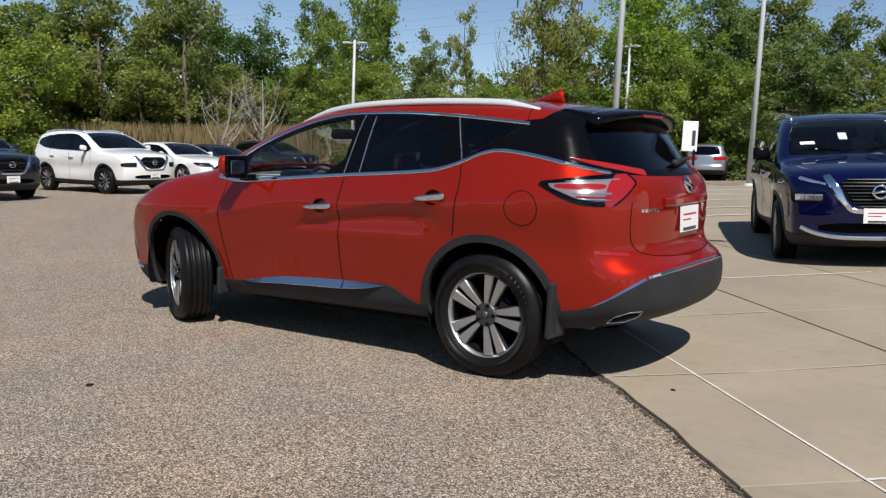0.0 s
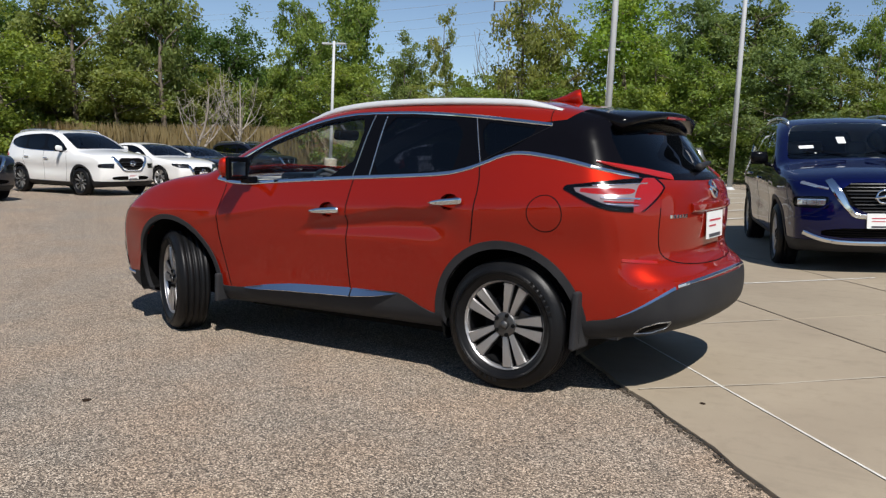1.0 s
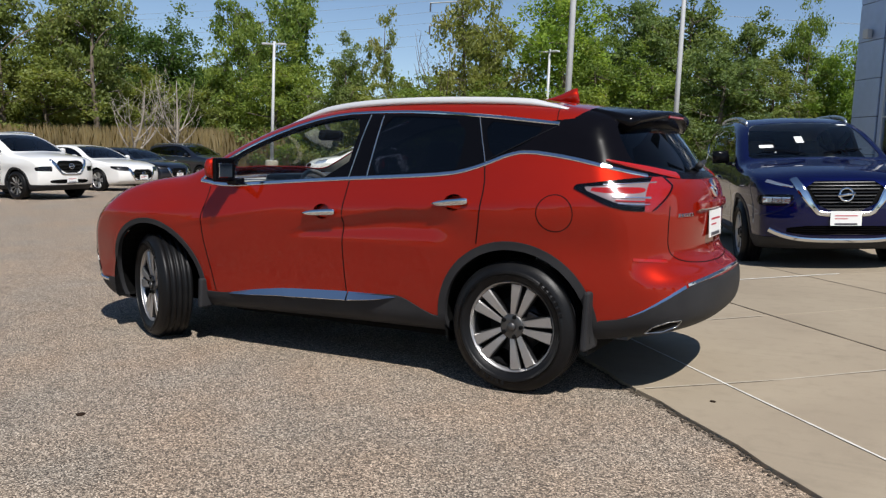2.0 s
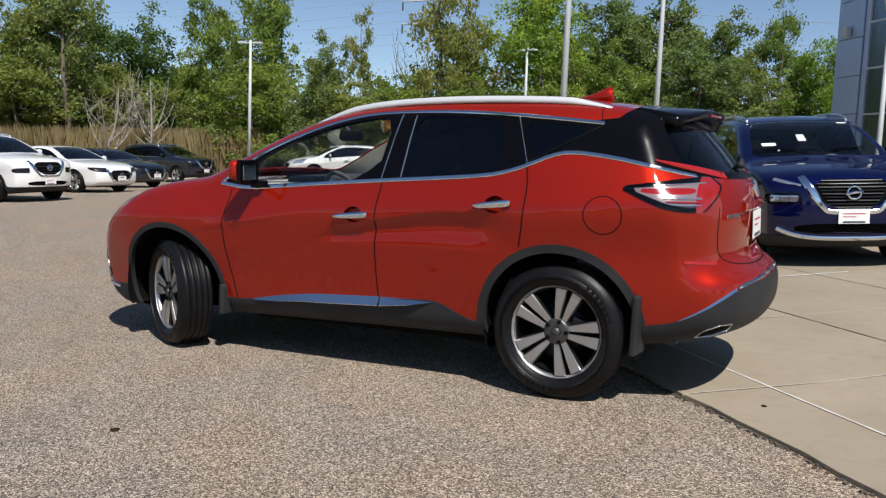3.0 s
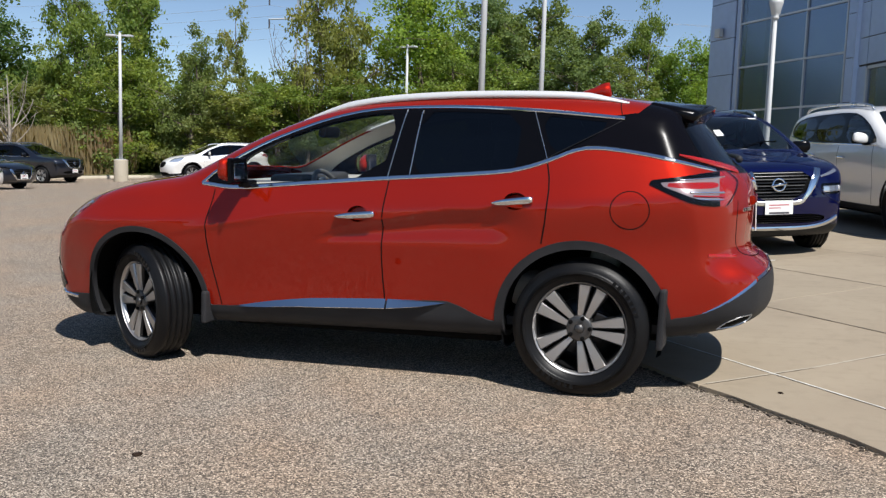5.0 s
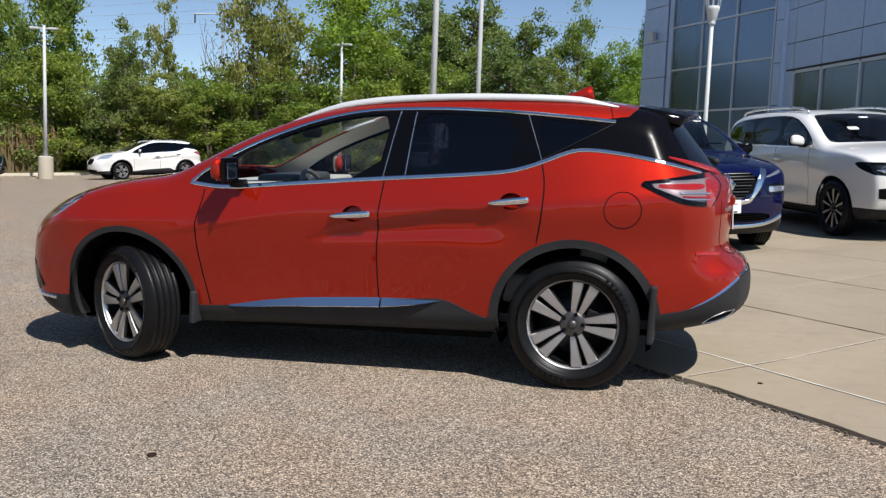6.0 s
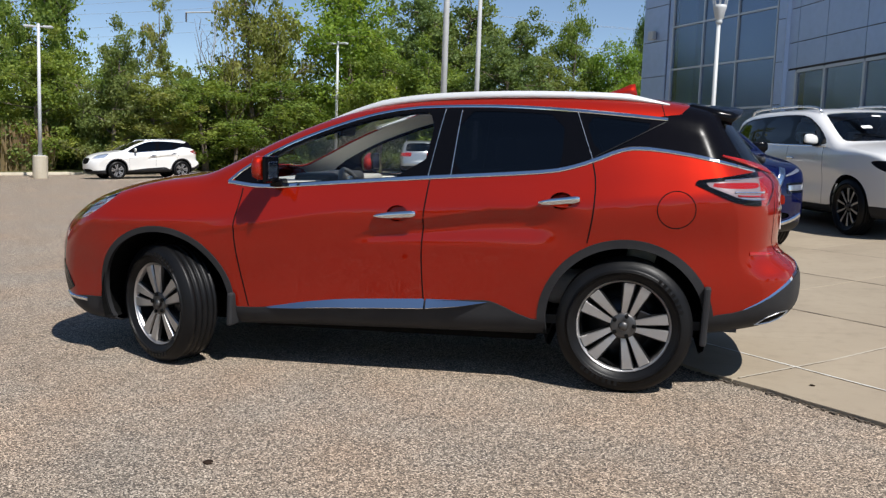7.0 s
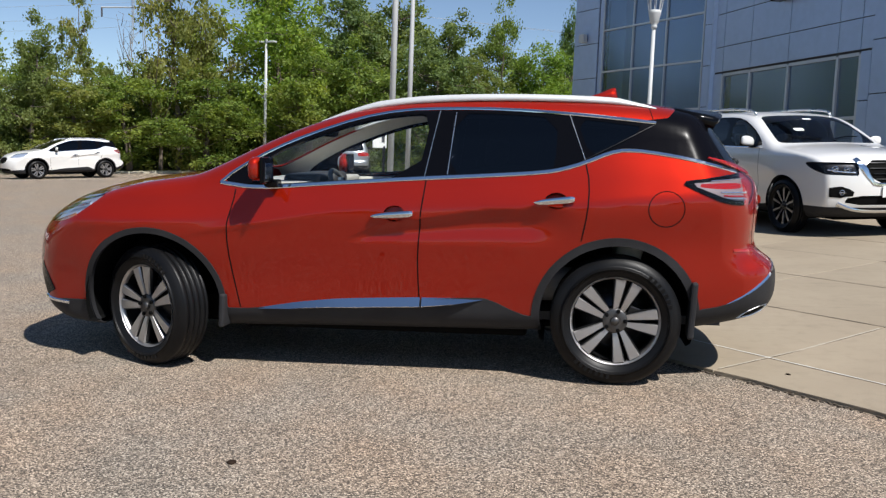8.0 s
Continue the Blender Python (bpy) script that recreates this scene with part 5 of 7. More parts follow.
def slab(i, j):
    s0, s1, n0, n1 = SL[i] + 0.004, SL[i + 1] - 0.004, NL[j] + (0 if j == 0 else 0.004), NL[j + 1] - 0.004
    k, bv = 7, 0.004
    top, low = [], []
    ring = [(s0 + (s1 - s0) * a / k, n0) for a in range(k)] + [(s1, n0 + (n1 - n0) * a / k) for a in range(k)] + [(s1 - (s1 - s0) * a / k, n1) for a in range(k)] + [(s0, n1 - (n1 - n0) * a / k) for a in range(k)]
    verts, faces = [], []
    cs, cn = (s0 + s1) / 2, (n0 + n1) / 2
    rnd = random.Random(i * 31 + j)
    dz = rnd.uniform(-0.0015, 0.0015)
    for q, (sh, z) in enumerate(((1.0, 0.004), (1.0, 0.020), (0.996, 0.023))):
        for s, n in ring:
            s2, n2 = cs + (s - cs) * sh, cn + (n - cn) * sh
            if j == 0 and n == n0:
                n2 += edge_wobble(s) * (1.0 if q else 1.25)
            x, y = sn(s2, n2)
            verts.append((x, y, ground(x, y) + z + dz - (0.02 if q == 0 else 0)))
    m = len(ring)
    for q in (0, 1):
        faces += [(q * m + a, q * m + (a + 1) % m, (q + 1) * m + (a + 1) % m, (q + 1) * m + a) for a in range(m)]
    faces.append(tuple(range(2 * m, 3 * m)))
    return mesh_of("slab", verts, faces, CONCRETE, False)


for i in range(len(SL) - 1):
    for j in range(len(NL) - 1):
        part("slab", slab(i, j), CONCRETE, pav)


def ground_band(name, pts, w, lift, mat, parent=None, label=""):
    """A thin painted or poured band on the lot."""
    bm = bmesh.new()
    last = None
    ln = line(pts, 60, 0)
    for k, (x, y) in enumerate(ln):
        d = ln[min(k + 1, 59)] - ln[max(k - 1, 0)]
        d = d / np.linalg.norm(d)
        ww = w * (1 + 0.25 * math.sin(k * 2.3) * math.sin(k * 0.7))
        row = [bm.verts.new((x + sg * d[1] * ww / 2, y - sg * d[0] * ww / 2, ground(x, y) + lift)) for sg in (-1, 1)]
        if last:
            bm.faces.new((last[0], row[0], row[1], last[1]))
        last = row
    return part(name, bm, mat, parent, label)


ground_band("joint_sealant", [sn(-1.0, 1.65), sn(7, 1.65)], 0.016, 0.027, WHITE_LINE, pav, "pale sealed joint")
for n, a, b in ((3.08, -3.2, 6.8), (4.6, -4.4, 5.6), (6.1, -5.4, 5.0), (7.6, -6, 4.5)):
    ground_band("dark_joint", [sn(a, n), sn(b, n)], 0.013, 0.0262, SOIL, pav, "dark open joint")
for q in (0.16, 1.78, 5.02):
    ground_band("pale_joint", [sn(q, 1.16), sn(q, 3.0)], 0.016, 0.0262, JOINT_FILL, pav, "pale filled joint")
ground_band("joint_sealant", [sn(-1.46, 3.1), sn(-1.46, 5.0)], 0.03, 0.028, WHITE_LINE, pav)
ground_band("joint_sealant", [sn(3.4, 1.65), sn(3.4, 3.0)], 0.02, 0.028, WHITE_LINE, pav)
for k, s in enumerate((-7.9, -9.6, -11.9, -14.7, -18.3)):
    st = ground_band("bay_line", [sn(s, 2.6 + 0.6 * k), sn(s, 11.5 + 1.0 * k)], 0.11, 0.034, WHITE_LINE)
    tagged(st, "white painted parking bay line", "road marking", "parking bay lines", "structure")

# dark grit gathered along the concrete's edge
bm = bmesh.new()
rnd = random.Random(5)
for k in range(520):
    s, off = rnd.uniform(-2.5, 7.0), abs(rnd.gauss(0, 0.012))
    x, y = sn(s, 1.12 + edge_wobble(s) - 0.006 - off)
    r = rnd.uniform(0.004, 0.011)
    box(bm, (-r, -r, -r * 0.4), (r, r, r * 0.6), Matrix.Translation((x, y, ground(x, y) + 0.003)) @ Matrix.Rotation(rnd.uniform(0, 6), 4, "Z"))
ob = part("edge_grit", bm, SOIL, None)
tagged(ob, "dark soil and grit along the slab edge", "grit", kind="stuff")
for k, (x, y, r) in enumerate([(-0.263, -2.356, 0.022), (2.44, -0.58, 0.015)]):
    bm = bmesh.new()
    bmesh.ops.create_icosphere(bm, subdivisions=2, radius=r)
    for v in bm.verts:
        v.co *= 1 + 0.35 * noise.noise(v.co * 60)
        v.co.z *= 0.35
    ob = part("clod", bm, CLOD, None, "", True)
    ob.matrix_world = upright(x, y, 40 * k, 0.003 + (0.023 if k == 1 else 0))
    tagged(ob, "small dark clod of dirt on the paving", "dirt")


# ---- poles and lamps ----
def light_pole(x, y, height, r, arms, base=0.0, name="light_pole"):
    root = thing(name, upright(x, y), "tall pale steel light pole" + (" on a concrete plinth" if base else ""), "light pole", "car park light poles")
    if base:
        bm = revolve([(0.0, -0.3), (0.30, -0.3), (0.30, base - 0.03), (0.27, base), (0.0, base)], 20, "z")
        part("plinth", bm, KERB, root, "concrete plinth")
    part("shaft", tube([(0, 0, base - 0.1), (0, 0, height * 0.5), (0, 0, height)], r, 14, taper=[r, r * 0.85, r * 0.7]), POLE_PAINT, root, "", True)
    part("base_plate", boxes(((-r * 1.8, -r * 1.8, base), (r * 1.8, r * 1.8, base + 0.03))), POLE_PAINT, root)
    for a in arms:
        arm = new("arm")
        arm.parent, arm.matrix_local = root, pose(0, 0, height - 0.12, 0, 0, a)
        part("bracket", boxes(((0, -0.03, -0.03), (0.24, 0.03, 0.03)), bevel=0.008), POLE_PAINT, arm)
        part("lamp_head", boxes(((0.2, -0.13, -0.05), (0.56, 0.13, 0.04)), bevel=0.025), POLE_PAINT, arm, "flat rectangular lamp head")
    return root


light_pole(-23.0, 25.98, 6.38, 0.085, (20, 200), 0.95)
light_pole(-13.47, 35.77, 6.6, 0.085, (-20, 185), 0.9)


def flag_pole(x, y, r, height):
    root = thing("flagpole", upright(x, y), "plain white tapered flagpole", "flagpole", "flagpoles")
    part("shaft", tube([(0, 0, 0), (0, 0, height * 0.4), (0, 0, height)], r, 16, taper=[r, r * 0.92, r * 0.5]), POLE_PAINT, root, "", True)
    part("collar", revolve([(r, 0.12), (r * 1.9, 0.04), (r * 2.2, 0.0), (r, 0.0)], 20, "z"), POLE_PAINT, root, "", True)
    part("finial", revolve([(0.0, height + 0.1), (0.05, height + 0.05), (0.0, height)], 12, "z"), SATIN, root, "", True)


flag_pole(-1.53, 7.42, 0.05, 9.5)
flag_pole(-4.52, 26.07, 0.095, 12.0)


def lantern(x, y):
    root = thing("street_lamp", upright(x, y), "white lantern street lamp on a slim round post", "street lamp")
    part("post", tube([(0, 0, 0), (0, 0, 1.2), (0, 0, 3.62)], 0.045, 16, taper=[0.058, 0.045, 0.036]), POLE_PAINT, root, "", True)
    part("post_foot", revolve([(0.16, 0.0), (0.15, 0.12), (0.1, 0.3), (0.075, 0.45)], 20, "z"), POLE_PAINT, root, "", True)
    part("capital", revolve([(0.036, 3.48), (0.065, 3.50), (0.065, 3.54), (0.05, 3.56), (0.085, 3.60), (0.105, 3.72), (0.125, 3.78), (0.125, 3.84), (0.0, 3.84)], 20, "z"), POLE_PAINT, root, "", True)
    part("lantern_glass", revolve([(0.12, 3.84), (0.19, 4.3), (0.17, 4.34)], 8, "z"), LENS, root, "clear glass lantern")
    for k in range(8):
        a = 2 * math.pi * k / 8
        c, n = math.cos(a), math.sin(a)
        part("lantern_bar", tube([(0.122 * c, 0.122 * n, 3.84), (0.19 * c, 0.19 * n, 4.31)], 0.008, 5), POLE_PAINT, root)
    part("lantern_roof", revolve([(0.20, 4.32), (0.19, 4.36), (0.08, 4.52), (0.03, 4.6), (0.0, 4.66)], 8, "z"), POLE_PAINT, root)


lantern(2.80, 12.05)


# ---- dealership building ----
def wall_frame(a, b):
    d = Vector((b[0] - a[0], b[1] - a[1], 0))
    ln = d.length
    d.normalize()
    out = Vector((d.y, -d.x, 0))
    m = Matrix(((d.x, -out.x, 0, a[0]), (d.y, -out.y, 0, a[1]), (0, 0, 1, 0), (0, 0, 0, 1)))
    return m, ln


def panel_piece(parent, u0, u1, z0, z1, proud=0.0, gap=0.010):
    bm = boxes(((u0 + gap, -0.03 - proud, z0 + gap), (u1 - gap, 0.0, z1 - gap)), bevel=0.004)
    return part("panel", bm, PANEL, parent)


def glazing(parent, us, zs, thick=0.05, proud=0.03):
    """Mullions, transoms and panes over a grid."""
    w = new("window")
    w.parent = parent
    for u in us:
        part("mullion", boxes(((u - thick / 2, -proud, zs[0]), (u + thick / 2, 0.06, zs[-1])), bevel=0.005), MULLION, w)
    for z in zs:
        for a, b in zip(us, us[1:]):
            part("transom", boxes(((a + thick / 2, -proud + 0.004, z - thick / 2), (b - thick / 2, 0.06, z + thick / 2))), MULLION, w)
    for a, b in zip(us, us[1:]):
        for c, d in zip(zs, zs[1:]):
            part("pane", boxes(((a + thick / 2, 0.02, c + thick / 2), (b - thick / 2, 0.026, d - thick / 2))), CURTAIN, w)
    return w


BZ, TOP = 0.55, 9.2
bld = thing("dealership_building", Matrix.Identity(4), "grey metal-panelled showroom with tall dark glazing", "building")
A0, A1, A2, B1 = (1.42, 23.15), (4.95, 18.05), (5.02, 17.95), (10.0, 5.35)
mA, lA = wall_frame(A0, A1)
wa = new("wall")
wa.parent, wa.matrix_local = bld, mA
c0 = 1.49
c1 = c0 + 4.36
us = [c0, c0 + 1.43, c0 + 2.88, c1]
zs = [0.72, 1.60, 2.88, 4.15, 5.42, 6.69, 7.9]
part("backing", boxes(((0, 0.0, BZ - 0.6), (c0 - 0.04, 0.25, TOP)), ((c1 + 0.04, 0.0, BZ - 0.6), (lA, 0.25, TOP)), ((c0 - 0.04, 0.0, 7.95), (c1 + 0.04, 0.25, TOP))), JOINT, wa)
glazing(wa, us, zs)
for k in range(8):
    z0, z1 = 0.75 + 1.08 * k, 0.75 + 1.08 * (k + 1)
    panel_piece(wa, 0.02, c0 - 0.22, z0, z1, 0.02)
    panel_piece(wa, c1 + 0.06, lA - 0.01, z0, z1, 0.02)
part("reveal", boxes(((c0 - 0.2, -0.01, 0.7), (c0 - 0.03, 0.05, 8.0))), PANEL, wa, "narrow metal reveal")
mB, lB = wall_frame(A2, B1)
wb = new("wall")
wb.parent, wb.matrix_local = bld, mB
g0, g1 = 0.42, 5.45
ug = [g0, g0 + 1.2, g0 + 2.69, g0 + 4.35, g1]
part("backing", boxes(((0, 0.0, BZ - 0.6), (g0 - 0.02, 0.25, TOP)), ((g1 + 0.02, 0.0, BZ - 0.6), (lB, 0.25, TOP)), ((g0 - 0.02, 0.0, 3.72), (g1 + 0.02, 0.25, TOP))), JOINT, wb)
glazing(wb, ug, [0.75, 2.42, 3.70], 0.07)
cols = [0.0, g0, g0 + 1.2, g0 + 2.69, g0 + 4.35, g1, g1 + 0.35]
rows = [3.78, 4.42, 5.27, 6.12, 6.97, 7.82, 8.67]
for z0, z1 in zip(rows, rows[1:]):
    for a, b in zip(cols, cols[1:]):
        panel_piece(wb, a, b, z0, z1)
for k in range(3):
    panel_piece(wb, 0.0, g0 - 0.02, 0.75 + 1.0 * k, 1.75 + 1.0 * k)
for k in range(8):
    for q in range(4):
        if q == 0 and k < 3:
            panel_piece(wb, g1 + 0.04, g1 + 0.35, 0.75 + 1.0 * k, 1.75 + 1.0 * k, 0.02)
        panel_piece(wb, g1 + 0.35 + 1.9 * q, g1 + 2.25 + 1.9 * q, 0.75 + 1.06 * k, 1.81 + 1.06 * k, 0.03)
part("corner_post", boxes(((4.90, 17.92, BZ - 0.6), (5.08, 18.10, TOP - 0.1)), bevel=0.01), PANEL, bld)
# side wall, back and roof close the block
mC, lC = wall_frame((5.5, 34.0), A0)
wc = new("wall")
wc.parent, wc.matrix_local = bld, mC
part("backing", boxes(((0, 0, BZ - 0.6), (lC, 0.25, TOP))), PANEL, wc)
bm = bmesh.new()
top = [bm.verts.new((*p, TOP)) for p in (A0, A1, A2, B1, (24, 8), (22, 34), (5.5, 34))]
bm.faces.new(top)
bmesh.ops.extrude_face_region(bm, geom=bm.faces[:])
bmesh.ops.translate(bm, verts=[v for v in bm.verts if v not in top], vec=(0, 0, 0.3))
part("roof", bm, PANEL, bld)
# solid block behind the glass; its pale blue-grey stands in for reflected sky
inner = bmesh.new()
lowv = [inner.verts.new((*p, 0.72)) for p in ((3.0, 23.0), (6.2, 18.2), (10.6, 7), (22, 9), (20, 32), (7, 32))]
inner.faces.new(lowv)
r = bmesh.ops.extrude_face_region(inner, geom=inner.faces[:])
bmesh.ops.translate(inner, verts=[v for v in r["geom"] if isinstance(v, bmesh.types.BMVert)], vec=(0, 0, 8.2))
part("showroom_interior", inner, plain("pale_glass_backing", (0.55, 0.60, 0.64), 0.8), bld)
# wall light and camera
lampw = thing("wall_light", mA @ pose(0.62, -0.03, 5.25), "small grey wall-mounted floodlight", "wall light")
part("housing", boxes(((-0.13, -0.2, -0.12), (0.13, -0.05, 0.14)), bevel=0.02), POLE_PAINT, lampw)
part("arm", boxes(((-0.04, -0.06, -0.03), (0.04, 0.0, 0.03))), POLE_PAINT, lampw)
camw = thing("security_camera", mB @ pose(2.9, -0.03, 5.25), "black wall-mounted security camera", "camera")
part("case", boxes(((-0.16, -0.34, -0.1), (0.16, -0.06, 0.1)), bevel=0.03), GLOSS_BLACK, camw)
part("mount", boxes(((-0.05, -0.08, -0.05), (0.05, 0.0, 0.05))), GLOSS_BLACK, camw)


# ---- trees ----
def leaves(centres, count, size, rng, droop=0.0, ragged=0.6):
    """Quads shaped like leaves, lying on the outer side of clumps (x, y, z, radius) and facing outwards."""
    w = centres[:, 3] ** 2
    c = centres[rng.choice(len(centres), count, p=w / w.sum())]
    u = rng.normal(size=(count, 3)) + (0, 0, 0.25)
    u /= np.linalg.norm(u, axis=1)[:, None]
    out = 0.3 + 0.7 * rng.random((count, 1)) ** 0.6 + ragged * np.maximum(0, rng.normal(size=(count, 1)))
    p = c[:, :3] + u * c[:, 3:4] * out * (1, 1, 0.8)
    p[:, 2] -= droop * rng.random(count) * c[:, 3]
    n = u + rng.normal(size=(count, 3)) * 0.85
    d = np.cross(n, rng.normal(size=(count, 3)))
    d[:, 2] -= droop * np.linalg.norm(d, axis=1)
    d /= np.linalg.norm(d, axis=1)[:, None]
    e = np.cross(d, n)
    e /= np.linalg.norm(e, axis=1)[:, None]
    s = size * rng.uniform(0.55, 1.45, (count, 1))
    return np.stack([p - d * s * 0.6, p + e * s * 0.36, p + d * s * 0.6, p - e * s * 0.36], 1).reshape(-1, 3)


def leaf_mesh(name, V, mat):
    n = len(V) // 4
    me = bpy.data.meshes.new(name)
    me.vertices.add(len(V)), me.loops.add(len(V)), me.polygons.add(n)
    me.vertices.foreach_set("co", V.ravel())
    me.loops.foreach_set("vertex_index", np.arange(len(V)))
    me.polygons.foreach_set("loop_start", np.arange(0, len(V), 4))
    me.polygons.foreach_set("loop_total", np.full(n, 4))
    me.materials.append(mat)
    me.update()
    return me


def make_tree(mat, seed, leaves_n, low=0.15, limbs=18, pads=7, clump=(0.45, 0.85), lean=0.0, wide=1.0, shape=1.0, size=0.15, droop=0.0, twin=False, bark=BARK):
    """A tree 10 m high: tapered stem (or two), forked limbs and clumps of leaves with gaps. shape: how far up the crown is widest. Returns the thing."""
    rng = np.random.default_rng(seed)
    root = new("tree")
    bm = bmesh.new()
    cl = []
    for stem in range(2 if twin else 1):
        foot = np.array(((stem - 0.5) * 0.9 if twin else 0.0, 0.0, -0.4))
        top = np.array((lean + ((stem - 0.5) * 2.6 if twin else 0.0), 0.25 * rng.normal(), 8.6 - 1.3 * stem))
        trunk = [foot, foot * 0.9 + (0.1 * rng.normal(), 0.1 * rng.normal(), 2.2), foot * 0.4 + top * 0.5 + rng.normal(size=3) * 0.25, top * 0.78 + rng.normal(size=3) * 0.25, top]
        trunk = line(trunk, 14, 2)
        tube(trunk, 0.2, 8, bm, taper=list(np.linspace(0.22, 0.025, 14)))
        for k in range(limbs):
            f = low + (0.98 - low) * (k + rng.random()) / limbs
            b = trunk[min(13, int(f * 13))]
            a = k * 2.4 + rng.normal() * 0.5
            fill = math.sin(math.pi * min(1.0, 0.12 + 0.88 * f ** shape)) ** 0.7
            reach = wide * (2.7 * fill + 0.25) * rng.uniform(0.5, 1.15)
            end = b + np.array((math.cos(a) * reach, math.sin(a) * reach, reach * rng.uniform(0.1, 0.7)))
            ln = line([b, (b + end) / 2 + np.array((0, 0, -0.15)) + rng.normal(size=3) * 0.2, end], 6, 1)
            tube(ln, 0.05, 5, bm, taper=list(np.linspace(0.085 * (1.15 - f * 0.7), 0.012, 6)))
            for q in range(pads):
                u = 0.35 + 0.7 * (q + rng.random()) / pads
                s = b + (end - b) * min(u, 1.0)
                c = b + (end - b) * u + rng.normal(size=3) * (0.42, 0.42, 0.34) * (0.4 + wide)
                cl.append((*c, rng.uniform(*clump) * (1.0 - 0.4 * u)))
                tube([s, (s + c) / 2 + (0, 0, -0.05), c], 0.015, 4, bm, taper=[0.022, 0.014, 0.006])
        for q in range(4):
            cl.append((*(top + rng.normal(size=3) * (0.45, 0.45, 0.5) * wide + (0, 0, 0.5)), clump[0]))
    part("trunk", bm, bark, root, "", True)
    V = leaves(np.array(cl), leaves_n, size, rng, droop)
    part("crown", leaf_mesh("crown", V, mat), mat, root)
    return root


def make_bush(mat, seed, count, size=0.145):
    rng = np.random.default_rng(seed)
    root = new("shrub")
    bm = bmesh.new()
    cl = []
    for k in range(11):
        a, r, h = rng.uniform(0, 6.28), rng.uniform(0.3, 1.6), rng.uniform(0.9, 2.9)
        end = np.array((math.cos(a) * r, math.sin(a) * r, h))
        tube([(0.15 * math.cos(a), 0.15 * math.sin(a), -0.3), end * 0.55 + (0, 0, 0.1), end], 0.02, 5, bm, taper=[0.04, 0.025, 0.008])
        for q in range(4):
            u = rng.uniform(0.15, 1.02)
            cl.append((*(end * u + rng.normal(size=3) * 0.25), rng.uniform(0.28, 0.6)))
    part("stems", bm, BARK, root, "", True)
    V = leaves(np.array(cl), count, size, rng, 0.15)
    V[:, 2] = np.maximum(V[:, 2], -0.1)
    part("foliage", leaf_mesh("foliage", V, mat), mat, root)
    return root


KINDS = {"A": ("green-leaved tree at the wood's edge", [make_tree(LEAF_A, 1, 18000), make_tree(LEAF_A, 2, 17000, lean=0.8, wide=0.95)]),
         "B": ("bright yellow-green tree with a broad billowing crown", [make_tree(LEAF_B, 3, 19500, low=0.25, wide=1.15, pads=8, clump=(0.5, 1.0), shape=1.1)]),
         "C": ("dark green tree with a dense round crown", [make_tree(LEAF_C, 4, 18500, wide=1.05, pads=8, clump=(0.55, 0.95), shape=0.9), make_tree(LEAF_C, 5, 17500, pads=8, clump=(0.5, 0.9))]),
         "D": ("olive-leaved tree at the wood's edge", [make_tree(LEAF_D, 6, 16500, low=0.1, clump=(0.4, 0.75)), make_tree(LEAF_D, 7, 16500, low=0.1, lean=-0.7, clump=(0.4, 0.75))]),
         "S": ("slender leaning tree with thin foliage", [make_tree(LEAF_D, 8, 8200, low=0.22, limbs=11, pads=5, lean=-1.5, wide=0.8, clump=(0.32, 0.62), droop=0.3)]),
         "T": ("tall airy tree with a dark forked trunk", [make_tree(LEAF_A, 12, 16000, low=0.34, limbs=13, pads=6, clump=(0.45, 0.9), twin=False, lean=0.7, shape=1.1), make_tree(LEAF_D, 13, 14500, low=0.36, limbs=10, pads=6, clump=(0.4, 0.8), twin=True, wide=0.8)]),
         "W": ("broad grey-green tree with fine dense foliage", [make_tree(LEAF_W, 14, 21000, low=0.1, limbs=20, pads=8, clump=(0.4, 0.7), wide=1.1, size=0.145, shape=0.95), make_tree(LEAF_W, 15, 21000, low=0.1, limbs=20, pads=8, clump=(0.4, 0.7), size=0.145)]),
         "Y": ("tall narrow tree with yellowing hanging leaves", [make_tree(LEAF_Y, 9, 15500, low=0.18, limbs=12, pads=7, wide=0.8, droop=0.9, twin=True, clump=(0.4, 0.75), shape=1.3)]),
         "K": ("unseen green tree added across the lot for reflections", [make_tree(LEAF_A, 16, 3200, clump=(0.6, 1.1), size=0.34), make_tree(LEAF_C, 17, 3200, clump=(0.6, 1.1), size=0.34)])}
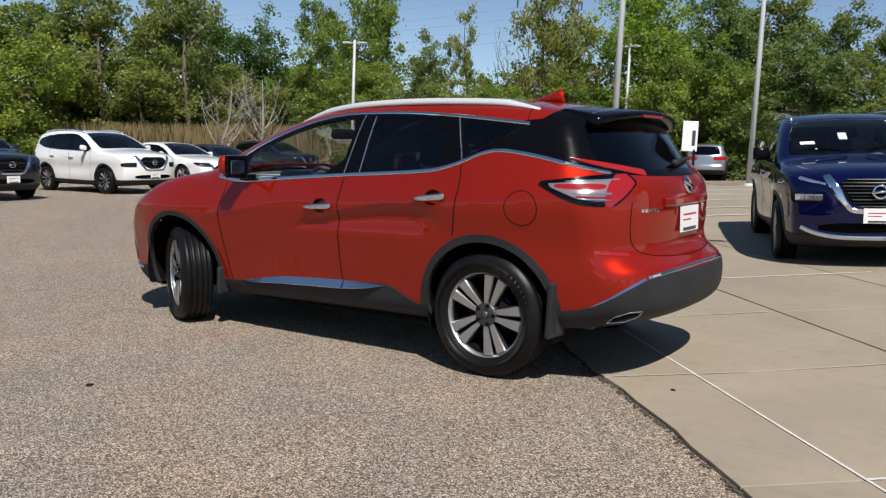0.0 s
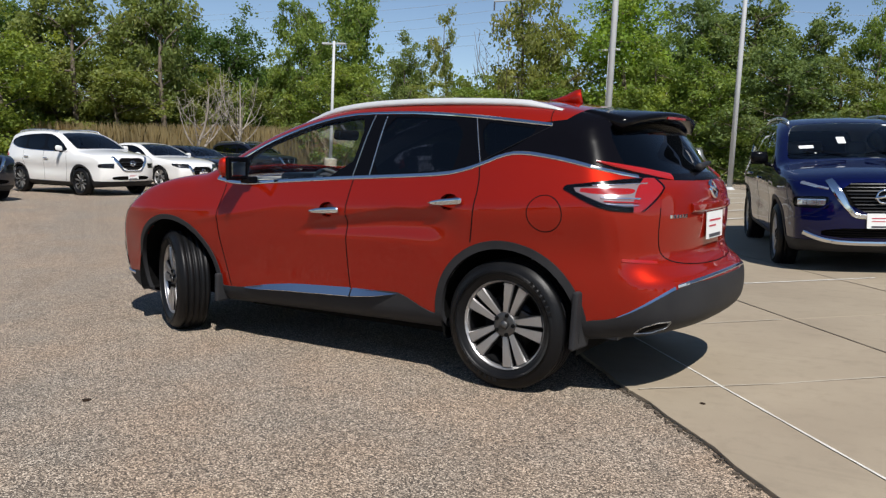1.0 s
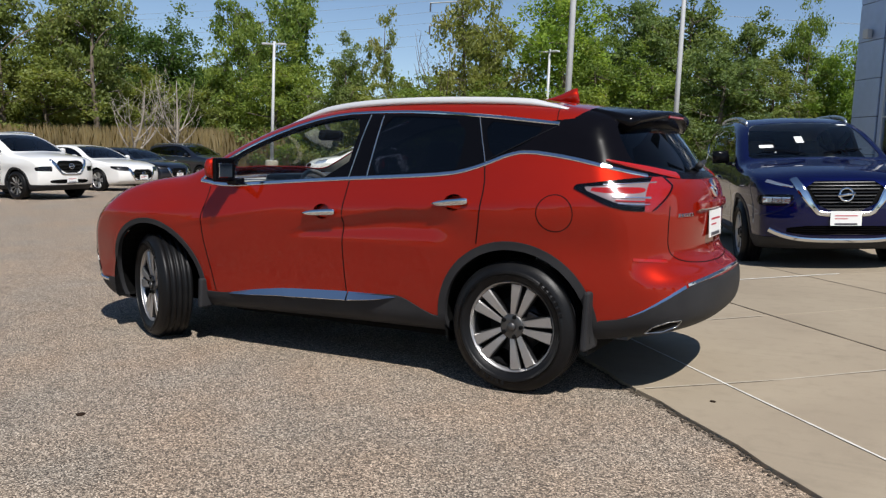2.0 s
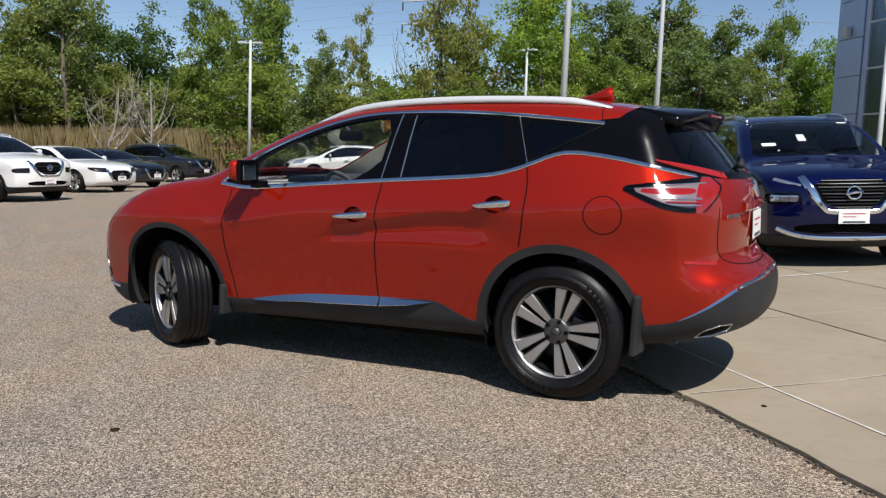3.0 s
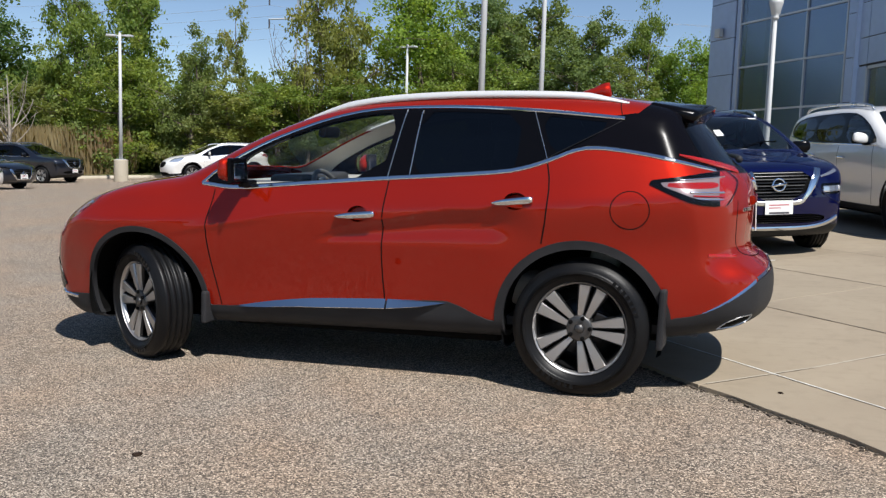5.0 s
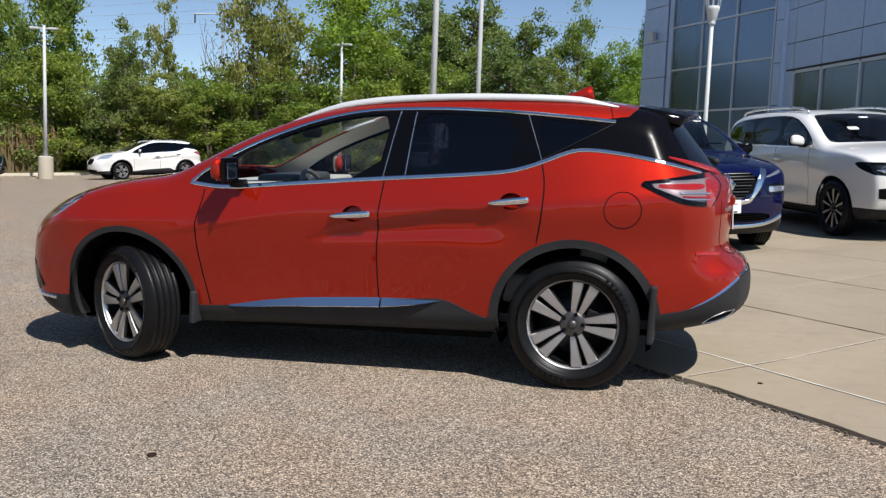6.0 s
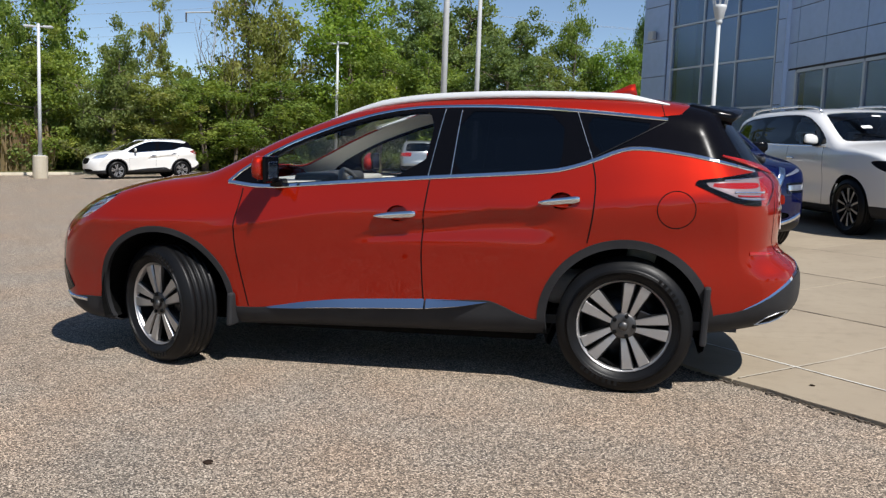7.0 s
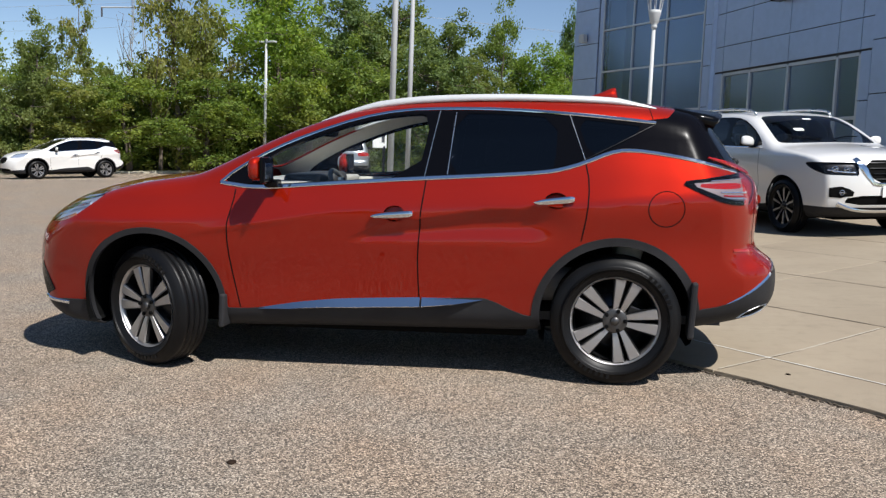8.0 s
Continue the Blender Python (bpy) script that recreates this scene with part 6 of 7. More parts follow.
TREES = [
    (-41.8, 21.7, 9.2, 3.4, "C"), (-38.8, 22.7, 11.0, 3.0, "T"), (-39.0, 25.8, 9.3, 3.0, "D"), (-35.9, 26.6, 11.4, 2.8, "T"), (-39.5, 31.5, 9.6, 2.8, "C"), (-36.9, 32.9, 9.0, 3.0, "C"),
    (-38.8, 38.1, 7.2, 2.6, "A"), (-30.4, 32.2, 10.2, 2.2, "A"), (-29.2, 35.8, 11.8, 2.8, "T"), (-22.8, 30.9, 6.9, 1.9, "D"), (-29.1, 40.8, 6.4, 2.4, "A"), (-22.5, 35.6, 9.0, 1.5, "S"), (-26.5, 47.1, 5.0, 2.7, "C"),
    (-17.7, 35.9, 10.6, 2.5, "Y"), (-18.5, 42.2, 7.8, 1.4, "S"), (-13.5, 38.8, 10.3, 3.3, "B"), (-19.4, 48.4, 5.6, 2.4, "A"), (-10.5, 40.8, 9.9, 3.0, "W"), (-8.3, 43.5, 10.6, 3.4, "W"),
    (-5.5, 46.0, 9.2, 2.8, "W"), (-2.3, 44.4, 9.2, 1.7, "A"), (-0.3, 42.6, 6.9, 2.2, "B"), (2.9, 50.5, 8.2, 3.0, "B"), (7.3, 54.5, 10.0, 3.6, "A"), (-14.7, 48.0, 9.4, 2.7, "A"), (-5.2, 36.4, 6.4, 2.6, "W"),
    (-24.1, 39.3, 4.6, 3.0, "A"), (-26.6, 30.8, 6.4, 2.6, "A"), (-31.5, 32.3, 5.6, 2.6, "D"), (-35.6, 30.2, 5.8, 2.8, "D"), (-36.6, 24.6, 6.3, 3.2, "D"), (-21.8, 32.2, 4.6, 2.5, "D"), (-16.4, 35.3, 4.8, 2.7, "A"),
    (-8.6, 37.4, 6.3, 2.6, "A"), (-11.5, 36.8, 6.2, 2.6, "A"), (-37.0, 18.4, 7.5, 3.2, "A"), (-40.5, 16.0, 10.0, 3.4, "D"), (-43.0, 11.0, 9.0, 3.4, "A"), (-19.6, 33.8, 4.9, 2.6, "A"), (-2.6, 38.4, 5.6, 2.6, "D"),
    (-33.0, 38.0, 7.0, 3.0, "A"), (-24.5, 43.5, 4.8, 2.8, "D"), (-20.6, 39.0, 4.7, 2.8, "A"), (1.45, 47.0, 9.6, 1.1, "C"),
    # behind and beside the camera, unseen: added for glass and paint to reflect
    (-38, -20, 6, 3.4, "K"), (-24, -42, 6, 3.4, "K"), (-12, -47, 6, 3.2, "K"), (-1, -50, 6, 3.4, "K"), (9, -50, 6, 3.2, "K"), (20, -46, 6, 3.4, "K"), (31, -38, 6, 3.4, "K"), (40, -24, 6, 3.4, "K"), (44, -10, 6, 3.4, "K"), (-44, -6, 6, 3.4, "K"), (-33, -32, 6, 3.2, "K"),
]
rnd = random.Random(11)
for k, (x, y, h, r, kind) in enumerate(TREES):
    label, protos = KINDS[kind]
    turn = rnd.uniform(0, 360) if kind not in "SY" else 50.0
    m = upright(x, y, turn, 0.15) @ Matrix.Diagonal((r / 3.0, r / 3.0, h / 9.6, 1))
    t = copy_thing(protos[k % len(protos)], m)
    tagged(t, label, "tree", "trees at the wood's edge" if kind != "K" else "trees across the lot")
for label, protos in KINDS.values():
    for p in protos:
        for o in (*p.children_recursive, p):
            bpy.data.objects.remove(o)
SHRUBS = [("dense green shrub below the trees", make_bush(LEAF_A, 21, 6500)), ("dark green shrub below the trees", make_bush(LEAF_C, 22, 6500)), ("olive shrub with dry leaves below the trees", make_bush(LEAF_W, 23, 6200)), ("yellow-green shrub below the trees", make_bush(LEAF_B, 24, 6200))]
for k in range(60):
    a = radians(66 - 78 * k / 59)
    d = 46.6 + 3.0 * ((k * 7) % 5) / 5 + (2.5 if 39 < k < 50 else 0)
    label, proto = SHRUBS[(k * 5 + k // 3) % 4]
    if 40 < math.degrees(a) < 57:
        d += 6.0                                               # the reeds stand before these
    m = upright(LX - d * math.sin(a), LY + d * math.cos(a), rnd.uniform(0, 360), 0.1) @ Matrix.Diagonal((rnd.uniform(0.8, 1.2), rnd.uniform(0.8, 1.2), rnd.uniform(0.8, 1.55), 1))
    tagged(copy_thing(proto, m), label, "shrub", "shrubs below the trees")
for label, p in SHRUBS:
    for o in (*p.children_recursive, p):
        bpy.data.objects.remove(o)


def bare_tree(x, y, h, seed, lean=0.0, wood=DEAD):
    rng = np.random.default_rng(seed)
    root = thing("dead_tree", upright(x, y, 0, 0.1), "leafless dead tree with spreading branches", "tree", "dead trees")
    bm = bmesh.new()
    part("trunk", tube(line([(0, 0, -0.3), (0.1, 0, h * 0.25), (lean, 0.1, h * 0.55), (lean * 1.3, 0, h * 0.95)], 10, 2), 0.09, 7, taper=list(np.linspace(0.12, 0.012, 10))), wood, root, "", True)
    for k in range(11):
        a = rng.uniform(0, 6.28)
        b = np.array((lean * 0.6, 0, h * rng.uniform(0.15, 0.55)))
        e = b + np.array((math.cos(a) * h * 0.26, math.sin(a) * h * 0.26, h * rng.uniform(0.3, 0.7)))
        m = (b + e) / 2 + np.array((math.cos(a), math.sin(a), 0)) * h * 0.07
        tube(line([b, m, e], 7, 1), 0.03, 5, bm, taper=list(np.linspace(0.038, 0.006, 7)))
        for q in range(4):
            u = rng.uniform(0.3, 0.9)
            s = b + (e - b) * u
            tube([s, s + rng.normal(size=3) * 0.25 + (0, 0, 0.4), s + rng.normal(size=3) * 0.4 + (0, 0, 0.9)], 0.01, 4, bm, taper=[0.018, 0.011, 0.004])
    tagged(part("branch_tangle", bm, wood, root, "", True), kind="stuff")


bare_tree(-30.0, 26.8, 5.0, 31)
bare_tree(-29.5, 23.4, 4.4, 32, 0.8)
bare_tree(-18.6, 35.0, 6.6, 33, -0.6, BARK)

# reeds
rng = np.random.default_rng(8)
cnt = 18000
a = np.radians(rng.uniform(38, 58, cnt))
d = rng.uniform(45.5, 49.5, cnt)
bx, by = LX - d * np.sin(a), LY + d * np.cos(a)
bz = np.array([ground(x, y) for x, y in zip(bx, by)]) + 0.1
hgt = rng.uniform(1.2, 2.6, cnt)
lx, ly = rng.normal(size=cnt) * 0.15, rng.normal(size=cnt) * 0.15
w = 0.035
V = np.stack([np.stack([bx - w, by, bz], 1), np.stack([bx + w, by, bz], 1), np.stack([bx + lx + w * 1.3, by + ly, bz + hgt * 0.8], 1), np.stack([bx + lx * 1.6, by + ly * 1.6, bz + hgt], 1)], 1).reshape(-1, 3)
ob = new("dry_reeds", leaf_mesh("dry_reeds", V, REED))
tagged(ob, "band of pale dry reeds before the wood", "reeds", kind="stuff")

# far wooded skyline
P, F = [], []
for k in range(121):
    a = radians(-60 + 150 * k / 120)
    h = 3.6 + 1.4 * noise.noise((k * 0.35, 0, 0)) + 0.8 * noise.noise((k * 1.3, 4, 0))
    for r, z in ((72, -1.0), (72, h), (90, h + 0.6)):
        P.append((LX - r * math.sin(a), LY + r * math.cos(a), z))
F = [(3 * k + j, 3 * k + j + 1, 3 * k + j + 4, 3 * k + j + 3) for k in range(120) for j in range(2)]
ob = new("backdrop", mesh_of("backdrop", P, F, rough_mat("far_wood", (0.025, 0.045, 0.012), (0.07, 0.10, 0.025), 0.9, 0.9, 1.0, 0.4, fine=6.0), True))
tagged(ob, "dark wooded rise behind the trees", "woods", kind="structure")


# ---- power line ----
def pylon(x, y, h):
    root = thing("power_pylon", upright(x, y, 35), "far steel lattice power pylon", "pylon")
    bm = bmesh.new()
    for sx in (-1, 1):
        for sy in (-1, 1):
            tube([(sx * 2.4, sy * 2.4, 0), (sx * 0.7, sy * 0.7, h * 0.6), (sx * 0.45, sy * 0.45, h)], 0.055, 5, bm)
        for k in range(9):
            f0, f1 = k / 9, (k + 1) / 9
            w0, w1 = 2.4 - 1.95 * f0 ** 0.7, 2.4 - 1.95 * f1 ** 0.7
            tube([(sx * w0, -w0, h * f0), (sx * w1, w1, h * f1)], 0.022, 4, bm)
            tube([(-w0, sx * w0, h * f0), (w1, sx * w1, h * f1)], 0.022, 4, bm)
    part("lattice", bm, SATIN_GREY, root)
    ends = []
    for z in (0.72, 0.84, 0.96):
        arm = part("crossarm", tube([(-4.6, 0, h * z), (0, 0, h * z + 0.5), (4.6, 0, h * z)], 0.10, 5), SATIN_GREY, root)
        for sx in (-1, 1):
            ins = part("insulator", tube([(sx * 4.5, 0, h * z), (sx * 4.5, 0, h * z - 1.2)], 0.11, 6), INK, root)
            ends.append((sx * 4.5, 0, h * z - 1.2))
    return root, ends


SATIN_GREY = plain("galvanised_steel", (0.34, 0.35, 0.36), 0.5, 0.2)
py, ends = pylon(-55.0, 104.0, 26.0)
for e in ends:
    a = py.matrix_world @ Vector(e)
    for dx, dy in ((-150, -40), (170, 60)):
        b = a + Vector((dx, dy, 3))
        pts = [a.lerp(b, k / 16) - Vector((0, 0, 9 * (1 - (2 * k / 16 - 1) ** 2) * 0.6)) for k in range(17)]
        w = part("power_line", tube(pts, 0.016, 4), SATIN_GREY, None)
        tagged(w, "thin grey overhead power line", "cable", "overhead power lines")


# ---- the other cars ----
CROSSOVER = dict(
    half=0.92, axles=(-1.35, 1.355), wheel_r=0.352, rim_r=0.24, arch=(0.455, 0.405), bow=(0.30, 0.26), mid=(0.9, 1.2), crown=0.07, edge=0.10, hub_y=0.79,
    profile=[(-2.05, 0.22), (-2.25, 0.32), (-2.30, 0.50), (-2.30, 0.75), (-2.26, 0.96), (-2.10, 1.055), (-1.75, 1.11), (-1.35, 1.15), (-1.12, 1.18), (-0.95, 1.26), (-0.65, 1.41), (-0.35, 1.545), (-0.05, 1.635), (0.4, 1.69), (1.0, 1.695),
             (1.6, 1.665), (1.98, 1.60), (2.04, 1.54), (2.17, 1.28), (2.27, 1.08), (2.29, 0.90), (2.30, 0.72), (2.36, 0.66), (2.36, 0.45), (2.20, 0.30), (1.6, 0.26), (0, 0.24), (-1.5, 0.22)],
    plan=[(-2.5, 0.74), (-2.2, 0.85), (-1.9, 0.93), (-1.5, 0.98), (-0.8, 0.985), (0.8, 1.0), (1.4, 1.0), (1.8, 0.965), (2.2, 0.9), (2.5, 0.82)],
    section=[(0.20, 0.10), (0.32, 0.04), (0.45, 0.02), (0.7, 0.015), (0.92, 0.0), (1.05, 0.015), (1.2, 0.06), (1.4, 0.12), (1.55, 0.18), (1.68, 0.26), (1.8, 0.36)],
    swells=[(-1.35, 0.85, 0.5, 0.12, 0.02, 0), (1.4, 0.9, 0.55, 0.12, 0.025, 0), (0, 0.65, 0.8, 0.12, -0.02, 0)],
    clad=[(-2.6, 0.05), (-2.6, 0.36), (-1.7, 0.38), (-1.0, 0.37), (-0.9, 0.33), (0.9, 0.36), (1.0, 0.37), (1.75, 0.40), (1.9, 0.48), (2.6, 0.50), (2.6, 0.05)],
    dlo=[(-0.86, 1.12), (0, 1.13), (1.0, 1.165), (1.55, 1.23), (1.86, 1.34), (1.74, 1.46), (1.2, 1.555), (0.4, 1.585), (0.0, 1.56), (-0.4, 1.42), (-0.7, 1.24)],
    panes=[[(-0.62, 1.14), (0.12, 1.15), (0.16, 1.55), (0.0, 1.54), (-0.4, 1.40), (-0.62, 1.28)], [(0.24, 1.155), (1.02, 1.185), (1.02, 1.555), (0.28, 1.565)], [(1.1, 1.195), (1.52, 1.245), (1.78, 1.35), (1.68, 1.45), (1.1, 1.55)]],
    windscreen=[(-0.2, 1.20), (0.5, 1.185), (0.70, 1.18), (0.735, 1.21), (0.62, 1.55), (0.5, 1.60), (-0.2, 1.62)], rear_window=[(-0.2, 1.15), (0.55, 1.16), (0.64, 1.2), (0.56, 1.5), (0.5, 1.53), (-0.2, 1.55)], rear_from=1.6,
    headlamp=[(-2.6, 0.70), (-2.2, 0.70), (-1.98, 0.72), (-2.0, 0.80), (-2.15, 0.83), (-2.6, 0.83)], tail_lamp=[(1.85, 0.98), (2.05, 0.92), (2.6, 0.92), (2.6, 1.10), (2.1, 1.10), (1.9, 1.06)], lamp_in=(0.50, 0.35),
    front_door=[(-0.76, 1.13), (-0.80, 0.85), (-0.74, 0.33), (0.2, 0.33), (0.21, 1.15)], rear_door=[(0.22, 1.15), (0.21, 0.33), (0.86, 0.35), (1.1, 0.75), (1.14, 1.18)], bonnet=[(-2.24, -0.2), (-2.2, 0.5), (-2.0, 0.72), (-1.5, 0.80), (-1.15, 0.80), (-1.2, -0.2)],
    grille=[(-0.2, 0.66), (0.26, 0.66), (0.44, 0.97), (-0.2, 0.98)], intake=[(-0.2, 0.40), (0.56, 0.40), (0.56, 0.50), (-0.2, 0.51)],
    gaps=[[(-0.76, 1.12), (-0.80, 0.85), (-0.74, 0.35)], [(0.215, 1.14), (0.205, 0.35)], [(1.14, 1.18), (1.1, 0.75), (0.95, 0.5)]],
    bright=[([(-0.84, 1.115), (0, 1.125), (1.0, 1.16), (1.55, 1.225), (1.86, 1.335)], 0.018)],
    handles=[(-0.02, 0.93, 0.17, 0.935), (0.86, 0.96, 1.05, 0.965)], rails=[(-0.1, 0.60), (0.5, 0.62), (1.2, 0.62), (1.75, 0.60)], rail_up=0.035,
    cowl=-0.95, belt=1.14, mirror=(-0.58, 1.17), lamp_fill=GUNMETAL)
THREE_ROW = dict(
    CROSSOVER, dark_rims=True, half=0.975, axles=(-1.45, 1.45), wheel_r=0.378, rim_r=0.262, arch=(0.475, 0.43), hub_y=0.845, bow=(0.26, 0.2), mid=(1.1, 1.5), under=0.27,
    profile=[(-2.15, 0.25), (-2.38, 0.34), (-2.44, 0.52), (-2.44, 0.80), (-2.40, 1.02), (-2.22, 1.12), (-1.85, 1.17), (-1.40, 1.21), (-1.15, 1.235), (-0.98, 1.30), (-0.70, 1.45), (-0.42, 1.59), (-0.15, 1.685), (0.4, 1.74), (1.2, 1.745),
             (1.9, 1.715), (2.28, 1.65), (2.36, 1.58), (2.46, 1.30), (2.52, 1.08), (2.53, 0.9), (2.55, 0.70), (2.60, 0.64), (2.58, 0.42), (2.40, 0.32), (1.6, 0.29), (0, 0.27), (-1.5, 0.25)],
    plan=[(-2.6, 0.78), (-2.3, 0.87), (-2.0, 0.94), (-1.5, 0.985), (-0.8, 0.985), (0.8, 1.0), (1.6, 1.0), (2.1, 0.96), (2.5, 0.90), (2.7, 0.84)],
    section=[(0.20, 0.10), (0.34, 0.04), (0.47, 0.02), (0.72, 0.015), (0.95, 0.0), (1.1, 0.012), (1.25, 0.06), (1.45, 0.11), (1.6, 0.17), (1.72, 0.24), (1.85, 0.34)],
    clad=[(-2.8, 0.05), (-2.8, 0.40), (-1.75, 0.42), (-1.0, 0.38), (-0.9, 0.36), (0.9, 0.38), (1.0, 0.38), (1.9, 0.40), (2.7, 0.42), (2.7, 0.05)], front_arch=-0.045,
    dlo=[(-0.88, 1.18), (0, 1.185), (1.2, 1.205), (1.72, 1.25), (2.16, 1.32), (2.16, 1.47), (1.9, 1.585), (1.2, 1.625), (0.4, 1.64), (-0.05, 1.61), (-0.45, 1.47), (-0.72, 1.31)],
    panes=[[(-0.60, 1.20), (0.12, 1.205), (0.16, 1.605), (-0.05, 1.59), (-0.45, 1.45), (-0.60, 1.36)], [(0.24, 1.21), (1.12, 1.225), (1.12, 1.61), (0.28, 1.62)], [(1.2, 1.23), (1.7, 1.27), (2.1, 1.335), (2.1, 1.46), (1.87, 1.565), (1.2, 1.605)]],
    windscreen=[(-0.2, 1.255), (0.5, 1.24), (0.74, 1.235), (0.775, 1.265), (0.66, 1.60), (0.54, 1.65), (-0.2, 1.67)], rear_window=[(-0.2, 1.2), (0.6, 1.2), (0.7, 1.24), (0.62, 1.55), (0.5, 1.58), (-0.2, 1.6)], rear_from=1.9,
    headlamp=[(-2.7, 0.82), (-2.3, 0.82), (-2.08, 0.88), (-1.86, 0.985), (-2.1, 1.0), (-2.7, 0.975)], lamp_in=(0.46, 0.5), tail_lamp=[(2.1, 1.0), (2.3, 0.94), (2.8, 0.94), (2.8, 1.2), (2.4, 1.2), (2.2, 1.12)],
    front_door=[(-0.78, 1.19), (-0.82, 0.88), (-0.78, 0.36), (0.2, 0.36), (0.21, 1.2)], rear_door=[(0.22, 1.2), (0.21, 0.36), (0.95, 0.37), (1.18, 0.8), (1.22, 1.22)], bonnet=[(-2.34, -0.2), (-2.3, 0.5), (-2.1, 0.74), (-1.6, 0.84), (-1.15, 0.84), (-1.2, -0.2)],
    grille=[(-0.2, 0.72), (0.26, 0.72), (0.42, 1.02), (-0.2, 1.03)], intake=[(-0.2, 0.44), (0.62, 0.44), (0.6, 0.56), (-0.2, 0.57)],
    gaps=[[(-0.78, 1.17), (-0.82, 0.88), (-0.78, 0.38)], [(0.215, 1.19), (0.205, 0.38)], [(1.22, 1.2), (1.18, 0.8), (1.05, 0.55)]], bright=[([(-0.86, 1.172), (0, 1.178), (1.2, 1.198), (1.72, 1.243), (2.16, 1.313)], 0.02)],
    handles=[(-0.04, 0.99, 0.17, 0.995), (0.92, 1.01, 1.13, 1.015)], rails=[(-0.15, 0.63), (0.5, 0.66), (1.4, 0.66), (2.1, 0.63)], rail_up=0.06, cowl=-0.98, belt=1.2, mirror=(-0.58, 1.24), mirror_colour=PEARL, lamp_fill=GUNMETAL)
SEDAN = dict(
    CROSSOVER, half=0.925, axles=(-1.41, 1.41), wheel_r=0.335, rim_r=0.235, arch=(0.0, 0.385), bow=(0.32, 0.26), mid=(1.0, 1.3), clad=None, under=0.20,
    profile=[(-2.15, 0.18), (-2.38, 0.26), (-2.43, 0.42), (-2.42, 0.62), (-2.34, 0.76), (-2.05, 0.86), (-1.60, 0.93), (-1.15, 0.97), (-0.98, 1.0), (-0.70, 1.14), (-0.35, 1.30), (0.0, 1.40), (0.45, 1.44), (0.9, 1.425), (1.3, 1.34),
             (1.7, 1.18), (1.95, 1.09), (2.3, 1.06), (2.42, 1.02), (2.45, 0.85), (2.44, 0.55), (2.40, 0.35), (2.25, 0.24), (1.5, 0.2), (0, 0.18), (-1.5, 0.17)],
    section=[(0.15, 0.10), (0.28, 0.03), (0.45, 0.015), (0.7, 0.0), (0.85, 0.012), (0.98, 0.05), (1.15, 0.13), (1.3, 0.21), (1.42, 0.30), (1.5, 0.38)],
    swells=[(-1.4, 0.7, 0.5, 0.1, 0.02, 0), (1.5, 0.8, 0.55, 0.12, 0.025, 0), (0, 0.5, 0.8, 0.12, -0.02, 0)],
    dlo=[(-0.80, 0.95), (0.2, 0.97), (1.2, 1.0), (1.62, 1.07), (1.3, 1.23), (0.9, 1.32), (0.45, 1.345), (0.0, 1.315), (-0.35, 1.21), (-0.62, 1.08)],
    panes=[[(-0.55, 0.97), (0.15, 0.985), (0.18, 1.31), (0.0, 1.295), (-0.35, 1.19), (-0.55, 1.09)], [(0.26, 0.985), (1.0, 1.005), (1.05, 1.28), (0.9, 1.30), (0.45, 1.325), (0.28, 1.32)], [(1.1, 1.01), (1.2, 1.02), (1.52, 1.075), (1.3, 1.2), (1.12, 1.26)]],
    windscreen=[(-0.2, 1.01), (0.5, 1.0), (0.70, 0.99), (0.73, 1.02), (0.58, 1.33), (0.5, 1.37), (-0.2, 1.39)], rear_window=[(-0.2, 1.12), (0.55, 1.11), (0.64, 1.13), (0.55, 1.33), (0.45, 1.36), (-0.2, 1.38)], rear_from=0.9,
    headlamp=[(-2.7, 0.60), (-2.3, 0.60), (-1.95, 0.70), (-1.85, 0.76), (-2.1, 0.76), (-2.7, 0.70)], lamp_in=(0.46, 0.4), tail_lamp=[(1.9, 0.9), (2.2, 0.8), (2.7, 0.78), (2.7, 0.95), (2.3, 0.97), (2.0, 0.96)],
    front_door=[(-0.74, 0.97), (-0.82, 0.7), (-0.78, 0.3), (0.2, 0.3), (0.21, 0.98)], rear_door=[(0.22, 0.98), (0.21, 0.3), (0.88, 0.3), (1.1, 0.6), (1.14, 1.0)], bonnet=[(-2.34, -0.2), (-2.3, 0.45), (-2.1, 0.66), (-1.6, 0.76), (-1.15, 0.78), (-1.2, -0.2)],
    grille=[(-0.2, 0.34), (0.30, 0.34), (0.42, 0.66), (-0.2, 0.67)], intake=[(0.5, 0.3), (0.72, 0.3), (0.7, 0.44), (0.55, 0.44)],
    gaps=[[(-0.74, 0.96), (-0.82, 0.7), (-0.78, 0.32)], [(0.215, 0.97), (0.205, 0.32)], [(1.14, 0.99), (1.1, 0.6), (0.95, 0.42)]], bright=[([(-0.78, 0.945), (0.2, 0.965), (1.2, 0.995), (1.62, 1.065)], 0.016)],
    handles=[(-0.02, 0.80, 0.17, 0.805), (0.86, 0.83, 1.05, 0.835)], cowl=-0.85, belt=0.97, mirror=(-0.50, 1.0), lamp_fill=GUNMETAL)
del SEDAN["rails"], SEDAN["intake"]


def facing(x, y, deg, lift=0.0):
    """The pose of a parked car whose nose points along the bearing deg, counter-clockwise from +x."""
    return on_lot(x, y, deg - 180, lift)


GLASS3 = [CLEAR_GLASS, TINT_GLASS, TINT_GLASS]


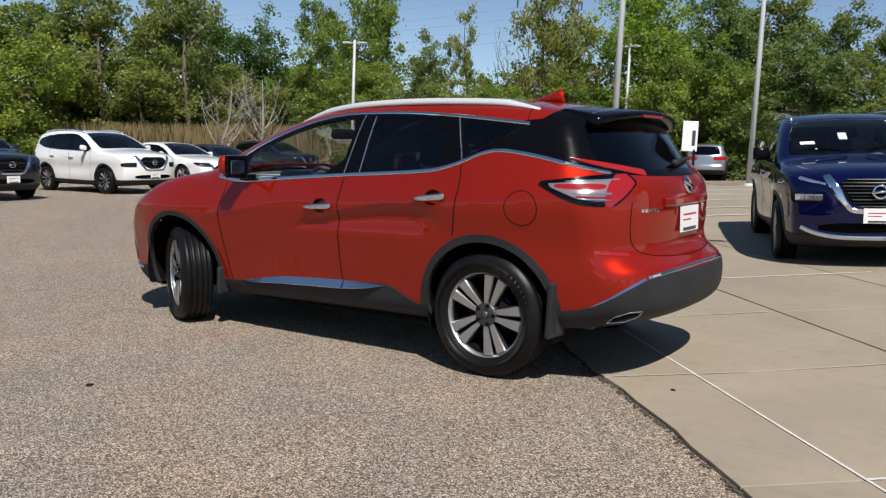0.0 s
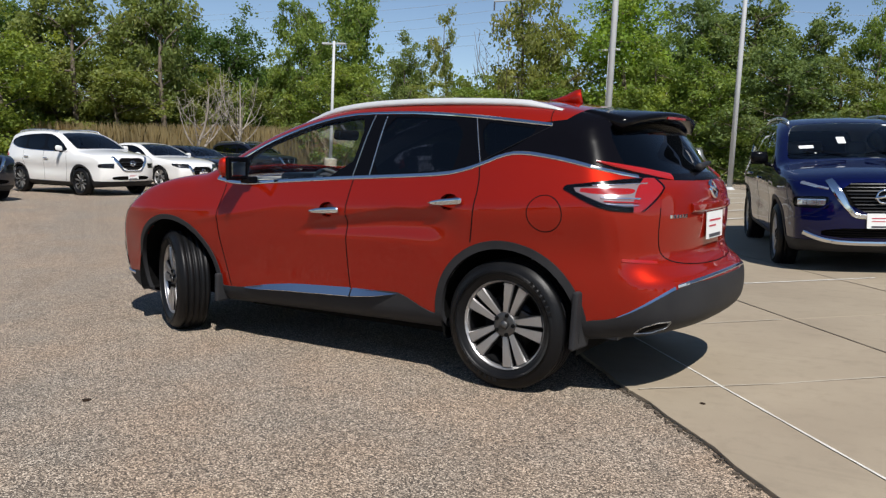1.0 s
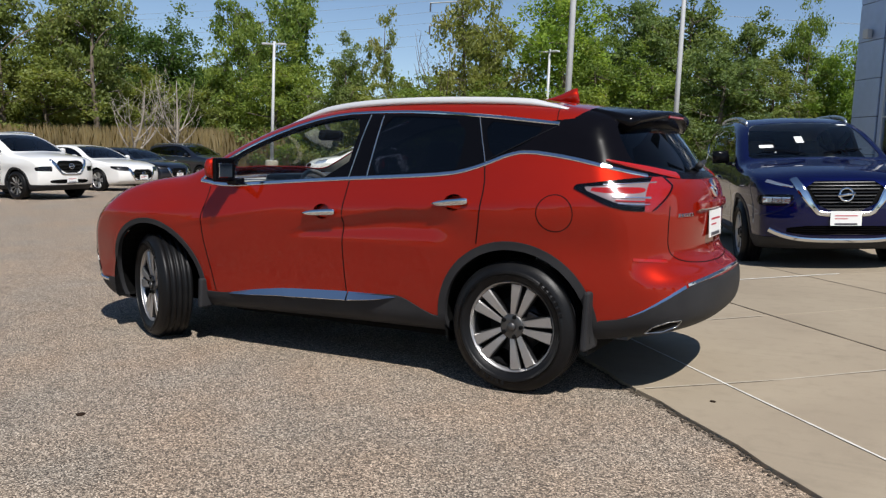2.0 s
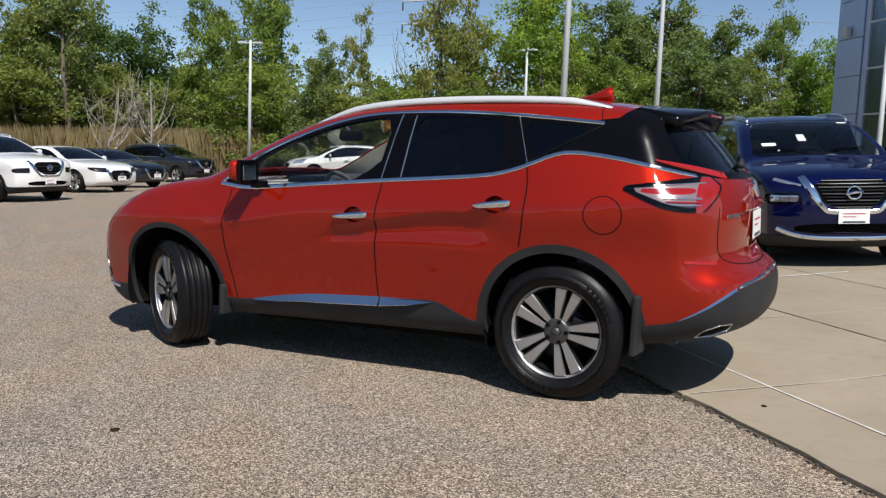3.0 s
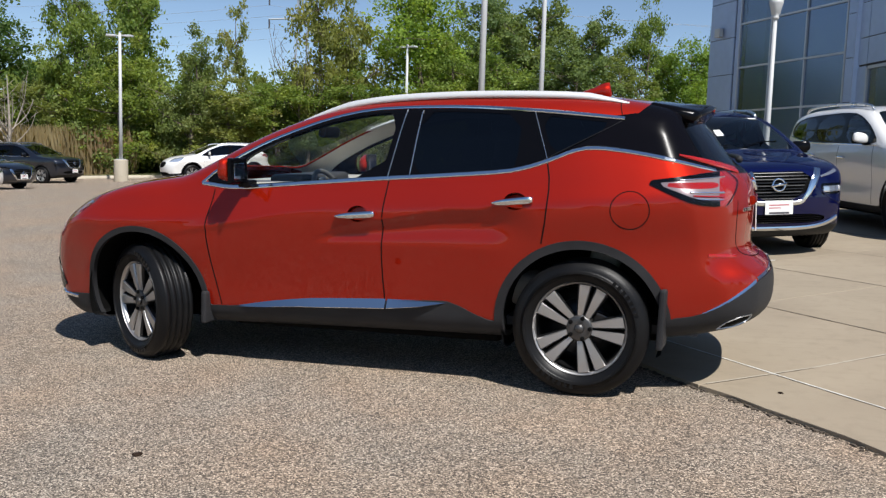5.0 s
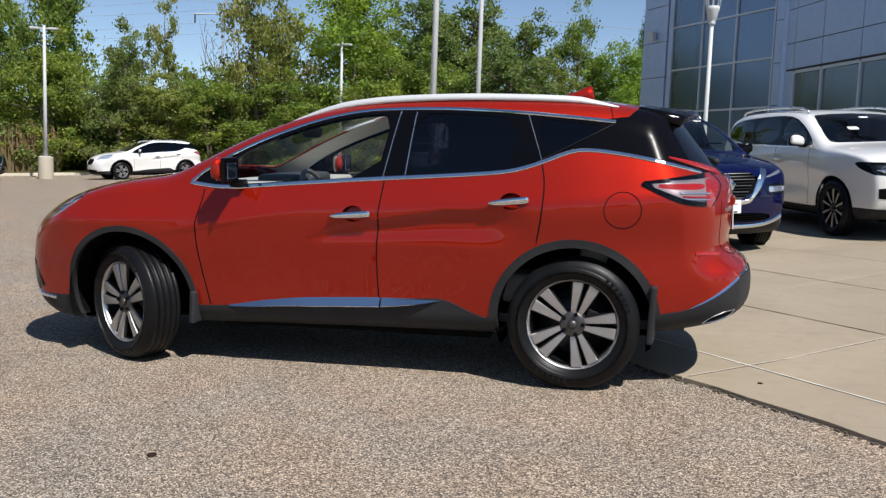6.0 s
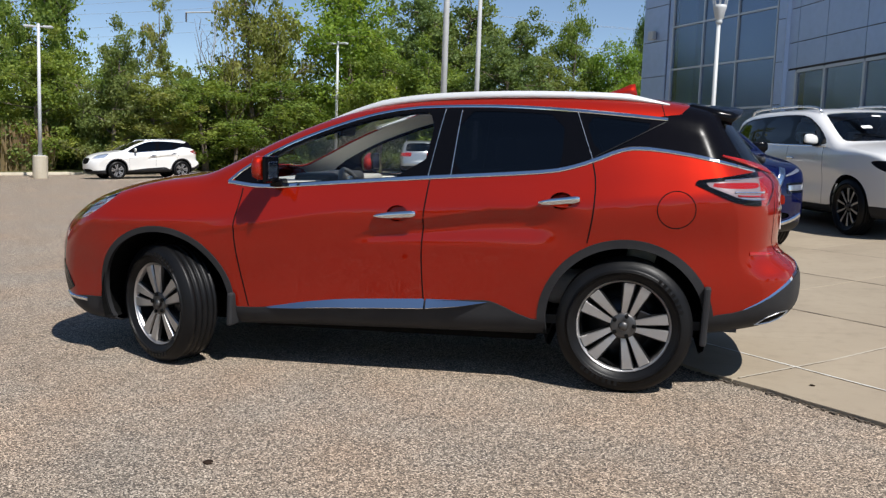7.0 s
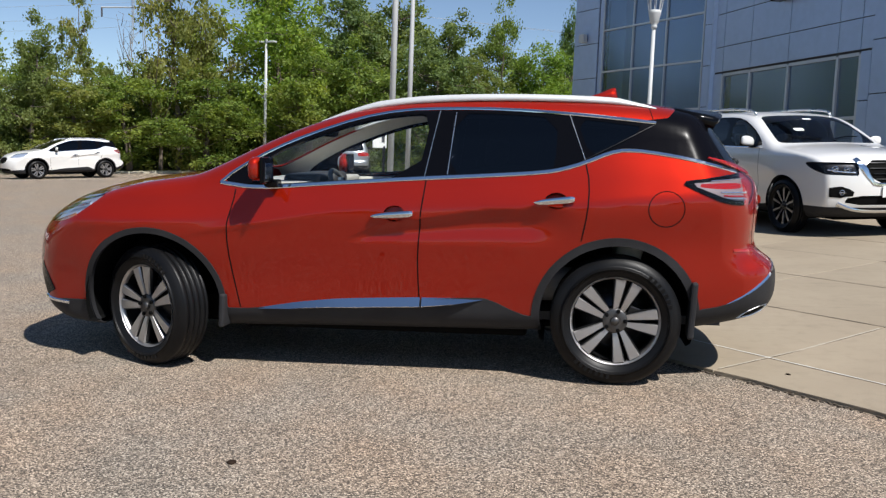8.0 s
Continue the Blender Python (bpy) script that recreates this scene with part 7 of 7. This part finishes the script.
def front_dress(root, sk, zlo, zhi, wlo, whi, zp, slats=6, bumper=None, eye=None):
    """Grille slats, bright V, badge, plate and bumper bar on a car's nose."""
    for k in range(slats):
        z = zlo + (zhi - zlo) * (k + 0.6) / slats
        w = wlo + (whi - wlo) * (k + 0.5) / slats - 0.05
        y = np.linspace(-w, w, 13)
        part("grille_slat", strip(sk.on_end(y, np.full(13, z), -1), 0.012, -0.004, 0.03), GUNMETAL if k % 2 else HUB_GREY, root)
    for s in (-1, 1):
        ln = line([(s * (whi + 0.05), zhi + 0.02), (s * (wlo + 0.03), zlo - 0.01), (s * (wlo - 0.06), zlo - 0.035), (0.0, zlo - 0.035)], 30, 1)
        part("grille_surround", strip(sk.on_end(ln[:, 0], ln[:, 1], -1), np.interp(np.arange(30), [0, 8, 14, 29], [0.075, 0.085, 0.05, 0.045]), 0.012, 0.01), CHROME, root, "chrome V-shaped grille surround")
    P, N = sk.on_end([0.0], [(zlo + zhi) / 2 + 0.01], -1)
    emblem(root, P[0] + N[0] * 0.012, N[0], 0.075)
    P, N = sk.on_end([0.0], [zp], -1)
    plate(root, P[0] + N[0] * 0.02, (N[0][0], N[0][1], 0))
    if bumper:
        z, w = bumper
        y = np.linspace(-w, w, 25)
        part("bumper_bar", strip(sk.on_end(y, z + 0.10 * (np.abs(y) / w) ** 4, -1), 0.055, 0.02, 0.01), CHROME, root, "chrome lower bumper bar")


blue, sk = build_car("blue_suv", facing(1.90, 6.80, -70), "deep blue sport utility car parked nose out, window stickers on", dict(CROSSOVER, mirror_colour=GLOSS_BLACK), BLUE, 0.035, 2, glass_side=GLASS3)
front_dress(blue, sk, 0.66, 0.97, 0.26, 0.44, 0.585, 9, (0.35, 0.72))
blue_sk = sk
white_suv, sk = build_car("white_suv", facing(4.63, 8.42, -72), "white three-row sport utility car with roof bars, parked nose out", THREE_ROW, PEARL, 0.04, 2, glass_side=GLASS3)
front_dress(white_suv, sk, 0.74, 1.02, 0.26, 0.42, 0.62, 4, (0.36, 0.7))
white_sk = sk
ob, sk = build_car("white_crossover", facing(-17.5, 9.2, 0), "white compact crossover parked in the row", dict(CROSSOVER, dark_rims=True), WHITE, 0.045, 1, group="parked cars")
front_dress(ob, sk, 0.66, 0.97, 0.26, 0.44, 0.50, 4)
ob, sk = build_car("dark_crossover", facing(-17.35, 5.3, 0), "black-blue compact crossover parked in the row", CROSSOVER, NAVY, 0.06, 1, group="parked cars")
front_dress(ob, sk, 0.66, 0.97, 0.26, 0.44, 0.50, 4)
ob, sk = build_car("white_sedan", facing(-20.0, 13.6, 0), "white four-door saloon parked in the row", SEDAN, WHITE, 0.06, 1, group="parked cars")
front_dress(ob, sk, 0.36, 0.66, 0.28, 0.42, 0.42, 4)
ob, sk = build_car("navy_sedan", facing(-22.6, 17.6, 0), "navy blue saloon parked in the row", SEDAN, NAVY, 0.06, 1, group="parked cars")
front_dress(ob, sk, 0.36, 0.66, 0.28, 0.42, 0.42, 4)
ob, sk = build_car("black_crossover", facing(-26.0, 24.0, 0), "black compact crossover parked in the row", CROSSOVER, NAVY, 0.06, 1, group="parked cars")
front_dress(ob, sk, 0.66, 0.97, 0.26, 0.44, 0.50, 4)
ob, sk = build_car("white_sport_suv", facing(-19.2, 27.5, 233), "white sport utility car parked by the kerb", dict(SPORT_SUV, mirror_colour=WHITE, rails=[(-0.1, 0.6), (0.5, 0.645), (1.1, 0.645), (1.6, 0.62)], tail_base=RED_LENS), WHITE, 0.045, 1, group="parked cars")
ob, sk = build_car("silver_crossover", facing(-9.0, 35.5, 104), "silver crossover seen from behind at the lot's edge", CROSSOVER, SILVER, 0.06, 1, group="parked cars")
ob, sk = build_car("white_saloon", facing(-1.9, 27.6, 205), "white saloon parked at the lot's edge", SEDAN, WHITE, 0.06, 1, group="parked cars")



# ---- dressing of the two near cars ----
def sticker(root, sk, x, y, w, h, mat=PLATE):
    P, N = sk.on_top([x], [y])
    n = Vector(N[0])
    r = Vector((0, 1, 0))
    u = n.cross(r).normalized()
    m = Matrix(((*r, 0), (*u, 0), (*n, 0), (0, 0, 0, 1))).transposed()
    m.translation = Vector(P[0]) + n * 0.004
    part("sticker", boxes(((-w / 2, -h / 2, 0), (w / 2, h / 2, 0.0015))), mat, root, "white paper sticker").matrix_local = m


sticker(blue, blue_sk, -0.80, 0.50, 0.16, 0.07), sticker(blue, blue_sk, -0.68, 0.10, 0.09, 0.17), sticker(blue, blue_sk, -0.22, -0.50, 0.10, 0.05), sticker(blue, blue_sk, -0.95, 0.42, 0.02, 0.02)
sticker(white_suv, white_sk, -0.72, 0.28, 0.15, 0.08), sticker(white_suv, white_sk, -0.40, -0.05, 0.13, 0.05)
for s in (-1, 1):
    ln = line([(s * 0.50, 0.905), (s * 0.62, 0.93), (s * 0.74, 0.965)], 12, 1)
    part("running_lamp", strip(blue_sk.on_end(ln[:, 0], ln[:, 1], -1), np.linspace(0.02, 0.045, 12), 0.006, 0.004), LAMP_SILVER, blue, "slim running lamp")
    for k in range(3):
        y = np.array((0.53, 0.57, 0.61)) + 0.085 * k
        part("lamp_cell", strip(blue_sk.on_end(s * y, np.full(3, 0.765), -1), 0.065, 0.003, 0.002), LAMP_SILVER, blue)
    ln = line([(s * 0.45, 0.80), (s * 0.62, 0.66), (s * 0.80, 0.60)], 14, 1)
    part("bumper_crease", strip(blue_sk.on_end(ln[:, 0], ln[:, 1], -1), 0.02, 0.004, 0.004), BLUE, blue)
    ln = line([(s * 0.52, 0.585), (s * 0.62, 0.61), (s * 0.80, 0.605)], 12, 1)
    part("fog_lamp_pod", strip(white_sk.on_end(ln[:, 0], ln[:, 1], -1), np.interp(np.arange(12), [0, 6, 11], [0.06, 0.15, 0.12]), 0.005, 0.004), DARK, white_suv, "black fog lamp pod")
    P, N = white_sk.on_end([s * 0.66], [0.605], -1)
    emblem(white_suv, P[0], N[0], 0.035, "fog_lamp")
    for yy, rr in ((0.60, 0.038), (0.74, 0.042)):                  # projector lamps behind the lens
        P, N = white_sk.on_end([s * yy], [0.905], -1)
        emblem(white_suv, P[0] - N[0] * 0.012, N[0], rr, "projector_lamp")
    ln = line([(s * 0.50, 0.862), (s * 0.66, 0.868), (s * 0.82, 0.895)], 12, 1)
    part("running_lamp", strip(white_sk.on_end(ln[:, 0], ln[:, 1], -1), 0.014, 0.003, 0.004), LAMP_SILVER, white_suv)
for k in range(4):
    y = np.linspace(-0.5, 0.5, 15)
    part("intake_slat", strip(blue_sk.on_end(y, np.full(15, 0.415 + 0.025 * k), -1), 0.008, -0.004, 0.03), GLOSS_BLACK, blue)
for car, skn, z in ((blue, blue_sk, 1.0), (white_suv, white_sk, 1.0)):
    for s in (-1, 1):
        ln = line([(-1.02, s * 0.1), (-0.92, s * 0.35), (-0.90, s * 0.55)], 8, 1)
        P, N = skn.on_top(ln[:, 0], ln[:, 1])
        part("wiper", tube(P + N * 0.012, 0.008, 5), GLOSS_BLACK, car)

# sign board by the bays
sg = thing("sign_board", upright(-3.84, 17.6, 30), "white sign board on a dark post", "sign")
part("board", boxes(((-0.2, -0.02, 1.15), (0.2, 0.02, 1.95)), bevel=0.006), PLATE, sg)
part("post", boxes(((0.1, -0.03, 0.0), (0.16, 0.03, 1.2))), GUNMETAL, sg)
part("print", boxes(((0.05, -0.024, 1.3), (0.14, -0.02, 1.7))), INK, sg)
